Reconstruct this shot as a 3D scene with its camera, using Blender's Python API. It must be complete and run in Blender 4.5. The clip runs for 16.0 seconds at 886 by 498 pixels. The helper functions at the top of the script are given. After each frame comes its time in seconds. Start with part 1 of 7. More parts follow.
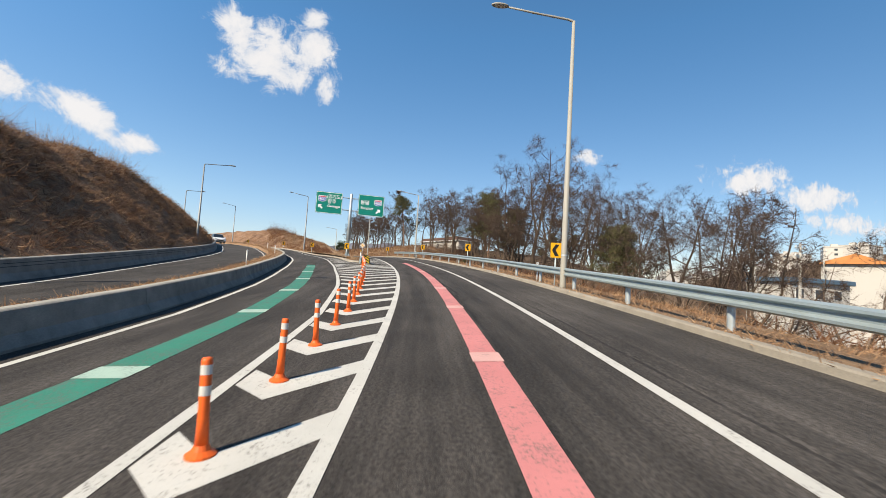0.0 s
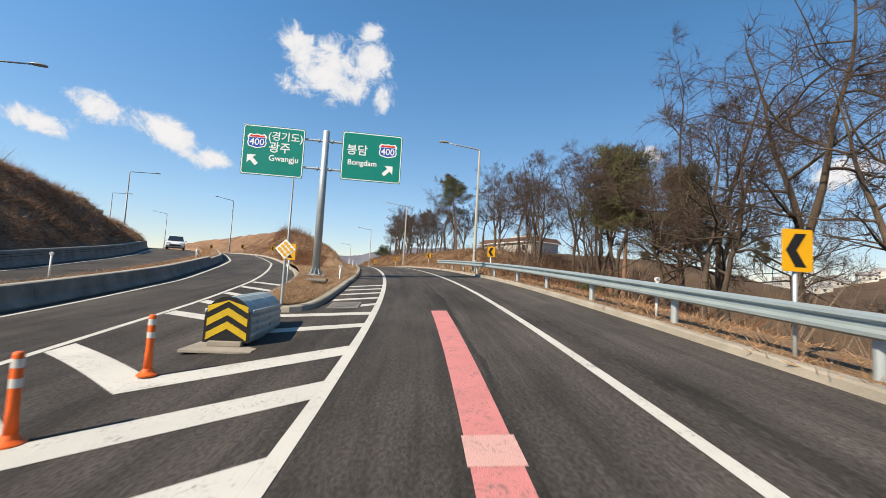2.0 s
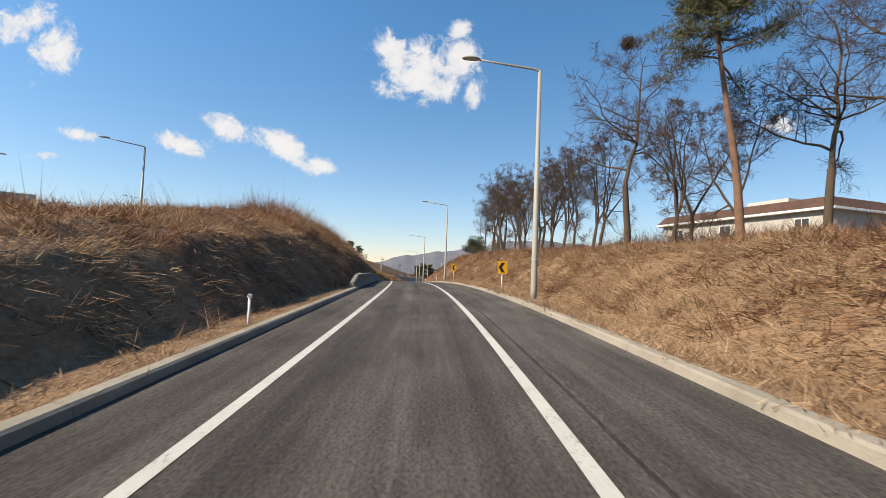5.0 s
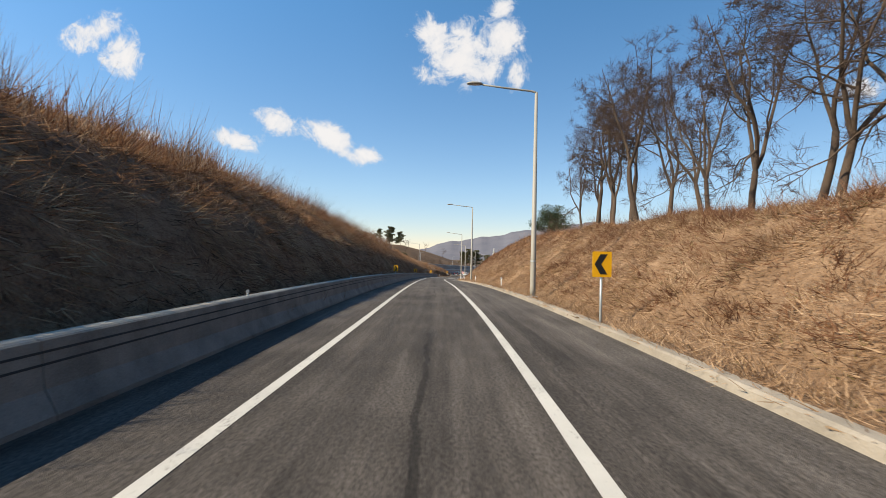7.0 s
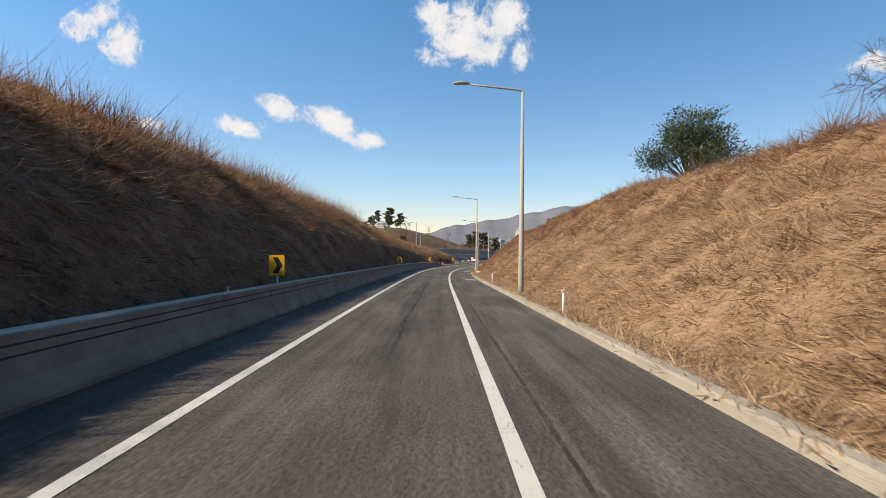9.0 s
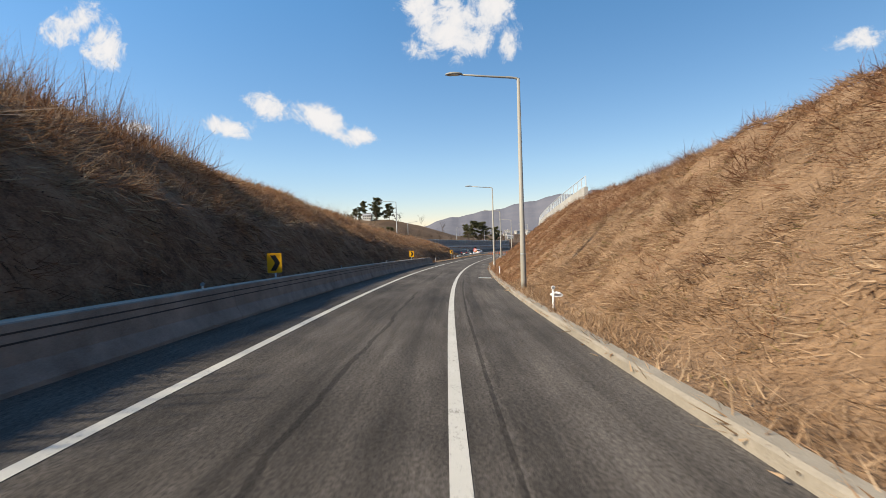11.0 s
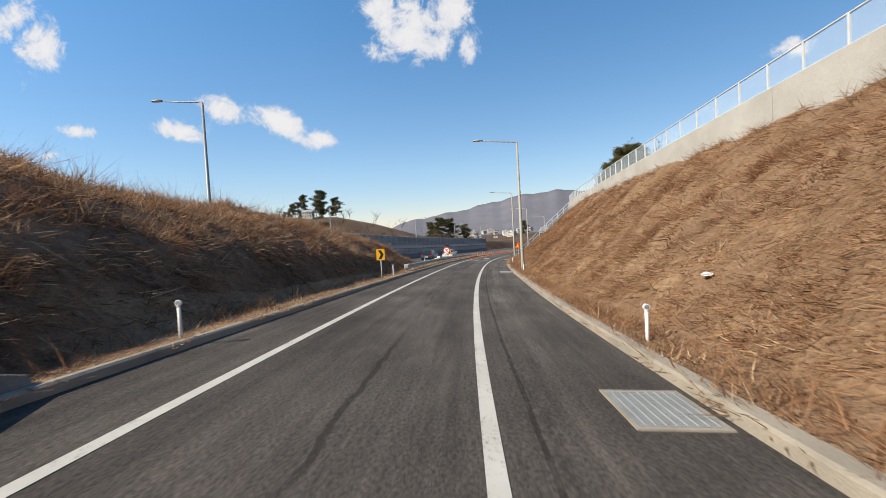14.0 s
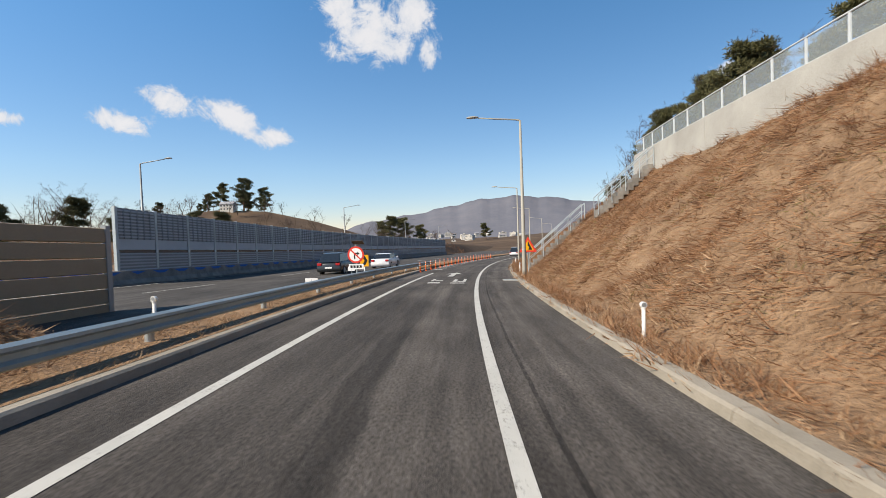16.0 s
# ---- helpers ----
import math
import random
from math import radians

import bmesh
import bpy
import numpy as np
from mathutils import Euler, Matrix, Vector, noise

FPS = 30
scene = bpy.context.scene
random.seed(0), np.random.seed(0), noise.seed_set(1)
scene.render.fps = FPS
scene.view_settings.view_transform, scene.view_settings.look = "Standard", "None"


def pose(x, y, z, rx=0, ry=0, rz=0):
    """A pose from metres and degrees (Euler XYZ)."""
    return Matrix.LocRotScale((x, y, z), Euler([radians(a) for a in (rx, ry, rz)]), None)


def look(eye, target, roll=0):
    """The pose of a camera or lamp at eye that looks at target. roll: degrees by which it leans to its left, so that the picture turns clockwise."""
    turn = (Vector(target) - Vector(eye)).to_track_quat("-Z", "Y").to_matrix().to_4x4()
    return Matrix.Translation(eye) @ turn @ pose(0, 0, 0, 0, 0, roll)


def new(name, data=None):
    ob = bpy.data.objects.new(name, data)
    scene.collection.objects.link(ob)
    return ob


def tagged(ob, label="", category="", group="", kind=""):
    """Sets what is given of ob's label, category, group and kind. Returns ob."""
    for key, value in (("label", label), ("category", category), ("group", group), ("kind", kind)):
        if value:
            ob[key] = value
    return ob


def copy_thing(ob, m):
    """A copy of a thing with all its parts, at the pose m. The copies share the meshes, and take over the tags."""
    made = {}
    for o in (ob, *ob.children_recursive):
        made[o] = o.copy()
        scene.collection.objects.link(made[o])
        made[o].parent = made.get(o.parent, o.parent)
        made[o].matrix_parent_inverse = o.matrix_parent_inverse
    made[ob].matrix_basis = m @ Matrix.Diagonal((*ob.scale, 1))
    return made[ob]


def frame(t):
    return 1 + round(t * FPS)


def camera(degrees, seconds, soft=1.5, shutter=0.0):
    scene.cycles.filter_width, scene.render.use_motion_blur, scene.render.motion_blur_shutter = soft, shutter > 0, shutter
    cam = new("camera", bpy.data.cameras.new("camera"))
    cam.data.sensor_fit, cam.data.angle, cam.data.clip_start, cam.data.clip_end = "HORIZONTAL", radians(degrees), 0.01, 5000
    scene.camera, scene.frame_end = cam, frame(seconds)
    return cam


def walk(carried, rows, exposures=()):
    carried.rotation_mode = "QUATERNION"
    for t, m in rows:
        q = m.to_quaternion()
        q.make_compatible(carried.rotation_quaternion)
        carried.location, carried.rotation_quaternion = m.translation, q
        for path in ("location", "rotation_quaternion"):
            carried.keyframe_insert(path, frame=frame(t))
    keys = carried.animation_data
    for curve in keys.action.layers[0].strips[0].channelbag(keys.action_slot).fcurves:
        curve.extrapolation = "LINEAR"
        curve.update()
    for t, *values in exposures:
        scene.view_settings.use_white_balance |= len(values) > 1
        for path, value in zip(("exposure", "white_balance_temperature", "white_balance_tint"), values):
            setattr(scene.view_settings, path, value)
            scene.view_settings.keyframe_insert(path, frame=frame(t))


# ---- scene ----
cam = camera(90.75, 16.0, soft=0.8, shutter=0.07)
PATH = [
    (0, pose(0.864, -5.177, 1.242, 94.205, -3.564, -0.200)),
    (0.5, pose(0.686, 2.227, 1.781, 94.229, -3.419, 1.937)),
    (1, pose(0.269, 9.694, 2.333, 94.346, -3.312, 3.889)),
    (1.5, pose(-0.381, 17.236, 2.895, 94.260, -3.255, 5.423)),
    (2, pose(-1.296, 24.850, 3.467, 94.316, -3.282, 7.195)),
    (2.5, pose(-2.499, 32.533, 4.045, 94.447, -3.318, 9.453)),
    (3, pose(-4.017, 40.275, 4.609, 94.296, -3.395, 11.719)),
    (3.5, pose(-5.857, 48.043, 5.132, 93.987, -3.295, 13.968)),
    (4, pose(-7.965, 55.694, 5.594, 93.674, -2.964, 15.946)),
    (4.5, pose(-10.262, 63.085, 5.982, 93.365, -2.534, 17.703)),
    (5, pose(-12.742, 70.255, 6.296, 92.952, -2.209, 19.764)),
    (5.5, pose(-15.440, 77.371, 6.536, 92.377, -1.972, 21.762)),
    (6, pose(-18.377, 84.546, 6.707, 91.886, -1.696, 23.433)),
    (6.5, pose(-21.516, 91.751, 6.806, 91.390, -1.448, 24.784)),
    (7, pose(-24.821, 98.997, 6.833, 90.905, -1.227, 25.777)),
    (7.5, pose(-28.247, 106.298, 6.786, 90.419, -1.024, 26.322)),
    (8, pose(-31.750, 113.661, 6.665, 89.927, -0.810, 26.472)),
    (8.5, pose(-35.296, 121.087, 6.470, 89.386, -0.595, 26.500)),
    (9, pose(-38.868, 128.565, 6.207, 88.840, -0.370, 26.440)),
    (9.5, pose(-42.476, 136.070, 5.890, 88.471, -0.007, 26.381)),
    (10, pose(-46.113, 143.592, 5.535, 88.202, 0.559, 26.283)),
    (10.5, pose(-49.751, 151.138, 5.157, 88.037, 1.232, 26.105)),
    (11, pose(-53.357, 158.721, 4.769, 87.959, 1.940, 25.809)),
    (11.5, pose(-56.896, 166.361, 4.381, 88.016, 2.576, 25.350)),
    (12, pose(-60.340, 174.075, 4.000, 88.110, 2.969, 24.717)),
    (12.5, pose(-63.678, 181.870, 3.623, 88.218, 3.220, 24.009)),
    (13, pose(-66.906, 189.754, 3.245, 88.189, 3.393, 23.179)),
    (13.5, pose(-70.023, 197.741, 2.865, 88.134, 3.351, 22.269)),
    (14, pose(-73.000, 205.850, 2.491, 88.102, 3.198, 21.216)),
    (14.5, pose(-75.808, 214.083, 2.130, 88.145, 3.006, 19.748)),
    (15, pose(-78.443, 222.409, 1.790, 88.228, 2.714, 18.200)),
    (15.5, pose(-80.911, 230.799, 1.473, 88.272, 2.324, 16.809)),
    (16, pose(-83.207, 239.242, 1.178, 88.336, 2.010, 15.584)),
]
walk(cam, PATH, [(0.0, 0.72, 6950, 10), (9.0, 0.72, 7050, 10), (12.5, 0.70, 6950, 10), (15.5, 0.62, 6750, 10)])

# ---- light ----
SUN_DIR = Vector((-0.893, -0.973, 1.05)).normalized()
world = bpy.data.worlds.new("world")
scene.world = world
world.use_nodes = True
wt = world.node_tree
wn, wl = wt.nodes, wt.links
sky = wn.new("ShaderNodeTexSky")
sky.sky_type = "NISHITA"
sky.sun_disc = False
sky.sun_elevation = math.asin(SUN_DIR.z)
sky.sun_rotation = math.atan2(SUN_DIR.x, SUN_DIR.y)
sky.air_density, sky.dust_density, sky.ozone_density = 1.0, 0.0, 4.0
sun = new("sun", bpy.data.lights.new("sun", "SUN"))
sun.data.energy, sun.data.angle, sun.data.color = 5.1, radians(0.55), (1.0, 0.90, 0.745)
sun.matrix_world = look(SUN_DIR * 300, (0, 0, 0))
scene.view_settings.exposure = 0.72


def wmath(op, a, b=None, c=None):
    n = wn.new("ShaderNodeMath")
    n.operation = op
    for k, v in enumerate((a, b, c)):
        if v is None:
            continue
        if isinstance(v, (int, float)):
            n.inputs[k].default_value = v
        else:
            wl.new(v, n.inputs[k])
    return n.outputs[0]


def wdot(vec, axis):
    n = wn.new("ShaderNodeVectorMath")
    n.operation = "DOT_PRODUCT"
    wl.new(vec, n.inputs[0])
    n.inputs[1].default_value = axis
    return n.outputs["Value"]


# fair-weather clouds: soft ellipses on a plane of the sky, broken up by noise
sky_dir = wn.new("ShaderNodeTexCoord").outputs["Generated"]
ahead = wdot(sky_dir, (-0.3396, 0.9392, 0.0515))
safe = wmath("MAXIMUM", ahead, 0.05)
cx = wmath("DIVIDE", wdot(sky_dir, (0.9404, 0.3379, 0.0385)), safe)
cy = wmath("DIVIDE", wdot(sky_dir, (-0.0188, -0.0615, 0.9979)), safe)
flat = wn.new("ShaderNodeCombineXYZ")
wl.new(cx, flat.inputs[0])
wl.new(cy, flat.inputs[1])


def wnoise(scale, detail, rough):
    n = wn.new("ShaderNodeTexNoise")
    n.inputs["Scale"].default_value, n.inputs["Detail"].default_value, n.inputs["Roughness"].default_value = scale, detail, rough
    n.inputs["Distortion"].default_value = 0.6
    wl.new(flat.outputs[0], n.inputs["Vector"])
    return n.outputs["Fac"]


# x, y, half width, half height, lean, strength
CLOUDS = [(-0.115, 0.44, 0.05, 0.075, 0.3, 0.92), (-0.05, 0.385, 0.12, 0.055, -0.15, 0.98), (-0.02, 0.425, 0.085, 0.06, -0.3, 1.02), (-0.12, 0.365, 0.06, 0.03, -0.3, 0.85),
          (0.03, 0.43, 0.07, 0.07, -0.9, 1.0), (0.07, 0.36, 0.035, 0.055, -0.4, 0.88), (0.04, 0.50, 0.04, 0.03, 0.2, 0.9),
          (-0.49, 0.277, 0.075, 0.032, -0.35, 1.0), (-0.37, 0.235, 0.10, 0.035, -0.45, 1.05), (-0.285, 0.192, 0.05, 0.03, -0.2, 1.0),
          (-0.60, 0.243, 0.075, 0.033, -0.3, 1.05), (-0.96, 0.52, 0.09, 0.05, 0.2, 1.0), (-0.89, 0.46, 0.06, 0.07, -0.4, 1.05),
          (-0.84, 0.265, 0.06, 0.016, -0.2, 0.75), (-0.91, 0.215, 0.05, 0.015, 0.0, 0.7),
          (1.42, 0.285, 0.20, 0.06, 0.1, 1.0), (1.75, 0.25, 0.25, 0.06, 0.1, 1.0), (1.95, 0.17, 0.35, 0.045, 0.0, 0.95), (0.78, 0.285, 0.07, 0.03, 0.2, 0.8),
          (-1.45, 0.42, 0.2, 0.07, -0.2, 1.0), (2.6, 0.3, 0.3, 0.08, 0.0, 1.0)]
shape = None
for x, y, w, h, lean, power in CLOUDS:
    dx, dy = wmath("SUBTRACT", cx, x), wmath("SUBTRACT", cy, y)
    c, s = math.cos(lean), math.sin(lean)
    px = wmath("DIVIDE", wmath("ADD", wmath("MULTIPLY", dx, c), wmath("MULTIPLY", dy, s)), w)
    py = wmath("DIVIDE", wmath("SUBTRACT", wmath("MULTIPLY", dy, c), wmath("MULTIPLY", dx, s)), h)
    r2 = wmath("ADD", wmath("MULTIPLY", px, px), wmath("MULTIPLY", py, py))
    blob = wmath("MULTIPLY", wmath("POWER", 2.718, wmath("MULTIPLY", r2, -0.9)), power)
    shape = blob if shape is None else wmath("MAXIMUM", shape, blob)
rag = wmath("ADD", wmath("MULTIPLY", wnoise(13, 9, 0.68), 2.15), wmath("MULTIPLY", wnoise(38, 6, 0.68), 0.8))
body = wmath("SUBTRACT", wmath("ADD", shape, wmath("MULTIPLY", rag, 0.85)), 1.7)
cover = wn.new("ShaderNodeMapRange")
cover.interpolation_type = "SMOOTHSTEP"
wl.new(body, cover.inputs["Value"])
cover.inputs["From Min"].default_value, cover.inputs["From Max"].default_value = -0.02, 0.42
cover.inputs["To Max"].default_value = 0.93
seen = wmath("MULTIPLY", cover.outputs[0], wmath("GREATER_THAN", ahead, 0.06))
tone = wn.new("ShaderNodeMapRange")
wl.new(wmath("ADD", body, wmath("MULTIPLY", wnoise(22, 4, 0.5), 0.3)), tone.inputs["Value"])
tone.inputs["From Min"].default_value, tone.inputs["From Max"].default_value = 0.1, 0.75
white = wn.new("ShaderNodeMix")
white.data_type = "RGBA"
wl.new(tone.outputs[0], white.inputs["Factor"])
white.inputs["A"].default_value, white.inputs["B"].default_value = (4.3, 4.8, 5.6, 1), (6.1, 6.1, 6.3, 1)
over = wn.new("ShaderNodeMix")
over.data_type = "RGBA"
wl.new(seen, over.inputs["Factor"])
clear = wn.new("ShaderNodeMix")
clear.data_type, clear.blend_type = "RGBA", "MULTIPLY"
clear.inputs["Factor"].default_value = 1.0
wl.new(sky.outputs[0], clear.inputs["A"])
height = wn.new("ShaderNodeValToRGB")
wl.new(wdot(sky_dir, (0, 0, 1)), height.inputs["Fac"])
el = height.color_ramp.elements
el.new(0.15)
for e, (q, c) in zip(el, ((0.0, (0.96, 0.81, 0.82)), (0.15, (0.98, 1.03, 1.05)), (0.5, (0.72, 1.2, 1.36)))):
    e.position, e.color = q, (*c, 1)
wl.new(height.outputs["Color"], clear.inputs["B"])
deep = wn.new("ShaderNodeMapRange")
wl.new(wdot(sky_dir, (0.82, 0.55, 0.16)), deep.inputs["Value"])
deep.inputs["From Min"].default_value, deep.inputs["From Max"].default_value = 0.0, 1.0
deep.inputs["To Min"].default_value, deep.inputs["To Max"].default_value = 1.07, 0.75
shade = wn.new("ShaderNodeVectorMath")
shade.operation = "SCALE"
wl.new(clear.outputs["Result"], shade.inputs[0])
wl.new(deep.outputs[0], shade.inputs["Scale"])
wl.new(shade.outputs[0], over.inputs["A"])
wl.new(white.outputs["Result"], over.inputs["B"])
wl.new(over.outputs["Result"], wn["Background"].inputs["Color"])
wn["Background"].inputs["Strength"].default_value = 0.092

# ---- materials ----


ALBEDO_SCALE = 0.8  # lowers every colour below, to deepen shade against the raised exposure


def mat(name, col, rough=0.8, metal=0.0, var=0.2, scale=2.0, fine=60.0, bump=0.15, island=0.0, tint=None, each=0.0, spec=0.3, coords="Object"):
    """A worn surface: base colour varied by coarse and fine noise, relief from the fine one."""
    col, tint = [c * ALBEDO_SCALE for c in col], tint and [c * ALBEDO_SCALE for c in tint]
    m = bpy.data.materials.new(name)
    m.use_nodes = True
    n, l = m.node_tree.nodes, m.node_tree.links
    b = n["Principled BSDF"]
    b.inputs["Roughness"].default_value, b.inputs["Metallic"].default_value, b.inputs["Specular IOR Level"].default_value = rough, metal, spec
    co = n.new("ShaderNodeTexCoord").outputs[coords]

    def noise_tex(sc, detail):
        t = n.new("ShaderNodeTexNoise")
        t.inputs["Scale"].default_value, t.inputs["Detail"].default_value, t.inputs["Roughness"].default_value = sc, detail, 0.6
        l.new(co, t.inputs["Vector"])
        return t.outputs["Fac"]

    def m2(op, a, bb):
        t = n.new("ShaderNodeMath")
        t.operation = op
        for k, v in enumerate((a, bb)):
            if isinstance(v, (int, float)):
                t.inputs[k].default_value = v
            else:
                l.new(v, t.inputs[k])
        return t.outputs[0]

    grain = noise_tex(fine, 3)
    fac = m2("ADD", m2("MULTIPLY", noise_tex(scale, 4), 0.65), m2("MULTIPLY", grain, 0.35))
    if island:
        fac = m2("ADD", m2("MULTIPLY", fac, 1 - island), m2("MULTIPLY", n.new("ShaderNodeNewGeometry").outputs["Random Per Island"], island))
    if each:
        fac = m2("ADD", m2("MULTIPLY", fac, 1 - each), m2("MULTIPLY", n.new("ShaderNodeObjectInfo").outputs["Random"], each))
    spread = n.new("ShaderNodeMapRange")
    l.new(fac, spread.inputs["Value"])
    lo = 0.0 if island or each else 0.28
    spread.inputs["From Min"].default_value, spread.inputs["From Max"].default_value = lo, 1 - lo
    mix = n.new("ShaderNodeMix")
    mix.data_type = "RGBA"
    l.new(spread.outputs[0], mix.inputs["Factor"])
    other = tint or tuple(min(1, c * (1 + var)) for c in col)
    mix.inputs["A"].default_value = (*[c * (1 - var) for c in col], 1)
    mix.inputs["B"].default_value = (*other, 1)
    l.new(mix.outputs["Result"], b.inputs["Base Color"])
    if bump:
        bp = n.new("ShaderNodeBump")
        bp.inputs["Strength"].default_value, bp.inputs["Distance"].default_value = bump, 0.02
        l.new(grain, bp.inputs["Height"])
        l.new(bp.outputs[0], b.inputs["Normal"])
    return m


def asphalt_mat(name, base, lane):
    """Asphalt on station and offset: worn wheel tracks, lengthwise streaks, cracks, tar patches, aggregate."""
    m = mat(name, base, 0.9, 0, 0.24, 0.35, 150, 0.7, spec=0.25)
    n, l = m.node_tree.nodes, m.node_tree.links
    b = n["Principled BSDF"]
    first = b.inputs["Base Color"].links[0].from_socket
    uv = n.new("ShaderNodeUVMap").outputs["UV"]
    split = n.new("ShaderNodeSeparateXYZ")
    l.new(uv, split.inputs[0])

    def calc(op, *v):
        k = n.new("ShaderNodeMath")
        k.operation = op
        for q, x in enumerate(v):
            if isinstance(x, (int, float)):
                k.inputs[q].default_value = x
            else:
                l.new(x, k.inputs[q])
        return k.outputs[0]

    def noise(sx, sy, detail, off=0.0, rough=0.55):
        k = n.new("ShaderNodeMapping")
        k.inputs["Scale"].default_value, k.inputs["Location"].default_value = (sx, sy, 1), (off, off * 0.7, off)
        l.new(uv, k.inputs["Vector"])
        q = n.new("ShaderNodeTexNoise")
        q.inputs["Scale"].default_value, q.inputs["Detail"].default_value, q.inputs["Roughness"].default_value = 1.0, detail, rough
        l.new(k.outputs[0], q.inputs["Vector"])
        return q.outputs["Fac"]

    def span(v, a, b_, c, d):
        k = n.new("ShaderNodeMapRange")
        l.new(v, k.inputs["Value"])
        for q, x in zip(("From Min", "From Max", "To Min", "To Max"), (a, b_, c, d)):
            k.inputs[q].default_value = x
        return k.outputs[0]

    tone = calc("MULTIPLY", span(noise(0.04, 1.9, 6), 0.36, 0.66, 0.74, 1.2), span(noise(0.22, 0.4, 7, 3.0, 0.68), 0.38, 0.6, 0.68, 1.14))
    tone = calc("MULTIPLY", tone, span(noise(0.5, 9.0, 4, 11.0), 0.35, 0.65, 0.87, 1.12))
    tone = calc("MULTIPLY", tone, span(noise(20, 26, 3, 5.0, 0.7), 0.32, 0.68, 0.45, 1.5))
    tone = calc("MULTIPLY", tone, span(noise(0.12, 0.9, 8, 31.0, 0.72), 0.5, 0.62, 1.0, 0.72))
    tone = calc("MULTIPLY", tone, span(split.outputs[0], 36.0, 90.0, 0.86, 1.24))
    if lane:
        # cracks and tar along the lane: offset, wander, half width, how much of it is there, darkness
        for u0, wander, half, share, dark, off in ((-1.45, 0.7, 0.05, 0.51, 0.5, 1.0), (-1.6, 0.9, 0.26, 0.55, 0.6, 4.0), (0.42, 0.12, 0.035, 0.45, 0.45, 7.0),
                                                   (0.66, 0.35, 0.2, 0.5, 0.62, 9.0), (-2.65, 0.5, 0.28, 0.5, 0.84, 13.0), (-0.75, 0.5, 0.28, 0.5, 0.84, 17.0)):
            away = calc("ABSOLUTE", calc("SUBTRACT", calc("SUBTRACT", split.outputs[1], u0), calc("MULTIPLY", calc("SUBTRACT", noise(0.16, 0.0, 5, off, 0.7), 0.5), wander)))
            ragged = calc("MULTIPLY", calc("ADD", 0.35, noise(1.4, 5.0, 4, off + 2, 0.7)), half)
            line_ = span(calc("DIVIDE", away, ragged), 0.75, 1.15, 1.0, 0.0)
            there = span(noise(0.09, 0.3, 4, off + 5), share - 0.06, share + 0.03, 0.0, 1.0)
            tone = calc("MULTIPLY", tone, calc("SUBTRACT", 1.0, calc("MULTIPLY", calc("MULTIPLY", line_, there), 1 - dark)))
        tone = calc("MULTIPLY", tone, span(split.outputs[1], 0.3, 0.6, 1.0, 1.16))
        seam = span(calc("ABSOLUTE", calc("SUBTRACT", split.outputs[1], 0.5)), 0.05, 0.3, 1.0, 0.0)
        tone = calc("ADD", tone, calc("MULTIPLY", calc("MULTIPLY", seam, span(noise(6.0, 14.0, 3, 21.0), 0.5, 0.62, 0.0, 1.0)), 0.35))
    scale = n.new("ShaderNodeVectorMath")
    scale.operation = "SCALE"
    l.new(first, scale.inputs[0])
    l.new(tone, scale.inputs["Scale"])
    l.new(scale.outputs[0], b.inputs["Base Color"])
    return m


def worn_paint(name, col, wear=0.62):
    """Road paint, scuffed through to the stones in places."""
    m = mat(name, col, 0.75, 0, 0.13, 1.2, 90, 0.4)
    n, l = m.node_tree.nodes, m.node_tree.links
    b = n["Principled BSDF"]
    first = b.inputs["Base Color"].links[0].from_socket
    co = n.new("ShaderNodeTexCoord").outputs["Object"]
    facs = []
    for sc, d in ((26.0, 4), (2.2, 5)):
        q = n.new("ShaderNodeTexNoise")
        q.inputs["Scale"].default_value, q.inputs["Detail"].default_value, q.inputs["Roughness"].default_value = sc, d, 0.7
        l.new(co, q.inputs["Vector"])
        facs.append(q.outputs["Fac"])
    both = n.new("ShaderNodeMath")
    both.operation = "MULTIPLY_ADD"
    l.new(facs[1], both.inputs[0])
    both.inputs[1].default_value = 0.6
    l.new(facs[0], both.inputs[2])
    k = n.new("ShaderNodeMapRange")
    l.new(both.outputs[0], k.inputs["Value"])
    k.inputs["From Min"].default_value, k.inputs["From Max"].default_value, k.inputs["To Max"].default_value = wear + 0.26, wear + 0.38, 0.7
    mx = n.new("ShaderNodeMix")
    mx.data_type = "RGBA"
    l.new(k.outputs[0], mx.inputs["Factor"])
    l.new(first, mx.inputs["A"])
    mx.inputs["B"].default_value = (0.11, 0.10, 0.09, 1)
    l.new(mx.outputs["Result"], b.inputs["Base Color"])
    return m


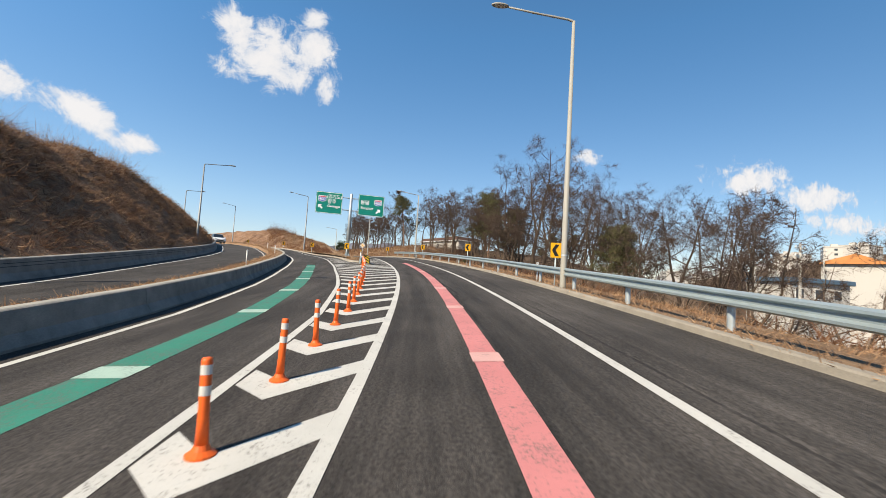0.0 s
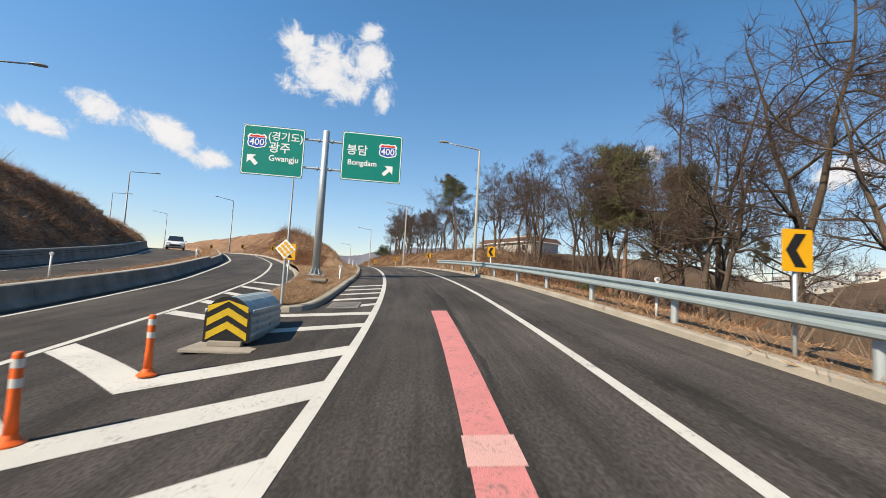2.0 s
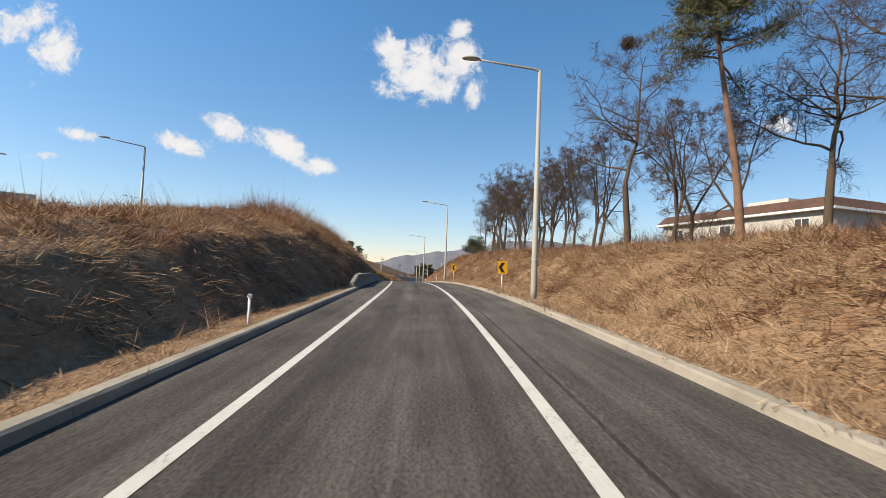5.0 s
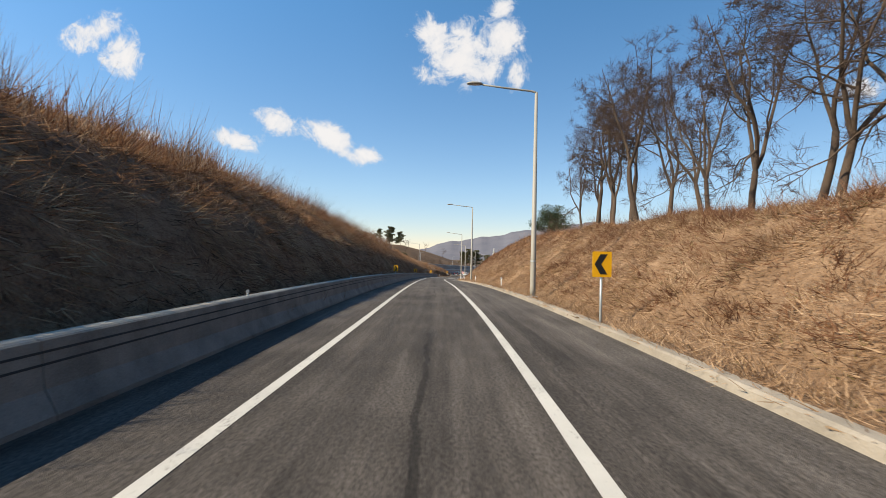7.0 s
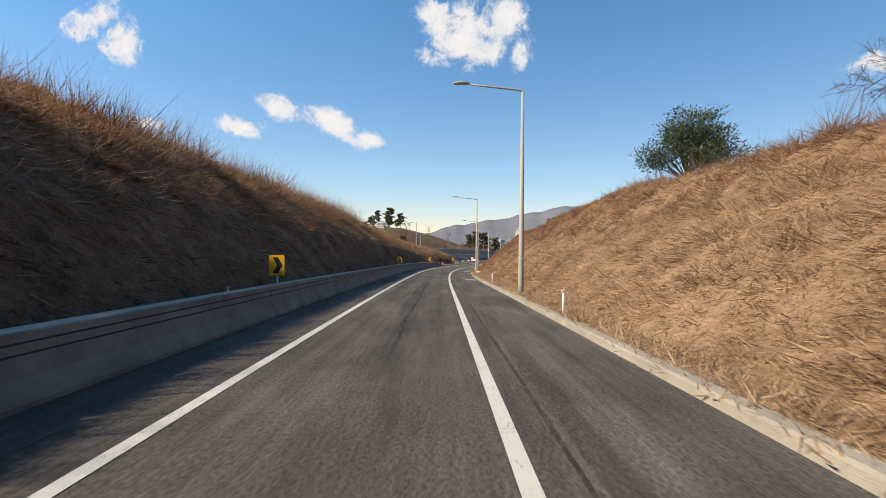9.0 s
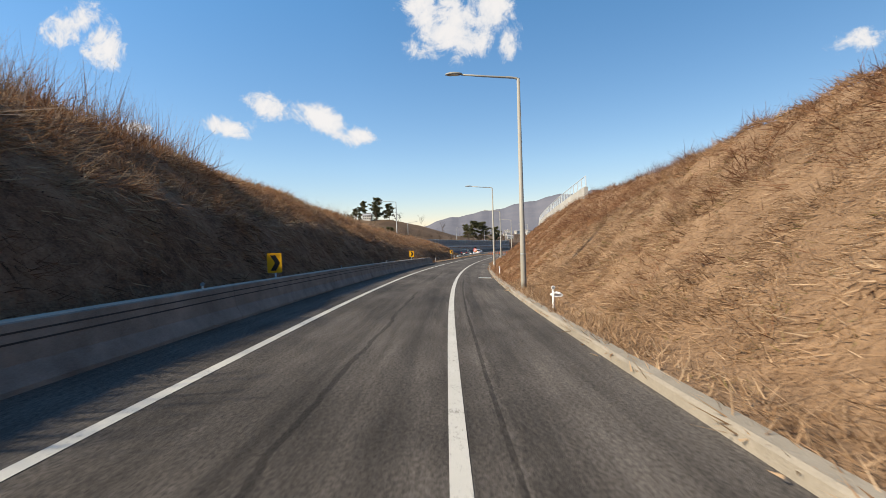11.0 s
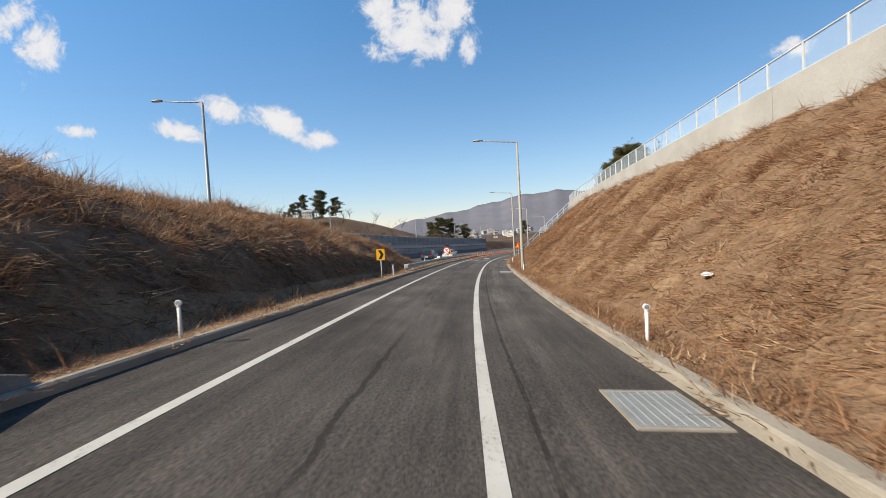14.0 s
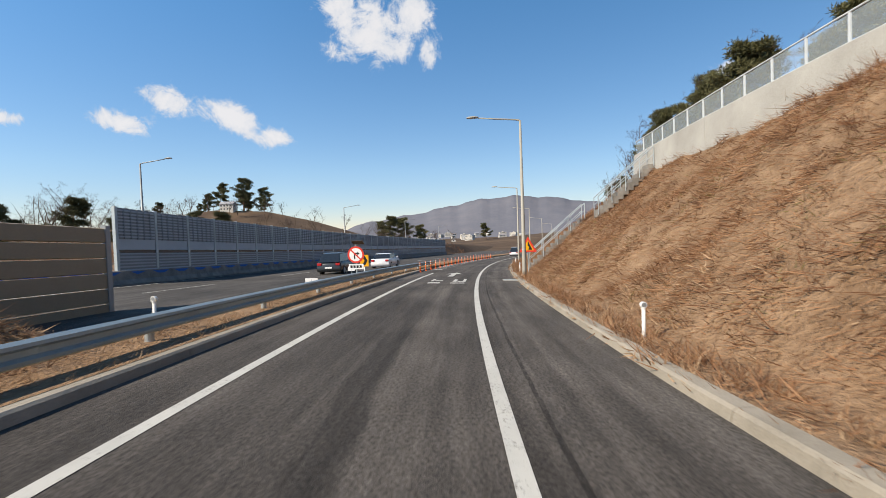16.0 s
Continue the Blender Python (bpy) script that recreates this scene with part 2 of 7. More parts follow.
def grass_mat(name, stops, island, patch=0.35, bump=0.0, stretch=None):
    """Dry growth: colours from dark to pale by patches, finer tufts and each blade."""
    m = bpy.data.materials.new(name)
    m.use_nodes = True
    n, l = m.node_tree.nodes, m.node_tree.links
    b = n["Principled BSDF"]
    b.inputs["Roughness"].default_value, b.inputs["Specular IOR Level"].default_value = 0.9, 0.12
    if stretch:
        k = n.new("ShaderNodeMapping")
        k.inputs["Scale"].default_value = stretch
        k.inputs["Rotation"].default_value = (0, 0, 0.5)
        l.new(n.new("ShaderNodeUVMap").outputs["UV"], k.inputs["Vector"])
        co = k.outputs[0]
    else:
        co = n.new("ShaderNodeTexCoord").outputs["Object"]
    total, heights = None, None
    for sc, d, w in ((patch, 4, 0.9), (patch * 6, 4, 0.7), (patch * 36, 4, 0.75 if bump else 0.25)):
        q = n.new("ShaderNodeTexNoise")
        q.inputs["Scale"].default_value, q.inputs["Detail"].default_value, q.inputs["Roughness"].default_value = sc, d, 0.65
        l.new(co, q.inputs["Vector"])
        s = n.new("ShaderNodeMath")
        s.operation = "MULTIPLY_ADD"
        l.new(q.outputs["Fac"], s.inputs[0])
        s.inputs[1].default_value = w
        if total is None:
            s.inputs[2].default_value = -w / 2
        else:
            l.new(total, s.inputs[2])
            s2 = n.new("ShaderNodeMath")
            s2.operation = "SUBTRACT"
            l.new(s.outputs[0], s2.inputs[0])
            s2.inputs[1].default_value = w / 2
            s = s2
        total = s.outputs[0]
    if island:
        s = n.new("ShaderNodeMath")
        s.operation = "MULTIPLY_ADD"
        l.new(n.new("ShaderNodeNewGeometry").outputs["Random Per Island"], s.inputs[0])
        s.inputs[1].default_value = island
        l.new(total, s.inputs[2])
        s2 = n.new("ShaderNodeMath")
        s2.operation = "SUBTRACT"
        l.new(s.outputs[0], s2.inputs[0])
        s2.inputs[1].default_value = island / 2
        total = s2.outputs[0]
    k = n.new("ShaderNodeMapRange")
    l.new(total, k.inputs["Value"])
    k.inputs["From Min"].default_value, k.inputs["From Max"].default_value = -0.42, 0.42
    ramp = n.new("ShaderNodeValToRGB")
    l.new(k.outputs[0], ramp.inputs["Fac"])
    el = ramp.color_ramp.elements
    while len(el) < len(stops):
        el.new(0.5)
    for q, (e, c) in enumerate(zip(el, stops)):
        e.position = q / (len(stops) - 1)
        e.color = (*[v * ALBEDO_SCALE for v in c], 1)
    l.new(ramp.outputs["Color"], b.inputs["Base Color"])
    if island:
        # thin dry blades let part of the sun through
        thin, both = n.new("ShaderNodeBsdfTranslucent"), n.new("ShaderNodeMixShader")
        both.inputs["Fac"].default_value = 0.35
        l.new(ramp.outputs["Color"], thin.inputs["Color"])
        l.new(b.outputs[0], both.inputs[1])
        l.new(thin.outputs[0], both.inputs[2])
        l.new(both.outputs[0], n["Material Output"].inputs["Surface"])
    if bump:
        bp = n.new("ShaderNodeBump")
        bp.inputs["Strength"].default_value, bp.inputs["Distance"].default_value = 1.0, bump
        l.new(total, bp.inputs["Height"])
        l.new(bp.outputs[0], b.inputs["Normal"])
    return m


M_ASPHALT = asphalt_mat("asphalt", (0.087, 0.076, 0.066), True)
M_ASPHALT2 = asphalt_mat("asphalt_plain", (0.078, 0.070, 0.062), False)
M_PAINT = worn_paint("road_paint", (0.57, 0.555, 0.505))
M_PINK = worn_paint("pink_paint", (0.60, 0.22, 0.21), 0.58)
M_PINKPALE = worn_paint("pale_pink_paint", (0.64, 0.37, 0.33), 0.62)
M_GREEN = worn_paint("green_paint", (0.035, 0.22, 0.15), 0.54)
M_GREENPALE = worn_paint("pale_green_paint", (0.38, 0.52, 0.43), 0.6)
M_KERB = mat("kerb_concrete", (0.36, 0.315, 0.245), 0.9, 0, 0.4, 0.9, 45, 0.6, tint=(0.45, 0.40, 0.325))
# barrier faces toned down for shade; M_CAP paints their tops as sunlit
M_CONC = mat("barrier_concrete", (0.235, 0.215, 0.188), 0.9, 0, 0.5, 1.4, 50, 0.4)
M_CAP = mat("pale_concrete", (0.40, 0.37, 0.31), 0.9, 0, 0.25, 0.8, 50, 0.3)
M_WALL = mat("retaining_concrete", (0.48, 0.455, 0.40), 0.9, 0, 0.34, 0.5, 22, 0.4, tint=(0.54, 0.52, 0.47))
# near-black that stands for the shade in grooves, slots and the grate pit
M_DARK = mat("recess_shade", (0.05, 0.05, 0.05), 0.9)
TONE = (0.96, 0.87, 0.78)
SAND = [(0.085, 0.05, 0.029), (0.22, 0.132, 0.077), (0.42, 0.268, 0.162), (0.57, 0.385, 0.242), (0.67, 0.50, 0.335)]
ROSY = [(0.08, 0.042, 0.025), (0.18, 0.098, 0.057), (0.32, 0.182, 0.107), (0.45, 0.272, 0.165), (0.58, 0.40, 0.255)]
# LOAM sets the shade level of the slopes turned from the sun through colour
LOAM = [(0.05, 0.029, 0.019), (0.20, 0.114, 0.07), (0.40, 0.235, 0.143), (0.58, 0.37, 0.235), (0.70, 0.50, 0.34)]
M_GROUND = grass_mat("dry_ground", [(0.14, 0.083, 0.047), (0.235, 0.145, 0.084), (0.36, 0.233, 0.139), (0.49, 0.338, 0.214)], 0, 0.3, 0.14)
M_FIELD = grass_mat("winter_field", [(0.045, 0.03, 0.02), (0.085, 0.056, 0.036), (0.14, 0.093, 0.058), (0.23, 0.16, 0.10)], 0, 0.02, 0.0)
M_SOIL = grass_mat("shade_toned_soil", LOAM, 0, 0.6, 0.45)
M_STRAW = grass_mat("straw", [(0.17, 0.10, 0.06)] + [tuple(v * w for v, w in zip(c, TONE)) for c in SAND[2:]], 0.7)
M_PALESTRAW = grass_mat("pale_straw", [(0.20, 0.117, 0.066), (0.385, 0.245, 0.142), (0.545, 0.368, 0.225), (0.68, 0.50, 0.325)], 0.75)
M_STRAWR = grass_mat("reddish_straw", [(0.15, 0.082, 0.05)] + [tuple(v * w for v, w in zip(c, TONE)) for c in ROSY[2:]], 0.7)
M_OLIVE = grass_mat("greenish_grass", [(0.10, 0.075, 0.03), (0.20, 0.16, 0.06), (0.30, 0.24, 0.11), (0.40, 0.31, 0.16)], 0.5)
M_RUST = grass_mat("rusty_brush", [(0.10, 0.045, 0.025), (0.19, 0.09, 0.05), (0.29, 0.15, 0.085), (0.38, 0.22, 0.13)], 0.5)
M_STALK = grass_mat("dry_stalks", [(0.14, 0.09, 0.065), (0.24, 0.165, 0.12), (0.36, 0.26, 0.19), (0.46, 0.36, 0.28)], 0.6)
# brush of the shaded slopes: how dark they lie is set in this ramp
M_SHADEBRUSH = grass_mat("dark_brush", [(0.06, 0.032, 0.02), (0.19, 0.10, 0.06), (0.38, 0.22, 0.132), (0.60, 0.40, 0.255)], 0.9)
M_BARK = mat("bark", (0.098, 0.07, 0.05), 0.95, 0, 0.35, 2.5, 25, 0.6, each=0.3)
M_TWIG = mat("twigs", (0.085, 0.056, 0.042), 0.95, 0, 0.3, 2, 20, 0, each=0.4)
M_PINEBARK = mat("pine_bark", (0.20, 0.115, 0.075), 0.95, 0, 0.35, 3, 25, 0.6)
M_NEEDLE = mat("pine_needles", (0.055, 0.068, 0.024), 0.7, 0, 0.5, 1.0, 20, 0, island=0.6, tint=(0.17, 0.155, 0.06))
M_THICKET = grass_mat("bare_thicket", [(0.04, 0.022, 0.014), (0.085, 0.048, 0.03), (0.145, 0.085, 0.054), (0.22, 0.14, 0.092)], 0.6)
M_SHRUB = mat("evergreen_leaves", (0.028, 0.05, 0.017), 0.6, 0, 0.5, 1.0, 20, 0, island=0.6, tint=(0.075, 0.105, 0.04))
M_FENCE = mat("fence_steel", (0.62, 0.64, 0.64), 0.5, 0.1, 0.12, 3, 40, 0.05)
M_GALV = mat("galvanised_steel", (0.50, 0.55, 0.56), 0.5, 0.55, 0.15, 2.0, 40, 0.05)
M_RAIL = mat("rail_steel", (0.40, 0.47, 0.48), 0.5, 0.45, 0.15, 1.2, 30, 0.05)
M_POLE = mat("lamp_pole_paint", (0.36, 0.34, 0.29), 0.55, 0.0, 0.1, 1.0, 30, 0.03)
M_POLED = mat("lamp_pole_grey", (0.28, 0.29, 0.29), 0.5, 0.3, 0.1, 1.0, 30, 0.03)
M_GLASSLAMP = mat("lamp_lens", (0.6, 0.6, 0.58), 0.25, 0, 0.1)
M_WHITE = mat("white_paint", (0.78, 0.78, 0.75), 0.5, 0, 0.08, 3, 40, 0.05)
M_REFL = mat("white_sheeting", (0.85, 0.85, 0.84), 0.4, 0, 0.05)
M_SIGNGREEN = mat("sign_green", (0.0, 0.215, 0.165), 0.4, 0, 0.08, 1.0, 10, 0.0)
M_SIGNBLUE = mat("sign_blue", (0.02, 0.08, 0.42), 0.4, 0, 0.05)
M_SIGNRED = mat("sign_red", (0.70, 0.05, 0.03), 0.4, 0, 0.05)
M_LEMON = mat("cushion_yellow", (0.60, 0.40, 0.02), 0.5, 0, 0.2, 3, 20, 0.0)
M_YELLOW = mat("sign_yellow", (0.80, 0.40, 0.01), 0.45, 0, 0.08, 2, 20, 0.0)
M_BLACK = mat("sign_black", (0.015, 0.015, 0.015), 0.5, 0, 0.2)
M_SIGNBACK = mat("sign_back", (0.34, 0.36, 0.37), 0.5, 0.4, 0.1)
M_ORANGE = mat("tube_orange", (0.80, 0.13, 0.02), 0.5, 0, 0.15, 4, 40, 0.05)
M_BAND = mat("tube_band", (0.62, 0.60, 0.56), 0.45, 0, 0.1, 6, 40, 0.05)
M_RUBBER = mat("rubber", (0.03, 0.03, 0.03), 0.8, 0, 0.2)
M_PANEL = mat("noise_panel", (0.27, 0.29, 0.31), 0.6, 0.2, 0.12, 1.0, 20, 0.05, each=0.3)
M_PANELBAND = mat("noise_panel_band", (0.42, 0.46, 0.50), 0.4, 0.1, 0.1, 1.0, 20, 0.0)
M_WOODPANEL = mat("tan_noise_panel", (0.34, 0.265, 0.175), 0.7, 0, 0.35, 1.2, 18, 0.2, each=0.3)
M_BLUE = mat("blue_stripe", (0.02, 0.12, 0.42), 0.6, 0, 0.1)
M_ROOF = mat("brown_roof", (0.10, 0.055, 0.04), 0.85, 0, 0.3, 1.0, 25, 0.4)
M_ROOFBLUE = mat("blue_metal_roof", (0.10, 0.17, 0.24), 0.5, 0.2, 0.2, 1.0, 20, 0.1)
M_ROOFORANGE = mat("orange_tile_roof", (0.50, 0.20, 0.06), 0.85, 0, 0.2, 1.0, 20, 0.2)
M_WOODPOLE = mat("grey_concrete_pole", (0.42, 0.40, 0.36), 0.9, 0, 0.2, 1.0, 20, 0.2)
M_RENDER = mat("house_render", (0.54, 0.51, 0.46), 0.85, 0, 0.12, 0.6, 20, 0.1, each=0.5)
M_ROOFS = mat("village_roof", (0.30, 0.19, 0.15), 0.85, 0, 0.5, 0.6, 20, 0.1, each=0.8, tint=(0.42, 0.43, 0.45))
# blue-grey of this ridge is distance haze mixed into the base colour
M_HILL = mat("haze_toned_mountain", (0.155, 0.165, 0.20), 1.0, 0, 0.14, 0.012, 0.1, 0.0, spec=0.0, tint=(0.19, 0.185, 0.205))


def pane_mat(name, col, alpha):
    """Clear thin sheet: part of the light goes straight through, the rest is gloss."""
    m = bpy.data.materials.new(name)
    m.use_nodes = True
    n, l = m.node_tree.nodes, m.node_tree.links
    b = n["Principled BSDF"]
    b.inputs["Base Color"].default_value, b.inputs["Roughness"].default_value = (*col, 1), 0.06
    b.inputs["Alpha"].default_value = alpha
    return m


M_PANE = pane_mat("fence_pane", (0.55, 0.62, 0.66), 0.28)
M_CARGLASS = mat("car_glass", (0.02, 0.025, 0.03), 0.08, 0, 0.05, spec=0.6)
M_WINDOW = mat("window_glass", (0.06, 0.07, 0.08), 0.12, 0, 0.2, spec=0.6, each=0.3)
M_CARWHITE = mat("car_paint_white", (0.75, 0.76, 0.77), 0.25, 0, 0.03, spec=0.5)
M_CARDARK = mat("car_paint_dark", (0.05, 0.055, 0.06), 0.25, 0.3, 0.05, spec=0.5)
M_TAIL = mat("tail_light", (0.45, 0.02, 0.02), 0.3, 0, 0.1)

# ---- the alignment: right edge line of the ramp, by station ----
KNOT = np.arange(-40, 540, 20.0)
HEAD = [-7.64, -3.58, 1.28, 6.17, 12.77, 18.77, 22.09, 24.46, 26.71, 26.89, 26.68, 25.03, 21.65, 19.16, 16.24, 13.81, 9.81, 5.81, 1.81, -0.19, -2.19, -2.59, -2.99, -3.39, -3.79, -4.19, -4.59, -4.99, -5.39]
GRADE = [2.08, 4.34, 7.11, 7.33, 7.04, 4.81, 2.63, 0.23, -2.03, -3.92, -4.65, -4.47, -4.49, -4.39, -3.71, -3.14, -3.49, -3.37, -3.25, -3.13, -3.01, -2.89, -2.77, -2.65, -2.53, -2.41, -2.29, -2.17, -2.05]
CROSS = [-6.2, -6.2, -6.2, -5.7, -5.9, -4.9, -3.5, -2.3, -1.4, -0.4, 1.9, 4.7, 5.8, 5.6, 4.6, 3.4, 2.7, 2.1, 1.5, 1.5, 1.5, 1.5, 1.5, 1.5, 1.5, 1.5, 1.5, 1.5, 1.5]
ST = np.arange(-40, 520.1, 1.0)
# metres of road to one unit of station: the stations of the nose are drawn together
UNIT = np.interp(ST, [-40, 50, 68, 520], [1.09, 1.09, 1.0, 1.0])
_h, _g = np.radians(np.interp(ST, KNOT, HEAD)), np.interp(ST, KNOT, GRADE) / 100


def summed(rate, at_64):
    """Running sum along the road, with its value at station 64 given."""
    rate = rate * UNIT
    total = np.r_[0.0, np.cumsum((rate[1:] + rate[:-1]) / 2)]
    return total - total[104] + at_64


AX, AY, AZ = summed(-np.sin(_h), -8.648), summed(np.cos(_h), 62.725), summed(_g, 4.407)


def turn(s):
    """The road's heading, radians to the left of north."""
    return np.radians(np.interp(s, KNOT, HEAD))


def W3(s, u, h):
    """World coordinates of station s, offset u to the right, height h over the edge line (arrays)."""
    t = turn(s)
    return np.stack([np.interp(s, ST, AX) + u * np.cos(t), np.interp(s, ST, AY) + u * np.sin(t), np.interp(s, ST, AZ) + h + 0 * u], -1)


def at(s, u, h=0.0, yaw=0.0, scale=1.0):
    """Pose at a place of the plan: y along the road, x to its right."""
    p = W3(np.float64(s), np.float64(u), np.float64(h))
    m = pose(*[float(v) for v in p], 0, 0, math.degrees(float(turn(s))) + yaw)
    return m @ Matrix.Diagonal((scale, scale, scale, 1))


def cross(s):
    return np.interp(s, KNOT, CROSS) / 100


def gl(s):
    """Offset of the right edge line of the other ramp, which parts to the left."""
    return np.interp(s, [-40, -20, 0, 10, 17, 26.4, 36.4, 41.5, 47.7, 57.5, 66, 76, 84, 109, 130, 150, 180, 220],
                     [-4.5, -4.5, -4.75, -5.1, -5.85, -7.2, -8.3, -8.75, -9.45, -11.0, -12.2, -14.8, -17, -24.5, -33, -43, -60, -85])


def isl_l(s):
    """Kerb face on the far side of the grass island between the ramps."""
    return np.where(s < 66, np.interp(s, [47, 50.5, 58, 66], [-7.62, -8.1, -9.5, -11.2]), gl(s) + np.interp(s, [66, 90], [1.1, 0.6]))


def road_h(s, u):
    """Height of the paved surface."""
    return -cross(s) * np.clip(u, np.interp(s, [50, 80], [-13, -5.2]), 4) + 0.02 * np.clip(s - 60, 0, 60) * np.clip((-9 - u) / 4, 0, 1) * (s < 225)


def k_right(s):
    return np.interp(s, [-40, 25, 40, 47, 55, 78, 117, 141, 192, 209, 226, 243, 261, 520], [2.5, 2.53, 2.38, 2.4, 2.22, 2.17, 2.28, 2.27, 2.34, 2.25, 2.24, 2.28, 2.02, 2.02])


def crest_l(s):
    return np.interp(s, [46, 62, 66, 73, 80, 90, 100, 110, 120, 130, 150, 170, 190, 205, 220, 235, 250, 256, 260, 263],
                     [0, 0, 0.4, 1.25, 2.05, 2.85, 3.75, 5.1, 5.6, 6.0, 6.4, 6.8, 6.4, 5.6, 4.8, 3.9, 3.1, 2.4, 1.2, 0])


def crest_r(s):
    return np.interp(s, [56, 60, 66, 72, 90, 105, 118, 128, 138, 148, 158, 168, 190, 205, 225, 245, 265, 285, 300, 330, 380, 450, 520],
                     [0, 1.1, 2.0, 2.1, 2.0, 2.6, 3.2, 3.4, 4.2, 5.2, 5.7, 6.0, 5.8, 5.6, 5.4, 5.4, 5.7, 6.6, 8.5, 12, 11, 8, 5])


def bumps(s, u, size, seed):
    """Uneven ground: smooth value noise on the plan."""
    a = np.sin(s / size * 1.3 + seed) * np.cos(u / size * 1.7 + seed * 2.1) + np.sin(s / size * 2.9 + u / size * 2.3 + seed) * 0.5
    return (a + 0.35 * np.sin(s / size * 6.1 - u / size * 5.3 + seed * 3)) / 1.85


def ground_right(s, u):
    k = k_right(s) + 0.3
    d = np.clip(u - k, 0, None)
    edge = road_h(s, k) + 0.12
    top = crest_r(s)
    incline = np.interp(s, [60, 190, 206, 285, 300], [0.72, 0.76, 0.84, 0.84, 0.64])
    cut = np.minimum(np.clip(d - 0.8, 0, None) * incline, top) + 0.08 * np.clip(d - 0.8 - top / incline, 0, 30)
    cut = cut - np.interp(s, [56, 66, 80, 95], [0.3, 0.3, 0.12, 0]) * np.clip(d - 3.2 - top / incline, 0, 13)
    cut = cut + 0.2 * bumps(s, u, 2.0, 1) * np.clip(d - 0.6, 0, 1.5) + 0.3 * bumps(s, u, 9, 2) * np.clip((d - 2) / 4, 0, 1)
    fall = -0.5 * np.clip(d - 2.2, 0, 9) - 0.12 * np.clip(d - 11.2, 0, 12) + 0.2 * bumps(s, u, 4, 3) * np.clip(d - 2, 0, 1)
    mix = np.clip((s - 54) / 9, 0, 1)
    mix = mix * mix * (3 - 2 * mix)
    far = np.clip((u - 45) / 15, 0, 1)
    h = edge * (1 - np.clip(d / 6, 0, 1)) + cut * mix + fall * (1 - mix)
    return h * (1 - far) + (-14 - np.interp(s, ST, AZ)) * far


def mound_edge(s):
    """Where the high ground on the left ends on its far side."""
    return np.where(s < 190, isl_l(s) + 0.3, np.interp(s, [190, 225, 245, 256, 262, 300], [-62, -34, -20, -13.5, -8.3, -7.6]))


def ground_mid(s, u):
    """Left of the ramp: verge, mound and cutting up to the other ramp or the highway."""
    d = np.clip(-5.25 - u, 0, None)
    edge = road_h(s, -5.2) + 0.12
    berm = np.interp(s, [46, 90, 99, 226, 234, 520], [0.7, 0.7, 0.4, 0.45, 1.15, 1.15])
    top = crest_l(s)
    steep = np.interp(s, [60, 75, 97, 108, 190, 206, 224, 244, 262], [0.7, 1.1, 1.1, 1.04, 1.04, 0.95, 0.76, 1.05, 1.2])
    # a steep dark foot, then a shoulder that the sun grazes
    share = 0.42 * np.clip((s - 97) / 12, 0, 1) * np.clip((262 - s) / 12, 0, 1)
    mid = np.minimum(np.interp(s, [100, 150, 190, 206, 224], [0.82, 0.79, 0.76, 0.72, 0.68]), steep)
    foot = np.where(share > 0.05, share / np.maximum(0.8 / steep - (0.8 - share) / mid, 0.2), steep)
    foot = np.clip(foot, steep, 1.9)
    rise_l = np.clip(d - berm, 0, None)
    low = np.where(share > 0.05, np.minimum(rise_l * foot, share * top + np.clip(rise_l - share * top / foot, 0, None) * mid), rise_l * steep)
    low = np.minimum(low, top * 0.8)
    up = np.clip(d - berm - top * 0.8 / steep, 0, None)
    slope = low + np.minimum(0.42 * up, top * 0.25)
    back = np.clip(u - mound_edge(s), 0, None) * 0.62
    h = edge + np.minimum(slope, back)
    h = h + (0.2 * bumps(s, u, 2.2, 4) + 0.28 * bumps(s, u, 7, 5) + 0.07 * bumps(s, u, 0.9, 8)) * np.clip((d - berm) / 1.5, 0, 1) * np.clip(top, 0, 1) * np.clip(back, 0, 1)
    beyond = u < mound_edge(s)
    h = np.where(beyond & (s > 215), edge - 0.45, h)
    rise = np.clip((-24.5 - (s - 290) * 0.05 - u) / 6, 0, 1) * np.clip((s - 270) / 15, 0, 1)
    h = h + rise * np.interp(s, [270, 300, 340, 420, 520], [0, 2.5, 4.0, 4.0, 2])
    far = np.clip((-58 - u) / 12, 0, 1)
    return h * (1 - far) + (-14 - np.interp(s, ST, AZ)) * far * np.where(s < 190, 0, 1) + h * far * np.where(s < 190, 1, 0)


def hill_top(s):
    return np.interp(s, [-40, 40, 58, 66, 75, 85, 100, 115, 200], [7.5, 7.0, 5.9, 4.3, 2.5, 1.4, 0.7, 0.3, 0.3])


def ground_hill(s, u):
    """Hill beyond the opposite carriageway."""
    v = -11.7 - (u - gl(s))
    d = np.clip(v, 0, None)
    h = road_h(s, u) + 0.75 + np.minimum(d * 0.86, hill_top(s)) + 0.4 * bumps(s, u, 5, 6) * np.clip(d / 2, 0, 1) + 0.22 * bumps(s, u, 1.8, 7) * np.clip(d, 0, 1)
    far = np.clip((v - 28) / 10, 0, 1)
    return h * (1 - far) + (-14 - np.interp(s, ST, AZ)) * far


def far_z(x, y):
    """The wide land: valley with the village on the right, low hills."""
    z = -10 + 0 * x
    for hx, hy, hh, hr in ((250, 150, 22, 120), (330, 20, 26, 130), (-225, 410, 24, 62), (-330, 330, 16, 90), (-260, 120, 9, 90), (60, 700, 20, 220), (170, 420, 18, 110), (42, 132, 24, 24), (200, 240, 17, 110), (260, 90, 10, 120)):
        z = z + hh * np.exp(-((x - hx) ** 2 + (y - hy) ** 2) / hr ** 2)
    return z


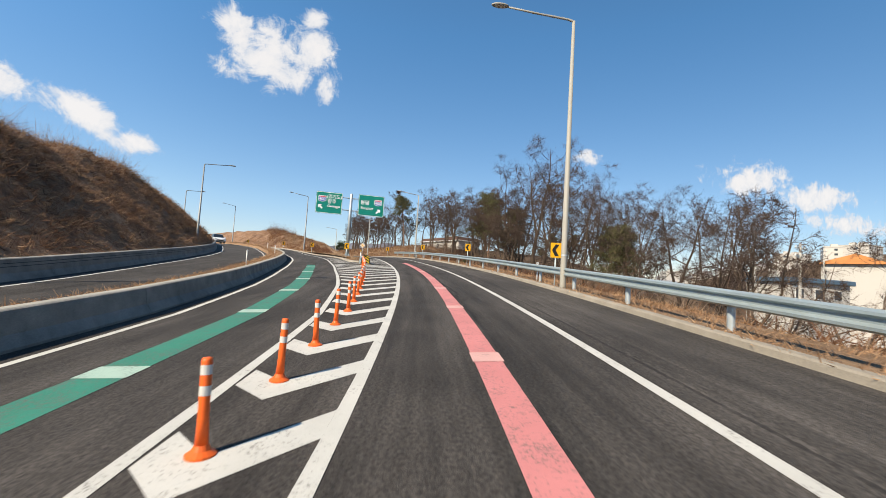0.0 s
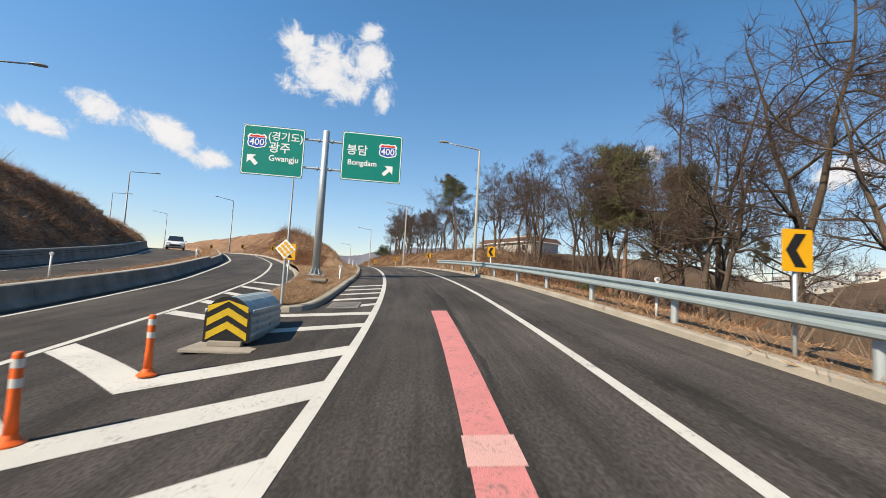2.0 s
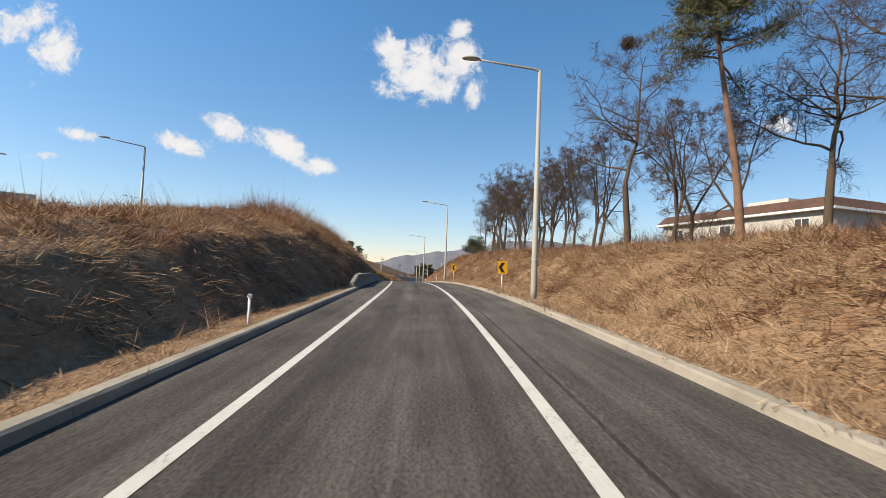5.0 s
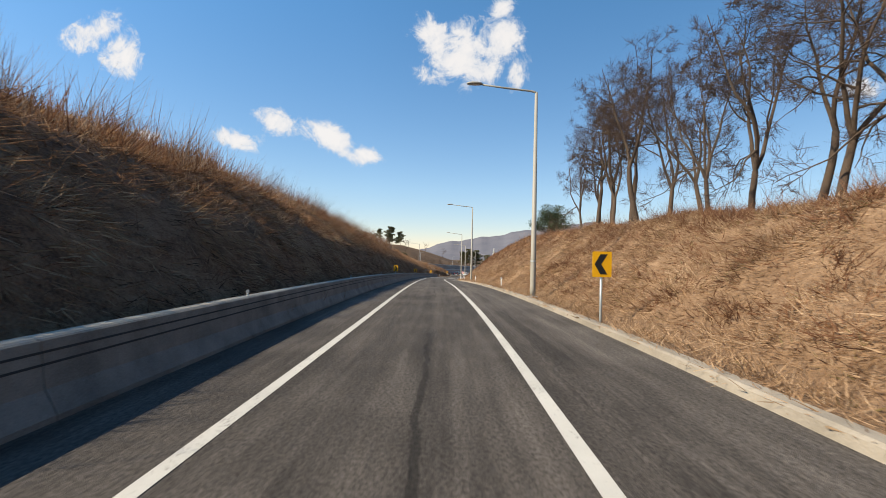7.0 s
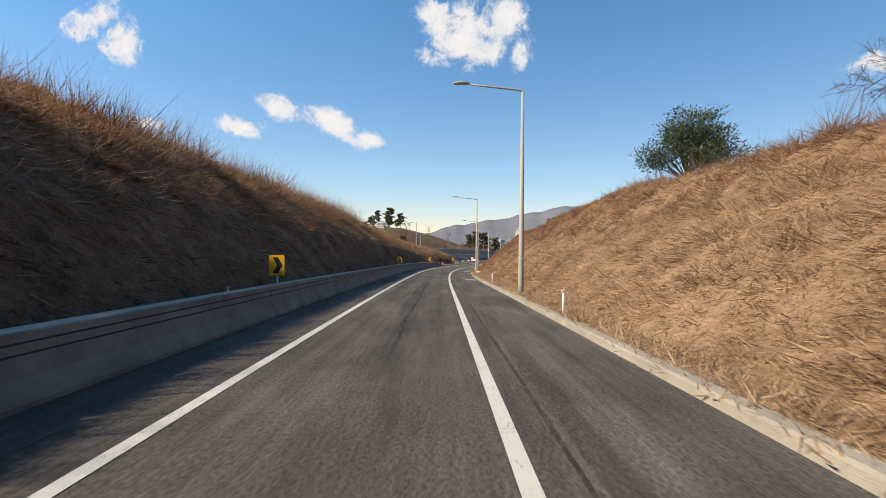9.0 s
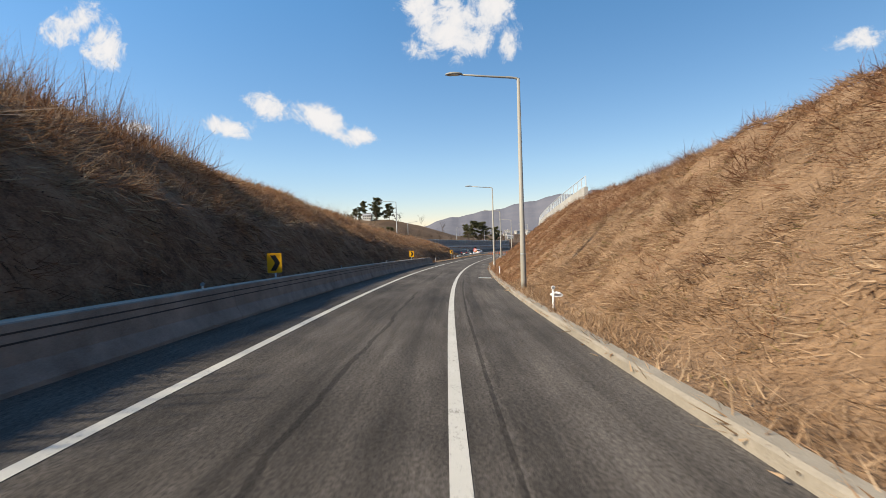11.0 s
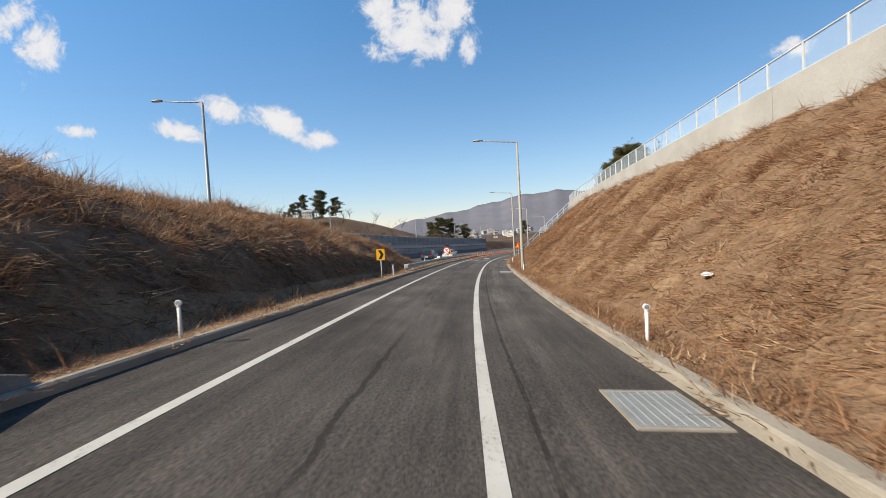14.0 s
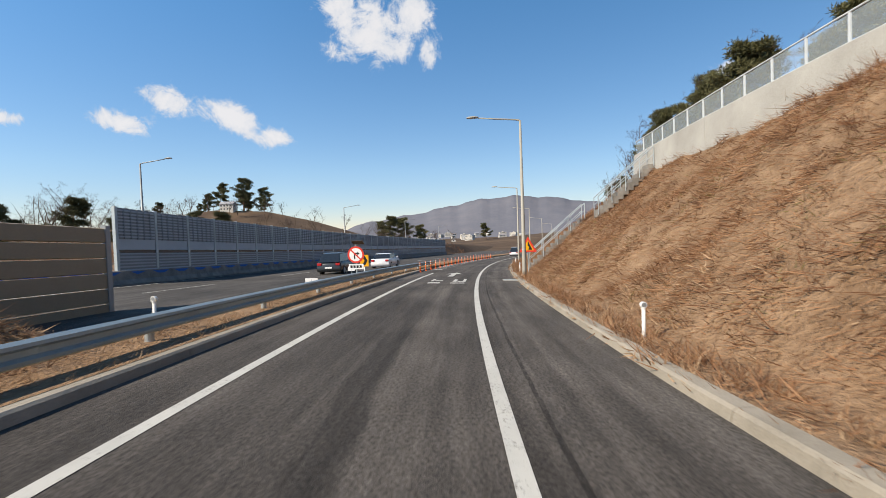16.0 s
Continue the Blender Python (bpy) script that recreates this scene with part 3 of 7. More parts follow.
# ---- mesh helpers ----


def link_mesh(name, me, material, parent=None, label=""):
    ob = new(name, me)
    if material:
        me.materials.append(material)
    if parent:
        ob.parent = parent
    if label:
        ob["label"] = label
    return ob


def raw(name, verts, faces, material, parent=None, label="", smooth=False, uv=None):
    """A mesh object from arrays; faces all of one size."""
    verts, faces = np.asarray(verts, np.float32), np.asarray(faces, np.int32)
    me = bpy.data.meshes.new(name)
    n = faces.shape[1]
    me.vertices.add(len(verts))
    me.vertices.foreach_set("co", verts.ravel())
    me.loops.add(faces.size)
    me.loops.foreach_set("vertex_index", faces.ravel())
    me.polygons.add(len(faces))
    me.polygons.foreach_set("loop_start", np.arange(0, faces.size, n, dtype=np.int32))
    if smooth:
        me.polygons.foreach_set("use_smooth", np.ones(len(faces), bool))
    if uv is not None:
        me.uv_layers.new(name="su").data.foreach_set("uv", np.asarray(uv, np.float32)[faces.ravel()].ravel())
    me.update(calc_edges=True)
    return link_mesh(name, me, material, parent, label)


def part(name, bm, material, parent=None, label="", smooth=False):
    """Links a bmesh as one mesh object under a thing or a part."""
    me = bpy.data.meshes.new(name)
    bmesh.ops.recalc_face_normals(bm, faces=bm.faces)
    if smooth:
        for f in bm.faces:
            f.smooth = True
    bm.to_mesh(me)
    bm.free()
    return link_mesh(name, me, material, parent, label)


def thing(name, label, category, group="", m=None, kind=""):
    ob = tagged(new(name), label, category, group, kind)
    if m is not None:
        ob.matrix_basis = m
    return ob


def box(x0, x1, y0, y1, z0, z1, bm=None, bevel=0.0):
    bm = bm or bmesh.new()
    got = bmesh.ops.create_cube(bm, size=1.0)["verts"]
    bmesh.ops.scale(bm, vec=(x1 - x0, y1 - y0, z1 - z0), verts=got)
    bmesh.ops.translate(bm, vec=((x0 + x1) / 2, (y0 + y1) / 2, (z0 + z1) / 2), verts=got)
    if bevel:
        bmesh.ops.bevel(bm, geom=list({e for v in got for e in v.link_edges}), offset=bevel, segments=2, affect="EDGES", profile=0.5)
    return bm


def tube(points, radii, sides=10, bm=None, caps=True):
    """A round bar along points."""
    bm = bm or bmesh.new()
    pts = [Vector(p) for p in points]
    rings = []
    for i, p in enumerate(pts):
        d = (pts[min(i + 1, len(pts) - 1)] - pts[max(i - 1, 0)]).normalized()
        a = d.orthogonal().normalized() if i == 0 else (a - d * a.dot(d)).normalized()
        b = d.cross(a)
        r = radii[i] if isinstance(radii, (list, tuple)) else radii
        rings.append([bm.verts.new(p + (a * math.cos(t) + b * math.sin(t)) * r) for t in [2 * math.pi * k / sides for k in range(sides)]])
    for r0, r1 in zip(rings, rings[1:]):
        for k in range(sides):
            bm.faces.new((r0[k], r0[(k + 1) % sides], r1[(k + 1) % sides], r1[k]))
    if caps:
        bm.faces.new(rings[0][::-1])
        bm.faces.new(rings[-1])
    return bm


def flat_poly(points, thick=0.002, y=0.0, bm=None):
    """A thin plate in the x-z plane, facing -y."""
    bm = bm or bmesh.new()
    a = [bm.verts.new((x, y - thick, z)) for x, z in points]
    b = [bm.verts.new((x, y, z)) for x, z in points]
    bm.faces.new(a)
    bm.faces.new(b[::-1])
    for k in range(len(a)):
        bm.faces.new((a[k], b[k], b[(k + 1) % len(a)], a[(k + 1) % len(a)]))
    return bm


def round_rect(w, h, r, n=5):
    pts = []
    for cx_, cz_, a0 in ((w / 2 - r, h / 2 - r, 0), (-w / 2 + r, h / 2 - r, 90), (-w / 2 + r, -h / 2 + r, 180), (w / 2 - r, -h / 2 + r, 270)):
        for k in range(n + 1):
            a = radians(a0 + 90 * k / n)
            pts.append((cx_ + r * math.cos(a), cz_ + r * math.sin(a)))
    return pts[::-1]


def letters(name, body, size, material, parent, x, z, y, align="CENTER"):
    """Lettering as flat raised mesh in the x-z plane, facing -y."""
    cu = bpy.data.curves.new(name, "FONT")
    cu.body, cu.size, cu.align_x, cu.align_y, cu.extrude, cu.offset = body, size, align, "CENTER", 0.002, 0.012 * size
    tmp = new(name, cu)
    bpy.context.view_layer.update()
    me = bpy.data.meshes.new_from_object(tmp.evaluated_get(bpy.context.evaluated_depsgraph_get()))
    bpy.data.objects.remove(tmp)
    me.materials.clear()
    me.transform(Matrix.Translation((x, y, z)) @ Matrix.Rotation(math.pi / 2, 4, "X"))
    return link_mesh(name, me, material, parent)


def ribbon(name, s0, s1, us, h, material, step=1.0, label="", parent=None, thick=0.0):
    """A strip along the road: us are offsets (numbers or functions of s), h the lift over the paving."""
    s = np.arange(s0, s1 + 1e-6, step)
    cols = [np.asarray(u(s) if callable(u) else np.full(len(s), float(u))) for u in us]
    u = np.stack(cols, 1)
    ss = np.repeat(s[:, None], u.shape[1], 1)
    v = W3(ss, u, road_h(ss, u) + h)
    n, m = u.shape
    i = (np.arange(n - 1)[:, None] * m + np.arange(m - 1)[None]).ravel()
    f = np.stack([i, i + 1, i + m + 1, i + m], 1)
    uv = np.stack([ss, u], -1).reshape(-1, 2)
    return raw(name, v.reshape(-1, 3), f, material, parent, label, True, uv)


def extrude_along(name, s0, s1, prof, ufun, hfun, material, parent=None, label="", step=2.0, smooth=False):
    """A section (u, h pairs, closed) swept along the road; ends closed."""
    s = np.linspace(s0, s1, max(2, int(round((s1 - s0) / step)) + 1))
    u0 = np.array([ufun(x) for x in s]) if callable(ufun) else np.full(len(s), float(ufun))
    h0 = np.array([hfun(x, w) for x, w in zip(s, u0)])
    bm = bmesh.new()
    rings = []
    for x, a, b in zip(s, u0, h0):
        rings.append([bm.verts.new(W3(np.float64(x), np.float64(a + p), np.float64(b + q))) for p, q in prof])
    for r0, r1 in zip(rings, rings[1:]):
        for k in range(len(prof)):
            bm.faces.new((r0[k], r0[(k + 1) % len(prof)], r1[(k + 1) % len(prof)], r1[k]))
    bm.faces.new(rings[0][::-1])
    bm.faces.new(rings[-1])
    return part(name, bm, material, parent, label, smooth)


def paved(s, u):
    return float(road_h(np.float64(s), np.float64(u)))

# ---- ground: one sheet of verge strips, slopes and the wide land ----


def grid_block(s, u, h):
    v = W3(s, u, h).reshape(-1, 3)
    n, m = s.shape
    i = (np.arange(n - 1)[:, None] * m + np.arange(m - 1)[None]).ravel()
    return v, np.stack([i, i + 1, i + m + 1, i + m], 1)


def spaced(n, power):
    return np.linspace(0, 1, n) ** power


blocks = []
sg = np.arange(-40, 520.1, 1.0)
k = k_right(sg)[:, None] + 0.27
cols = spaced(46, 1.7)[None]
u = k + cols * (62 - k)
s = sg[:, None] + 0 * u
blocks.append(grid_block(s, u, ground_right(s, u)))
sm = np.arange(46, 520.1, 1.0)
end = np.where(sm < 190, np.maximum(isl_l(sm) + 0.25, -72), -72)[:, None]
cols = spaced(60, 1.5)[None]
start = np.interp(sm, [46, 55, 97, 100, 219, 221.5, 230, 243, 261, 300, 520], [-5.06, -4.99, -4.91, -5.3, -5.2, -5.0, -5.0, -4.9, -4.69, -4.64, -4.64])[:, None]
u = start + cols * (end - start)
s = sm[:, None] + 0 * u
blocks.append(grid_block(s, u, ground_mid(s, u))[0:2])
sl = np.arange(-40, 200.1, 1.0)
u = gl(sl)[:, None] + np.array([-4.25, -4.6, -5.0, -5.4, -5.75])[None]
s = sl[:, None] + 0 * u
blocks.append(grid_block(s, u, road_h(s, u) + np.array([0.5, 0.52, 0.46, 0.34, 0.0])[None]))
u = gl(sl)[:, None] - 11.35 - spaced(40, 1.4)[None] * 44
s = sl[:, None] + 0 * u
blocks.append(grid_block(s, u, ground_hill(s, u)))
ang, rad = np.linspace(0, 2 * np.pi, 97), np.r_[1, 60, 110, 150, 190, 230, 270, 310, 360, 420, 500, 600, 750, 950, 1300, 1800, 2600, 3800, 4600]
gx, gy = -40 + rad[:, None] * np.cos(ang)[None], 150 + rad[:, None] * np.sin(ang)[None]
v = np.stack([gx, gy, far_z(gx, gy)], -1)
i = (np.arange(len(rad) - 1)[:, None] * 97 + np.arange(96)[None]).ravel()
blocks.append((v.reshape(-1, 3), np.stack([i, i + 1, i + 98, i + 97], 1)))
allv, allf, off = [], [], 0
for v, f in blocks:
    allv.append(v)
    allf.append(f + off)
    off += len(v)
ground = raw("ground", np.concatenate(allv), np.concatenate(allf), M_GROUND, None, "", True)
# bare soil, toned by colour for the shade, on the cutting and the hill across the road, straw elsewhere
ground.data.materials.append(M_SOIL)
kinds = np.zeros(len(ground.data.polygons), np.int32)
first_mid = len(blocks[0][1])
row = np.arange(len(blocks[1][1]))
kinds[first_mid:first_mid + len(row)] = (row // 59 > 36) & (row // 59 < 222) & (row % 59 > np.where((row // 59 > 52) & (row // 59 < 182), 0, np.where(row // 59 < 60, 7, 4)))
hill0 = first_mid + len(row) + len(blocks[2][1])
kinds[hill0:hill0 + len(blocks[3][1])] = 1
kinds[first_mid:first_mid + len(row)][(row // 59 >= 215) & (row % 59 > 30)] = 2
span_r = np.arange(first_mid)
kinds[:first_mid][(span_r // 45 < 165) & (span_r % 45 > np.where(span_r // 45 < 98, 6, np.where(span_r // 45 < 112, 8, 12)))] = 2
ground.data.materials.append(M_FIELD)
kinds[hill0 + len(blocks[3][1]):] = 2
ground.data.polygons.foreach_set("material_index", kinds)
tagged(ground, "dry straw-coloured earth verges, cut slopes and fields", "ground", kind="structure")

# ---- paving ----


def road_left(s):
    return np.where(s < 46.5, gl(s) - 4.0, -4.98)


road = ribbon("road", -40, 520, [(lambda s, f=f: road_left(s) + f * (k_right(s) + 0.06 - road_left(s))) for f in np.linspace(0, 1, 15)], 0.0, M_ASPHALT, 0.5)
tagged(road, "dark grey worn asphalt of the single-lane ramp", "road", kind="structure")
side = ribbon("road_other_ramp", 46, 200, [(lambda s, f=f: gl(s) - 4.0 + f * (isl_l(s) + 4.06 - gl(s))) for f in np.linspace(0, 1, 8)], 0.0, M_ASPHALT2)
tagged(side, "dark asphalt of the ramp that parts to the side", "road", kind="structure")
opp = ribbon("road_opposite", -40, 200, [(lambda s, f=f: gl(s) - 11.3 + f * 5.8) for f in np.linspace(0, 1, 8)], 0.05, M_ASPHALT2)
tagged(opp, "grey asphalt carriageway behind a concrete barrier", "road", kind="structure")


def hw_r(s):
    return np.interp(s, [215, 262, 290, 305, 330, 520], [-9.6, -9.2, -8.0, -5.5, -3.4, -3.4])


def hw_l(s):
    return np.interp(s, [215, 262, 280, 390, 520], [-26, -20.5, -20.8, -29.5, -40])


hwy = ribbon("road_highway", 225, 520, [(lambda s, f=f: hw_l(s) + f * (hw_r(s) + 1.2 - hw_l(s))) for f in np.linspace(0, 1, 10)], -0.012, M_ASPHALT2)
tagged(hwy, "grey asphalt highway lanes beside the ramp", "road", kind="structure")


def marking(name, s0, s1, us, label, material=M_PAINT, h=0.006, step=0.5):
    ob = ribbon(name, s0, s1, us, h, material, step)
    return tagged(ob, label, "road marking", kind="structure")


def line(s0, s1, off, w=0.16, name="edge_line", label="solid white painted edge line", h=0.006, material=M_PAINT):
    f = off if callable(off) else (lambda s: np.full(len(s), float(off)))
    return marking(name, s0, s1, [lambda s: f(s) - w / 2, lambda s: f(s) + w / 2], label, material, h)


def lane_left(s):
    return np.interp(s, [-40, 0, 30, 60, 100, 330], [-3.45, -3.42, -3.38, -3.32, -3.25, -3.3])


line(-40, 380, 0.0)
line(-40, 286, lane_left)
line(-40, 110, gl, 0.15)
line(-40, 200, lambda s: gl(s) - 3.3, 0.15)
line(-40, 200, lambda s: gl(s) - 6.1, 0.14, h=0.056)
line(-40, 200, lambda s: gl(s) - 10.4, 0.14, h=0.056)
line(225, 520, lambda s: hw_r(s) + 0.3, 0.15)
line(225, 520, lambda s: hw_l(s) + 1.0, 0.15)
for s0 in np.arange(226, 420, 12.0):
    line(s0, s0 + 5, lambda s: (hw_l(s) + hw_r(s)) / 2, 0.14, "lane_dash", "white dashed lane line")

# coloured guide lines
marking("guide_line_pink", -40, 38.6, [-1.93, -1.75, -1.72, -1.53], "worn pink painted guide line", M_PINK, 0.004)
for s0 in (-4.2, 0.8, 5.8, 10.8, 15.8, 20.8, 26.1, 31.0):
    marking("guide_line_pale", s0, s0 + 0.6, [-1.95, -1.5], "pale band across the guide line", M_PINKPALE, 0.008)
marking("guide_line_green", -40, 33.5, [lambda s: gl(s) - 1.95, lambda s: gl(s) - 1.35], "green painted guide line", M_GREEN, 0.004)
for s0 in (-4.8, 0.2, 5.2, 10.2, 15.0, 20.0, 25.2, 30.3):
    marking("guide_line_pale", s0, s0 + 0.7, [lambda s: gl(s) - 1.97, lambda s: gl(s) - 1.33], "pale band across the guide line", M_GREENPALE, 0.008)


def tube_u(s):
    return np.interp(s, [-10, 10.3, 19, 26, 33], [-4.1, -4.47, -5.02, -5.4, -5.67])


# hatched nose: chevron stripes, one to each flexible post
SPACING = 1.762
POSTS = [33.25 - SPACING * j for j in range(22)]


def stripe(name, s0, va, vb, forward, width=0.42):
    """One slanting painted bar from offset function va to vb."""
    f = np.linspace(0, 1, 7)
    bm = bmesh.new()
    rows = []
    for x in f:
        s_ = s0 + forward * (x - 0)
        a, b = float(va(np.float64(s_))), float(vb(np.float64(s_)))
        u_ = a + (b - a) * x
        rows.append([bm.verts.new(W3(np.float64(s_ + d), np.float64(u_), np.float64(paved(s_, u_) + 0.006))) for d in (0, width)])
    for r0, r1 in zip(rows, rows[1:]):
        bm.faces.new((r0[0], r1[0], r1[1], r0[1]) if vb(np.float64(s0)) > va(np.float64(s0)) else (r0[1], r1[1], r1[0], r0[0]))
    return tagged(part(name, bm, M_PAINT), "white painted hatching bar of the road nose", "road marking", "hatching of the nose", "structure")


def nose_left(s):
    return gl(s) + 0.1


def nose_right(s):
    return lane_left(np.atleast_1d(s))[0] - 0.08 if np.ndim(s) == 0 else lane_left(s) - 0.08


for p in POSTS:
    if p > -6:
        wide = float(nose_right(np.float64(p)) - tube_u(p))
        stripe("hatching_bar", p - 0.62, lambda s: tube_u(s) + 0.03, nose_right, 0.45 + 0.5 * wide, 0.6)
        stripe("hatching_bar", p - 0.62, lambda s: tube_u(s) + 0.03, nose_left, 0.85 * float(tube_u(p) - gl(p)), 0.6)
stripe("hatching_bar", 35.85, lambda s: np.float64(-5.15), nose_right, 0.55, 0.42)
stripe("hatching_bar", 37.65, lambda s: np.float64(-5.6), nose_right, 0.3, 0.42)
stripe("hatching_bar", 39.3, lambda s: np.float64(-3.82), nose_right, 0.3, 0.42)
for s0 in np.arange(40.55, 46.0, 1.48):
    stripe("hatching_bar", s0, lambda s: np.float64(-4.78), nose_right, 0.55, 0.4)
for s0 in (36.4, 38.55, 40.8, 43.1, 45.35):
    stripe("hatching_bar", s0, lambda s: np.interp(s, [36, 38.4, 38.9, 41, 43.4, 45.6], [-5.6, -5.75, -6.35, -7.0, -7.3, -7.5]), nose_left, 1.95, 0.5)
# nose where the ramp meets the highway
for s0 in np.arange(291, 326, 2.6):
    stripe("hatching_bar", s0, lambda s: lane_left(np.atleast_1d(s))[0] - 0.1, lambda s: np.interp(s, [290, 330], [-6.2, -3.9]), 1.6, 0.6)

# ---- kerbs and barriers ----
KERB = [(0.0, -0.2), (0.05, 0.11), (0.09, 0.14), (0.27, 0.14), (0.27, -0.2)]
MIRROR = [(-a, b) for a, b in KERB[::-1]]


def kerb_run(s0, s1, ufun, prof, label):
    k_ = extrude_along("kerb", s0, s1, prof, ufun, paved, M_KERB, None, "", 1.0)
    return tagged(k_, label, "kerb", kind="structure")


for s0 in np.arange(-40, 330, 10.0):
    kerb_run(s0, s0 + 9.985, lambda s: float(k_right(s)), KERB, "cream concrete kerb along dry grass")


def k_left(s):
    return float(np.interp(s, [46, 55, 97, 228, 243, 261, 300], [-4.82, -4.75, -4.66, -4.8, -4.66, -4.45, -4.4]))


for s0, s1 in [(x, min(x + 9.985, 97)) for x in np.arange(47, 97, 10.0)] + [(x, x + 9.985) for x in np.arange(222.3, 287, 10.0)]:
    kerb_run(s0, s1, k_left, MIRROR, "grey concrete kerb along the dry verge")
for s0 in np.arange(47, 110, 9.0):
    kerb_run(s0, s0 + 8.985, lambda s: float(isl_l(s)), KERB, "cream concrete kerb of the other ramp")

# traffic island with its nose
NOSE = [(47.2, -4.86), (44, -4.86), (41.0, -4.87), (39.7, -4.9), (39.0, -5.0), (38.6, -5.18), (38.38, -5.45), (38.36, -5.75), (38.5, -6.05), (38.85, -6.35), (39.6, -6.7), (41.0, -7.0), (43, -7.22), (45, -7.42), (47.2, -7.64)]


def nose_ring(bm, inset, lift):
    got = []
    for j in range(len(NOSE)):
        a, b = NOSE[max(j - 1, 0)], NOSE[min(j + 1, len(NOSE) - 1)]
        ds, du = b[0] - a[0], b[1] - a[1]
        k_ = inset / math.hypot(ds, du)
        s_, u_ = NOSE[j][0] - du * k_ * (0 < j < len(NOSE) - 1), NOSE[j][1] + (ds * k_ if 0 < j < len(NOSE) - 1 else math.copysign(inset, -6.1 - NOSE[j][1]))
        got.append(bm.verts.new(W3(np.float64(s_), np.float64(u_), np.float64(paved(s_, u_) + lift))))
    return got


bm = bmesh.new()
rings = [nose_ring(bm, a, b) for a, b in ((0, -0.1), (0.04, 0.12), (0.08, 0.15), (0.26, 0.15), (0.27, 0.05))]
for r0, r1 in zip(rings, rings[1:]):
    for j in range(len(r0) - 1):
        bm.faces.new((r0[j], r0[j + 1], r1[j + 1], r1[j]))
tagged(part("kerb_island", bm, M_KERB), "concrete kerb round the grassy traffic island", "kerb", kind="structure")
bm = bmesh.new()
bm.faces.new(nose_ring(bm, 0.25, 0.13))
bmesh.ops.triangulate(bm, faces=bm.faces)
tagged(part("ground_island", bm, M_GROUND), "bare earth and straw of the traffic island", "ground", kind="structure")

# profile of a cast barrier, front face towards +u
JERSEY = [(0.0, -0.3), (0.0, 0.06), (-0.13, 0.30), (-0.19, 0.77), (-0.25, 0.8), (-0.42, 0.8), (-0.44, 0.4), (-0.46, -0.3)]


def barrier_run(s0, s1, ufun, label, scale=1.0, flip=False, gap=0.012, hfun=paved):
    prof = [((-a if flip else a) * 1.0, b * scale if b > 0 else b) for a, b in JERSEY]
    b_ = thing("concrete_barrier", label, "barrier", "barrier units")
    extrude_along("body", s0, s1 - gap, prof, ufun, hfun, M_CONC, b_, "", 1.0)
    sg_ = -1 if flip else 1
    # thin paler strip along the top: sunlight on the edge, put in as colour
    extrude_along("capping", s0, s1 - gap, [(sg_ * a_, z_) for a_, z_ in ((-0.192, 0.768 * scale), (-0.25, 0.803 * scale), (-0.42, 0.803 * scale), (-0.424, 0.77 * scale), (-0.25, 0.77 * scale))], ufun, hfun, M_CAP, b_, "top edge painted in a sunlit tone", 1.0)
    if scale > 0.9 and not flip:
        # strips just proud of the face; their dark colour is the grooves' shade
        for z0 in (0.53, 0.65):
            extrude_along("groove", s0, s1 - gap, [(-0.087 - z0 * 0.1277, z0), (-0.089 - z0 * 0.1277, z0 + 0.024), (-0.2, z0 + 0.024), (-0.2, z0)], ufun, hfun, M_DARK, b_, "dark strip painting the shade of a groove", 1.0)
    return b_


def bar_l(s):
    return float(np.interp(s, [97, 115, 140, 182, 230], [-4.78, -5.0, -4.9, -4.85, -4.88]))


for s0 in np.arange(100, 219, 8.0):
    barrier_run(s0, s0 + 8, bar_l, "long grey concrete road barrier with two grooves")
for s0, s1, a, b in ((97.2, 100, 0.45, 1), (220, 225.6, 1, 0.3)):
    bt = thing("concrete_barrier", "grey concrete barrier end piece with a sloping top", "barrier", "barrier units")
    bm = bmesh.new()
    rings = []
    for f_ in np.linspace(0, 1, 10):
        s_ = s0 + (s1 - s0) * f_
        sc = a + (b - a) * (f_ if a < b else max(0, f_ * 3.0 - 2.0))
        rings.append([bm.verts.new(W3(np.float64(s_), np.float64(bar_l(s_) + p), np.float64(paved(s_, -5) + (q * sc if q > 0 else q)))) for p, q in JERSEY])
    for r0, r1 in zip(rings, rings[1:]):
        for j in range(len(JERSEY)):
            bm.faces.new((r0[j], r0[(j + 1) % len(JERSEY)], r1[(j + 1) % len(JERSEY)], r1[j]))
    bm.faces.new(rings[0][::-1])
    bm.faces.new(rings[-1])
    part("body", bm, M_CONC, bt)
for s0 in np.arange(-40, 60, 10.0):
    barrier_run(s0, s0 + 10, lambda s: float(gl(s)) - 3.85, "low grey concrete median barrier below a grass strip", 0.78)
for s0 in np.arange(60, 120, 10.0):
    barrier_run(s0, s0 + 10, lambda s: float(gl(s)) - 3.85, "low cream concrete median barrier", 0.6)
for s0 in np.arange(-40, 120, 10.0):
    barrier_run(s0, s0 + 10, lambda s: float(gl(s)) - 11.1, "grey concrete barrier at the foot of the hill", 1.05)
for s0 in np.arange(120, 200, 10.0):
    barrier_run(s0, s0 + 10, lambda s: float(gl(s)) - 11.1, "pale concrete barrier along the far bend", 1.05)


# ---- guard rails ----
BEAM = [(0.0, 0.155), (-0.075, 0.12), (-0.08, 0.075), (-0.012, 0.035), (-0.012, -0.035), (-0.08, -0.075), (-0.075, -0.12), (0.0, -0.155)]
BEAM = BEAM + [(a + 0.006, b) for a, b in BEAM[::-1]]


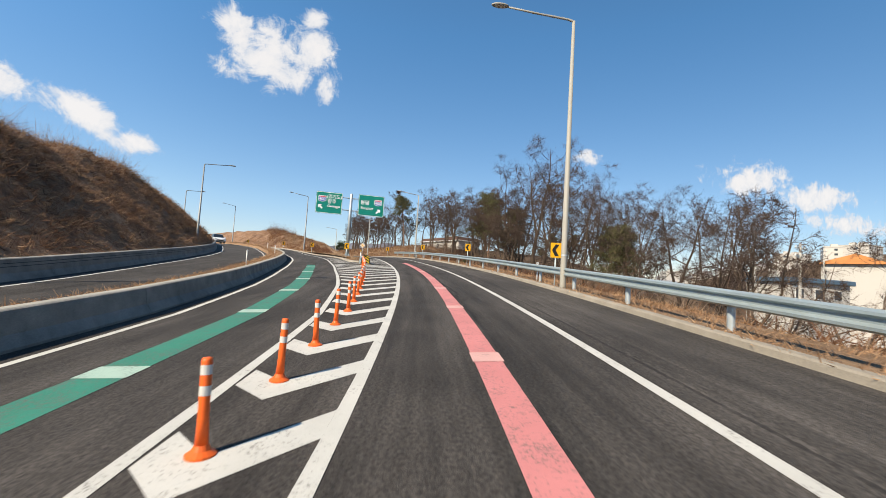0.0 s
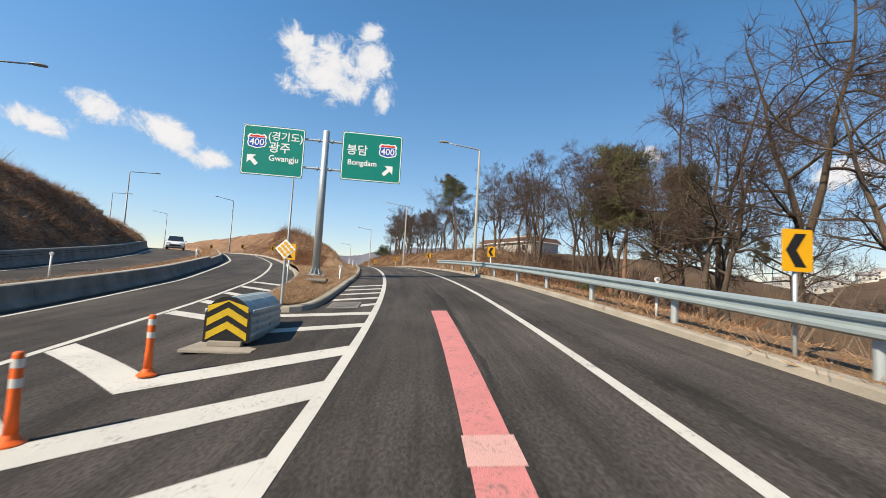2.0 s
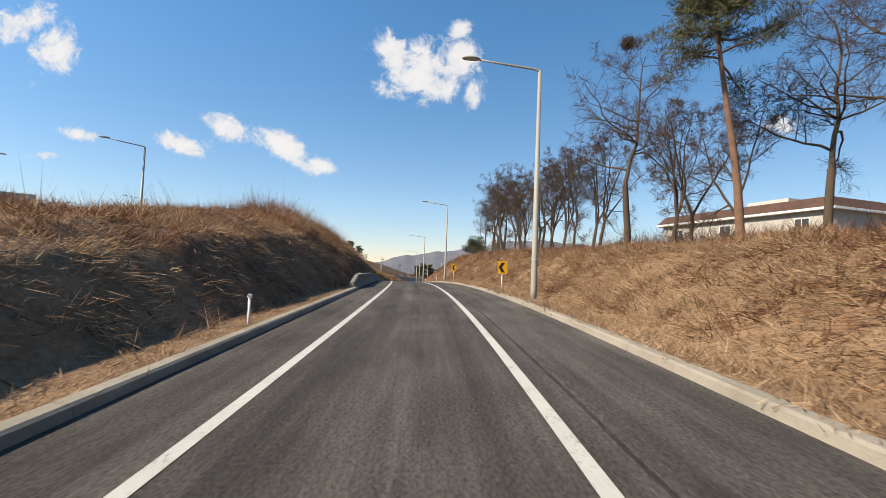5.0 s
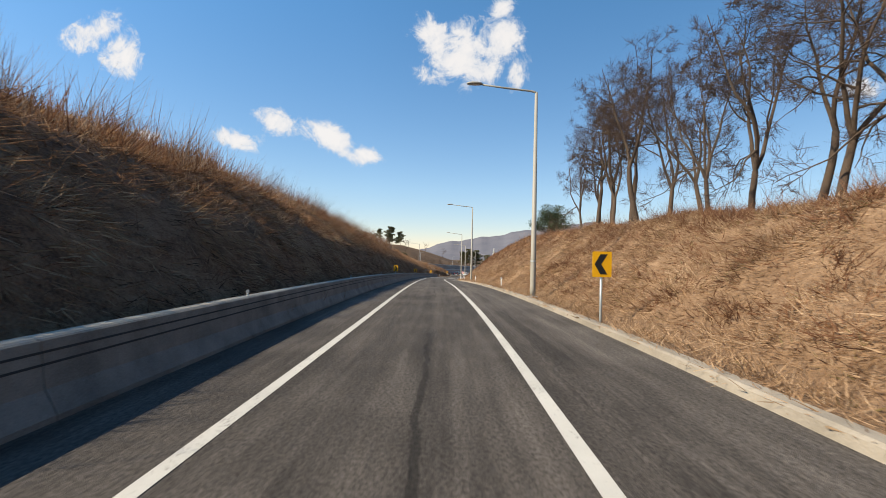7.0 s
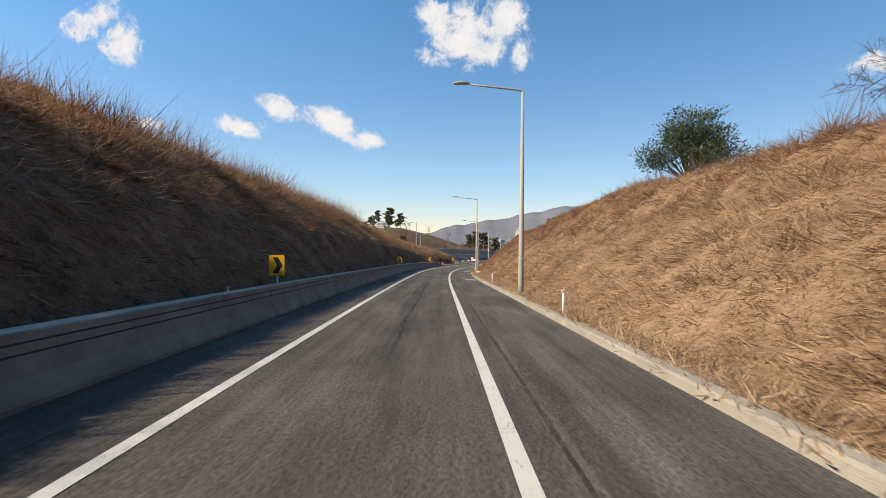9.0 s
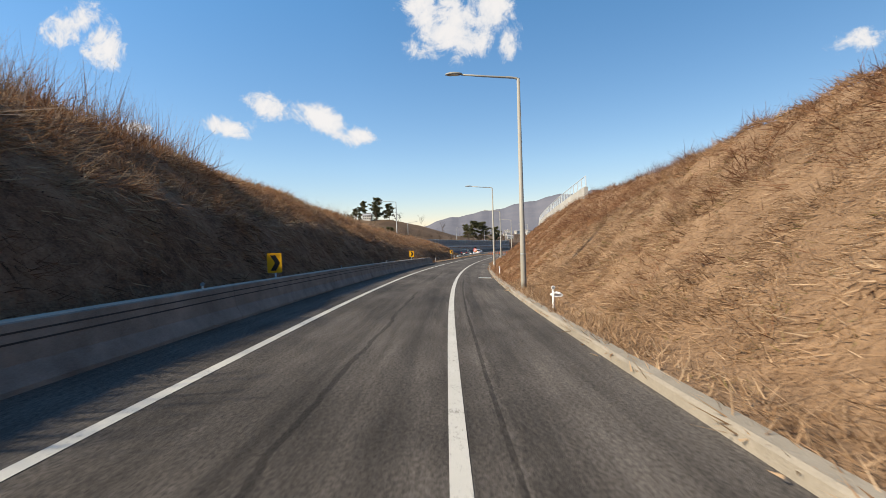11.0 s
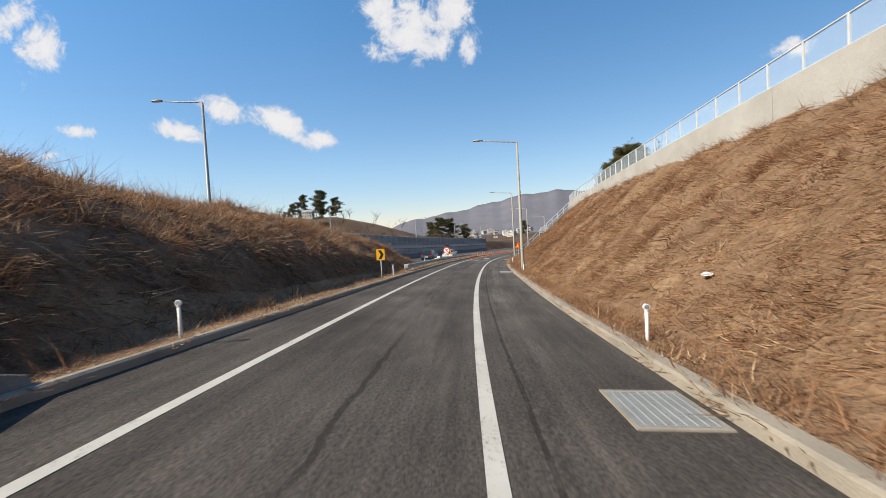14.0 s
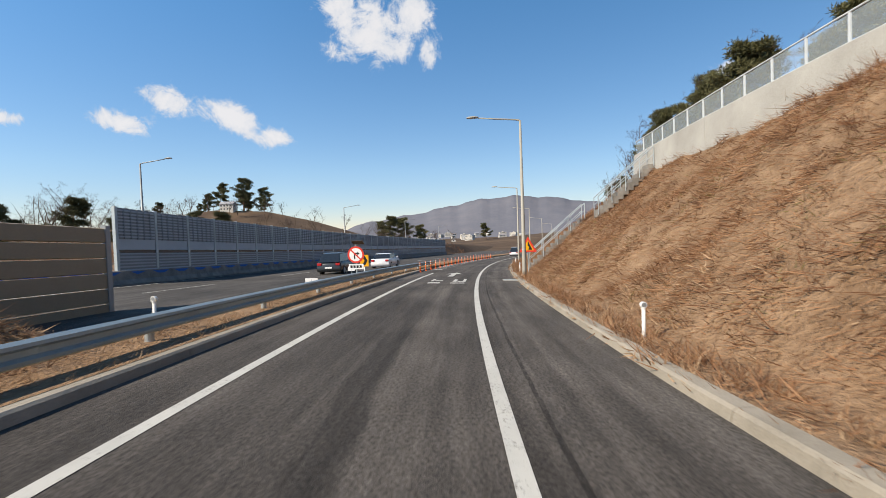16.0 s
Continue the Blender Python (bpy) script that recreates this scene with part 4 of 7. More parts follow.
def guard_rail(s0, s1, ufun, hfun, label, sign=1, unit=4.0):
    """Posts every few metres, blocks and a W-beam; sign: which side faces the traffic."""
    n = int((s1 - s0) / unit)
    for j in range(n):
        a, b = s0 + j * unit, s0 + (j + 1) * unit
        g = thing("guard_rail", label, "guard rail", "guard rail sections")
        prof = [(p * sign, q) for p, q in BEAM]
        extrude_along("beam", a, b - 0.004, prof, ufun, lambda s, u_: hfun(s) + 0.62, M_RAIL, g, "", 1.0)
        mid = (a + b) / 2
        u_, h_ = ufun(mid), hfun(mid)
        base = at(mid, u_ + 0.13 * sign, h_)
        p = part("post", tube([(0, 0, -0.5), (0, 0, 0.74)], 0.07, 12), M_GALV, g)
        p.matrix_basis = base
        q = part("block", box(-0.06, 0.06, -0.05, 0.05, 0.5, 0.74, bevel=0.01), M_GALV, g)
        q.matrix_basis = at(mid, u_ + 0.055 * sign, h_)


def verge_r(s):
    return paved(s, 3.0) + 0.1


guard_rail(-23.2, 66.6, lambda s: float(k_right(s)) + 0.38, verge_r, "galvanised steel W-beam guard rail on round posts", 1, 3.59)
guard_rail(252.8, 297, lambda s: float(np.interp(s, [252, 262, 280, 300], [-5.3, -5.35, -5.4, -5.0])), lambda s: paved(s, -5) - 0.18, "grey steel guard rail section on dry verge", -1)

term = thing("rail_terminal", "flared grey steel end piece of the guard rail", "guard rail", m=at(251.9, -5.3, paved(252, -5) - 0.18))
bm = bmesh.new()
ring = [[bm.verts.new((x0, y0, z0)) for x0, z0 in ((-0.05 - w, 0.62 - q), (0.05 + w, 0.62 - q), (0.05 + w, 0.62 + q), (-0.05 - w, 0.62 + q))] for y0, w, q in ((-0.15, 0.06, 0.1), (-0.1, 0.12, 0.16), (0.3, 0.1, 0.17), (0.95, 0.0, 0.15))]
for r0, r1 in zip(ring, ring[1:]):
    for j in range(4):
        bm.faces.new((r0[j], r0[(j + 1) % 4], r1[(j + 1) % 4], r1[j]))
bm.faces.new(ring[0][::-1])
bm.faces.new(ring[-1])
part("shoe", bm, M_RAIL, term)
part("post", tube([(0, 0.2, -0.5), (0, 0.2, 0.62)], 0.07, 12), M_GALV, term)

# ---- street furniture ----


def lamp_post(height, arm, material):
    """Tapered steel pole with a curved arm to -x and a flat oval head."""
    lamp = thing("street_lamp", "", "street lamp")
    part("base_plate", box(-0.2, 0.2, -0.2, 0.2, -0.05, 0.04, bevel=0.01), M_GALV, lamp)
    part("pole", tube([(0, 0, 0), (0, 0, 0.4), (0, 0, height)], [0.125, 0.12, 0.062], 14), material, lamp, smooth=True)
    pts = [(0, 0, height - 0.06), (-0.06, 0, height + 0.01), (-0.25, 0, height + 0.05), (-arm * 0.6, 0, height + 0.16), (-arm, 0, height + 0.27)]
    part("arm", tube(pts, [0.055, 0.05, 0.045, 0.04, 0.035], 8), material, lamp, smooth=True)
    head = bmesh.new()
    bmesh.ops.create_uvsphere(head, u_segments=14, v_segments=8, radius=1.0)
    for v in head.verts:
        v.co = Vector((v.co.x * 0.36 - arm - 0.3, v.co.y * 0.15, max(v.co.z, -0.35) * 0.085 + height + 0.30))
    h = part("head", head, material, lamp, "oval lamp head", True)
    part("lens", box(-arm - 0.52, -arm - 0.1, -0.09, 0.09, height + 0.255, height + 0.272, bevel=0.006), M_GLASSLAMP, h, "pale lens under the head")
    part("band", tube([(0, 0, 1.5), (0, 0, 1.56)], 0.118, 14), M_GALV, lamp, "thin steel tag band on the pole")
    return lamp


LAMP = lamp_post(8.75, 2.35, M_POLE)
tagged(LAMP, "tall beige-grey steel street lamp with single arm", "street lamp", "lamps along the ramp")
LAMP.matrix_basis = at(88.6, 2.8, verge_r(88.6))
for s_, u_ in ((55.8, 3.0), (122.3, 2.75), (155.4, 2.88), (188.3, 2.97), (219.2, 2.87), (251.3, 2.9), (280.9, 2.6), (309, 2.8), (338, 2.8), (368, 2.8), (398, 2.8)):
    copy_thing(LAMP, at(s_, u_, verge_r(s_)))
first = lamp_post(10.9, 2.7, M_POLE)
tagged(first, "tall beige-grey steel street lamp behind the guard rail", "street lamp", "lamps along the ramp")
first.matrix_basis = at(15.1, 2.85, 0.0)
LAMPD = lamp_post(8.8, 2.35, M_POLED)
tagged(LAMPD, "slim dark grey street lamp with single arm", "street lamp", "lamps beyond the ramp")
LAMPD.matrix_basis = at(69.4, -11.4, -0.1, 10)
for s_, u_, h_, y_ in ((109.8, -23.5, 1.4, 25), (145, -41.5, 2.6, 25), (47.5, -22.2, -0.3, 195), (13.5, -18.3, 0.1, 185), (83.8, -30.6, 0.2, 200), (118.5, -44.0, 1.9, 205), (152, -60, 2.4, 210),
                       (244.0, -14.6, 1.7, 0), (289.2, -28.4, 0.9, 180), (325, -27.5, 0.6, 180), (360, -30.5, 0.5, 180), (395, -33.5, 0.5, 180)):
    copy_thing(LAMPD, at(s_, u_, h_, y_))


def chevron_sign(direction):
    """Yellow plate with one black arrow head on a thin steel post. direction: -1 points left, 1 right."""
    c = thing("chevron_sign", "", "road sign")
    part("post", tube([(0, 0, -0.4), (0, 0, 1.95)], 0.03, 10), M_GALV, c, smooth=True)
    w, h = 0.46, 0.61
    p = part("panel", flat_poly([(x, z + 1.72) for x, z in round_rect(w, h, 0.03)], 0.012, -0.035), M_YELLOW, c, "yellow reflective plate")
    d = direction
    pts = [(-0.13 * d, 0.24), (0.04 * d, 0.24), (0.18 * d, 0.0), (0.04 * d, -0.24), (-0.13 * d, -0.24), (0.02 * d, 0.0)]
    if d < 0:
        pts = pts[::-1]
    part("arrow", flat_poly([(x, z + 1.72) for x, z in pts], 0.003, -0.048), M_BLACK, p, "black arrow head")
    part("bracket", box(-0.2, 0.2, -0.034, -0.028, 1.5, 1.54), M_GALV, c)
    return c


CHEV_L, CHEV_R = chevron_sign(-1), chevron_sign(1)
tagged(CHEV_L, "yellow chevron sign with one black arrow head on the bend", "road sign", "chevron signs on the bend")
tagged(CHEV_R, "yellow chevron sign with one black arrow head above the barrier", "road sign", "chevron signs past the cutting")
CHEV_L.matrix_basis = at(16.2, 2.95, 0.0)
for s_, u_, h_, y_ in ((33.5, 2.98, 0.05, 0), (51.7, 2.95, -0.03, 0), (72.5, 2.82, -0.22, 0), (93.6, 2.6, -0.33, 0), (114.2, 2.6, -0.18, 0), (44.1, -7.03, -0.67, 0), (63.95, -10.48, -0.73, 8), (81.5, -14.2, -0.45, 14), (101, -20.4, 0.2, 18), (121, -28, 0.9, 22)):
    copy_thing(CHEV_L, at(s_, u_, h_, y_))
CHEV_R.matrix_basis = at(149.6, -5.5, -0.38)
for s_, u_, h_ in ((183.4, -5.45, -0.25), (213.4, -5.4, -0.12), (244.5, -5.25, -0.09), (278.4, -5.9, -0.5)):
    copy_thing(CHEV_R, at(s_, u_, h_))


def delineator():
    d = thing("delineator_post", "white round delineator post with disc reflector", "delineator", "delineators on the verge")
    part("post", tube([(0, 0, -0.3), (0, 0, 0.82)], 0.042, 12), M_WHITE, d, smooth=True)
    part("cap", tube([(0, 0, 0.8), (0, 0, 0.86)], 0.05, 12), M_WHITE, d)
    r = part("reflector", tube([(0, -0.035, 0.9), (0, 0.035, 0.9)], 0.075, 16), M_REFL, d, "round white reflector")
    part("lens", tube([(0, -0.042, 0.9), (0, -0.036, 0.9)], 0.055, 16), M_SIGNBACK, r, "silver lens")
    return d


DEL = delineator()
DEL.matrix_basis = at(46.7, -5.36, -0.28, 0, 0.84)
for s_, u_ in ((63.75, -5.35), (82.5, -5.22), (131.5, 2.8), (148.4, 2.75), (165.0, 2.75), (181.9, 2.8), (199.6, 2.78), (214.6, 2.8), (228.3, 2.75), (249.2, 2.8), (263.2, 2.6), (285, 2.6), (302, 2.6), (246.5, -5.05), (228.2, -5.1), (263.7, -6.05)):
    base = verge_r(s_) if u_ > 0 else float(ground_mid(np.float64(s_), np.float64(u_)))
    copy_thing(DEL, at(s_, u_, base - 0.03, random.uniform(-8, 8), 0.84))
for s_ in (18.5, 36.6, 54.5):
    copy_thing(DEL, at(s_, k_right(s_) + 0.5, verge_r(s_) + 0.2, 0, 0.84))
for s_ in (6, 24, 42, 60):
    copy_thing(DEL, at(s_, gl(s_) - 5.0, paved(s_, -8) + 0.4, 0, 0.84))


def stud():
    d = thing("barrier_reflector", "small round reflector on top of the concrete barrier", "reflector", "reflectors on the barrier")
    part("stem", tube([(0, 0, -0.02), (0, 0, 0.06)], 0.02, 8), M_WHITE, d)
    part("disc", tube([(0, -0.015, 0.1), (0, 0.015, 0.1)], 0.04, 14), M_SIGNBACK, d)
    return d


STUD = stud()
STUD.matrix_basis = at(102, bar_l(102) - 0.33, paved(102, -5) + 0.79)
for s_ in np.arange(113, 219, 11.0):
    copy_thing(STUD, at(s_, bar_l(s_) - 0.33, paved(s_, -5) + 0.79))


def flex_post():
    """Orange flexible lane post with two pale bands and a flared foot."""
    t = thing("flexible_post", "orange flexible lane post with pale reflective bands", "lane post", "flexible posts of the nose")
    part("foot", tube([(0, 0, 0), (0, 0, 0.02), (0, 0, 0.05), (0, 0, 0.09)], [0.115, 0.115, 0.07, 0.052], 16), M_ORANGE, t, smooth=False)
    part("tube", tube([(0, 0, 0.09), (0, 0, 0.3), (0, 0, 0.72), (0, 0, 0.745), (0, 0, 0.75)], [0.05, 0.042, 0.042, 0.036, 0.02], 14), M_ORANGE, t, smooth=True)
    for z in (0.46, 0.62):
        part("band", tube([(0, 0, z), (0, 0, z + 0.075)], 0.0435, 14, caps=False), M_BAND, t, "worn silver band")
    return t


FLEX = flex_post()
FLEX.matrix_basis = at(POSTS[0], tube_u(POSTS[0]), paved(POSTS[0], -5.3))
random.seed(5)
for p in POSTS[1:]:
    u_ = float(tube_u(p))
    copy_thing(FLEX, at(p, u_, paved(p, u_)) @ pose(0, 0, 0, random.uniform(-1.5, 1.5), random.uniform(-1.5, 1.5), random.uniform(0, 360)))
for s_ in np.arange(287, 335, 2.2):
    u_ = float(np.interp(s_, [287, 335], [-4.4, -3.75]))
    copy_thing(FLEX, at(s_, u_, paved(s_, u_)))



def crumpled(name, size, m, label, category, seed):
    """A small crumpled sheet lying on the grass."""
    rng_ = np.random.default_rng(seed)
    bm = bmesh.new()
    bmesh.ops.create_icosphere(bm, subdivisions=2, radius=0.5)
    for v in bm.verts:
        k = 1 + rng_.normal(0, 0.16)
        v.co = Vector((v.co.x * size[0] * k, v.co.y * size[1] * k, max(v.co.z, -0.2) * size[2] * k))
    ob = tagged(part(name, bm, M_WHITE), label, category)
    ob.matrix_basis = m


crumpled("plastic_bag", (0.34, 0.24, 0.2), at(182.5, 3.02, float(ground_right(np.float64(182.5), np.float64(3.02))) + 0.3), "white crumpled plastic bag caught beside a post", "litter", 1)
crumpled("paper_scrap", (0.22, 0.16, 0.09), at(229.6, 4.4, float(ground_right(np.float64(229.6), np.float64(4.4))) + 0.12), "small white paper scrap on the dry slope", "litter", 2)

# crash cushion on its pad
pad = box(-0.62, 0.62, -0.5, 2.5, -0.02, 0.035, bevel=0.01)
pad = tagged(part("cushion_pad", pad, M_KERB), "thin concrete pad under the crash cushion", "pad")
pad.matrix_basis = at(34.75, -5.42, paved(35, -5.5), 4, 0.85)
cush = thing("crash_cushion", "galvanised crash cushion with yellow and black front", "crash cushion", m=at(34.75, -5.42, paved(35, -5.5) + 0.028, 4) @ Matrix.Diagonal((0.86, 1.05, 0.92, 1)))


def arch(w, h, n=10):
    return [(-w, 0.06)] + [(w * math.cos(radians(180 - 180 * k_ / n)), h - w + w * math.sin(radians(180 - 180 * k_ / n))) for k_ in range(n + 1)] + [(w, 0.06)]


for j in range(5):
    bm = bmesh.new()
    y0, y1 = 0.05 + j * 0.38, 0.05 + j * 0.38 + 0.4
    rings = [[bm.verts.new((x, y, z)) for x, z in arch(0.40 + 0.012 * (j % 2) + 0.008 * j, 0.86 + 0.006 * j)] for y in (y0, y1)]
    for a in range(len(rings[0]) - 1):
        bm.faces.new((rings[0][a], rings[0][a + 1], rings[1][a + 1], rings[1][a]))
    bm.faces.new(rings[0][::-1])
    bm.faces.new(rings[1])
    part("shell", bm, M_RAIL, cush, "overlapping galvanised shell")
for z in (0.2, 0.34, 0.48, 0.6):
    for sx in (-1, 1):
        part("side_rib", box(sx * 0.425 - 0.025, sx * 0.425 + 0.025, 0.1, 1.95, z - 0.035, z + 0.035, bevel=0.012), M_GALV, cush)
front = part("front_panel", flat_poly(arch(0.41, 0.87)[::-1], 0.02, 0.045), M_BLACK, cush, "black front plate")
for z in (0.02, 0.26, 0.5):
    pts = [(-0.36, z + 0.08), (0, z + 0.28), (0.36, z + 0.08), (0.36, z + 0.21), (0, z + 0.41), (-0.36, z + 0.21)]
    pts = [(x, min(max(q, 0.08), 0.8 - abs(x) * 0.3)) for x, q in pts]
    part("yellow_stripe", flat_poly(pts, 0.004, 0.022), M_LEMON, front, "yellow reflective chevron stripe")
part("foot", box(-0.3, 0.3, -0.05, 0.12, 0.0, 0.09, bevel=0.015), M_KERB, cush, "pale foot block")

# diamond marker on the nose
dia = thing("diamond_marker", "white diamond plate with nine amber reflectors", "road sign", m=at(38.45, -5.68, 0.05))
part("post", tube([(0, 0, -0.4), (0, 0, 1.2)], 0.03, 10), M_GALV, dia)
plate = part("plate", flat_poly([(0, 1.445), (0.25, 1.195), (0, 0.945), (-0.25, 1.195)], 0.012, -0.035), M_REFL, dia)
for a in (-1, 0, 1):
    for b in (-1, 0, 1):
        x, z = (a + b) * 0.072, 1.195 + (a - b) * 0.072
        part("amber_reflector", tube([(x, -0.062, z), (x, -0.046, z)], 0.042, 14), M_YELLOW, plate, "round amber reflector")

def laid(s_, u_, lift):
    """Pose flat on the paving, tilted with it."""
    e = (paved(s_ + 1, u_) - paved(s_, u_)) + float(np.interp(s_ + 1, ST, AZ) - np.interp(s_, ST, AZ))
    return at(s_, u_, paved(s_, u_) + lift) @ pose(0, 0, 0, math.degrees(math.atan(e)), math.degrees(math.atan(float(cross(s_)))), 0)


# cover plates and drains
cov = thing("drain_cover", "grey ribbed concrete drain cover at the kerb", "drain cover", m=laid(39.65, -4.28, 0.004))
part("slab", box(-0.41, 0.41, -0.62, 0.62, -0.04, 0.012, bevel=0.006), M_CONC, cov)
# slots drawn as dark bars on the slab, their shade given by colour
for x_ in np.linspace(-0.34, 0.34, 11):
    part("slot", box(x_ - 0.009, x_ + 0.009, -0.56, 0.56, 0.0125, 0.0145), M_DARK, cov, "dark slot")
lid = tagged(part("manhole_lid", box(-0.35, 0.35, -0.3, 0.3, -0.02, 0.07, bevel=0.02), M_CONC), "square concrete lid in the dry grass", "lid")
lid.matrix_basis = at(44.2, -5.9, 0.0)


def drain_grate():
    g = thing("drain_grate", "galvanised bar drain grate in a concrete frame", "drain grate", "drain grates by the kerb")
    bm = box(-0.43, 0.43, -0.56, -0.5, -0.05, 0.014)
    for a, b, c, d in ((-0.43, 0.43, 0.5, 0.56), (-0.43, -0.39, -0.5, 0.5), (0.39, 0.43, -0.5, 0.5)):
        box(a, b, c, d, -0.05, 0.014, bm)
    part("frame", bm, M_KERB, g, "pale concrete frame")
    # near-black slab under the bars paints the shade of the pit
    part("shadow_pit", box(-0.39, 0.39, -0.5, 0.5, -0.05, 0.006), M_DARK, g)
    for k_ in range(20):
        y_ = -0.49 + k_ * 0.0505
        part("bar", box(-0.385, 0.385, y_, y_ + 0.022, 0.006, 0.018), M_GALV, g)
    for x in np.linspace(-0.33, 0.33, 8):
        part("tie", box(x - 0.008, x + 0.008, -0.49, 0.49, 0.0185, 0.0225), M_CAP, g, "bright lengthwise bar")
    return g


GRATE = drain_grate()
GRATE.matrix_basis = laid(198.4, 1.76, 0.004)
for s_ in (225.5, 251.7, 279.0, 171.5):
    copy_thing(GRATE, laid(s_, 1.74, 0.004))

# ---- the direction signs on one mast ----
mast = thing("sign_mast", "round galvanised sign mast carrying two green direction signs", "sign mast", m=at(48.75, -6.75, -0.2))
part("footing", box(-0.55, 0.55, -0.55, 0.55, -0.3, 0.09, bevel=0.03), M_CONC, mast, "concrete footing")
part("pole", tube([(0, 0, 0.09), (0, 0, 7.36), (0, 0, 7.42)], [0.2, 0.16, 0.1], 20), M_GALV, mast, smooth=True)
part("flange", tube([(0, 0, 0.09), (0, 0, 0.13)], 0.34, 20), M_GALV, mast)
for k_ in range(8):
    a = k_ * math.pi / 4
    bm = bmesh.new()
    c, s_ = math.cos(a), math.sin(a)
    prof = [(0.17, 0.13), (0.33, 0.13), (0.17, 0.5)]
    f1 = [bm.verts.new((x * c - 0.008 * s_, x * s_ + 0.008 * c, z)) for x, z in prof]
    f2 = [bm.verts.new((x * c + 0.008 * s_, x * s_ - 0.008 * c, z)) for x, z in prof]
    bm.faces.new(f1)
    bm.faces.new(f2[::-1])
    for j in range(3):
        bm.faces.new((f1[j], f2[j], f2[(j + 1) % 3], f1[(j + 1) % 3]))
    part("gusset", bm, M_GALV, mast)
for z in (5.42, 6.86):
    part("arm", tube([(-3.6, 0, z), (3.5, 0, z)], 0.055, 10), M_GALV, mast)
    for x in (-0.32, 0.32):
        part("clamp", tube([(x - 0.05, 0, z), (x + 0.05, 0, z)], 0.1, 12), M_GALV, mast)


def shield(parent, x, z, y):
    w, h = 0.84, 0.66
    out = [(-0.32, 0.33), (-0.16, 0.29), (0, 0.33), (0.16, 0.29), (0.32, 0.33), (0.42, 0.2), (0.38, 0.05), (0.42, -0.1), (0.36, -0.25), (0.16, -0.3), (0, -0.34), (-0.16, -0.3), (-0.36, -0.25), (-0.42, -0.1), (-0.38, 0.05), (-0.42, 0.2)]
    p = part("route_shield", flat_poly([(x + a, z + b) for a, b in out], 0.003, y), M_REFL, parent, "white bordered route shield")
    top = [(a * 0.88, b * 0.88) for a, b in out if b > 0.15] + [(0.34, 0.1), (-0.34, 0.1)]
    part("shield_top", flat_poly([(x + a, z + b) for a, b in [(-0.28, 0.27), (-0.14, 0.24), (0, 0.275), (0.14, 0.24), (0.28, 0.27), (0.35, 0.17), (-0.35, 0.17)]], 0.002, y - 0.004), M_SIGNRED, p, "red top of the shield")
    part("shield_field", flat_poly([(x + a, z + b) for a, b in [(-0.35, 0.15), (0.35, 0.15), (0.335, 0.05), (0.365, -0.09), (0.32, -0.21), (0.14, -0.255), (0, -0.29), (-0.14, -0.255), (-0.32, -0.21), (-0.365, -0.09), (-0.335, 0.05)]], 0.002, y - 0.004), M_SIGNBLUE, p, "blue field of the shield")
    letters("number", "400", 0.42, M_REFL, p, x, z - 0.06, y - 0.008)


def arrow(parent, x, z, y, d):
    pts = [(0.25, 0.25), (0.25, -0.13), (0.12, 0.0), (-0.12, -0.24), (-0.24, -0.12), (0.0, 0.12), (-0.13, 0.25)]
    pts = [(x + a * d, z + b) for a, b in pts]
    part("arrow", flat_poly(pts if d > 0 else pts[::-1], 0.003, y), M_REFL, parent, "white slanting arrow")


def direction_sign(cx_, cz_, w, h, label):
    sg_ = thing("direction_sign", label, "road sign", "direction signs on the mast", m=at(48.75, -6.75, -0.2) @ Matrix.Translation((cx_, -0.12, cz_)) @ Matrix.Diagonal((1.1, 1.0, 1.1, 1)))
    part("board", box(-w / 2, w / 2, -0.02, 0.03, -h / 2, h / 2, bevel=0.008), M_SIGNBACK, sg_, "grey aluminium board")
    part("border", flat_poly(round_rect(w - 0.05, h - 0.05, 0.12), 0.003, -0.022), M_REFL, sg_, "white border line")
    face = part("face", flat_poly(round_rect(w - 0.13, h - 0.13, 0.09), 0.003, -0.026), M_SIGNGREEN, sg_, "green sign face")
    for z in (-0.5, 0.5):
        part("rail", box(-w / 2 + 0.1, w / 2 - 0.1, 0.03, 0.075, z - 0.04, z + 0.04), M_GALV, sg_)
    part("rim", flat_poly(round_rect(w, h, 0.14), 0.001, -0.0205), M_SIGNGREEN, sg_, "green outer rim")
    return sg_, face


sgn, face = direction_sign(-2.47, 6.06, 2.68, 2.26, "green direction sign, white lettering with a place name in brackets")
shield(face, -0.72, 0.40, -0.032)
letters("lettering", "(경기도)", 0.45, M_REFL, face, 0.5, 0.66, -0.033)
letters("lettering", "광주", 0.52, M_REFL, face, 0.27, 0.14, -0.033)
letters("lettering", "Gwangju", 0.37, M_REFL, face, 0.48, -0.33, -0.033)
arrow(face, -0.84, -0.48, -0.032, -1)
sgn, face = direction_sign(2.34, 6.2, 2.75, 2.26, "green direction sign, white lettering, route shield and slanting arrow")
shield(face, 0.72, 0.38, -0.032)
letters("lettering", "봉담", 0.52, M_REFL, face, -0.68, 0.26, -0.033)
letters("lettering", "Bongdam", 0.36, M_REFL, face, -0.42, -0.30, -0.033)
arrow(face, 0.74, -0.58, -0.032, 1)

# sign seen from behind over the far bend
back = thing("sign_gantry", "grey steel post with a large sign seen from behind", "road sign", m=at(137, -54, 2.0, 30))
part("post", tube([(-2.6, 0, 0), (-2.6, 0, 8.0)], 0.2, 14), M_POLED, back)
for z in (6.2, 7.4):
    part("arm", tube([(-2.6, 0, z), (2.2, 0, z)], 0.1, 8), M_POLED, back)
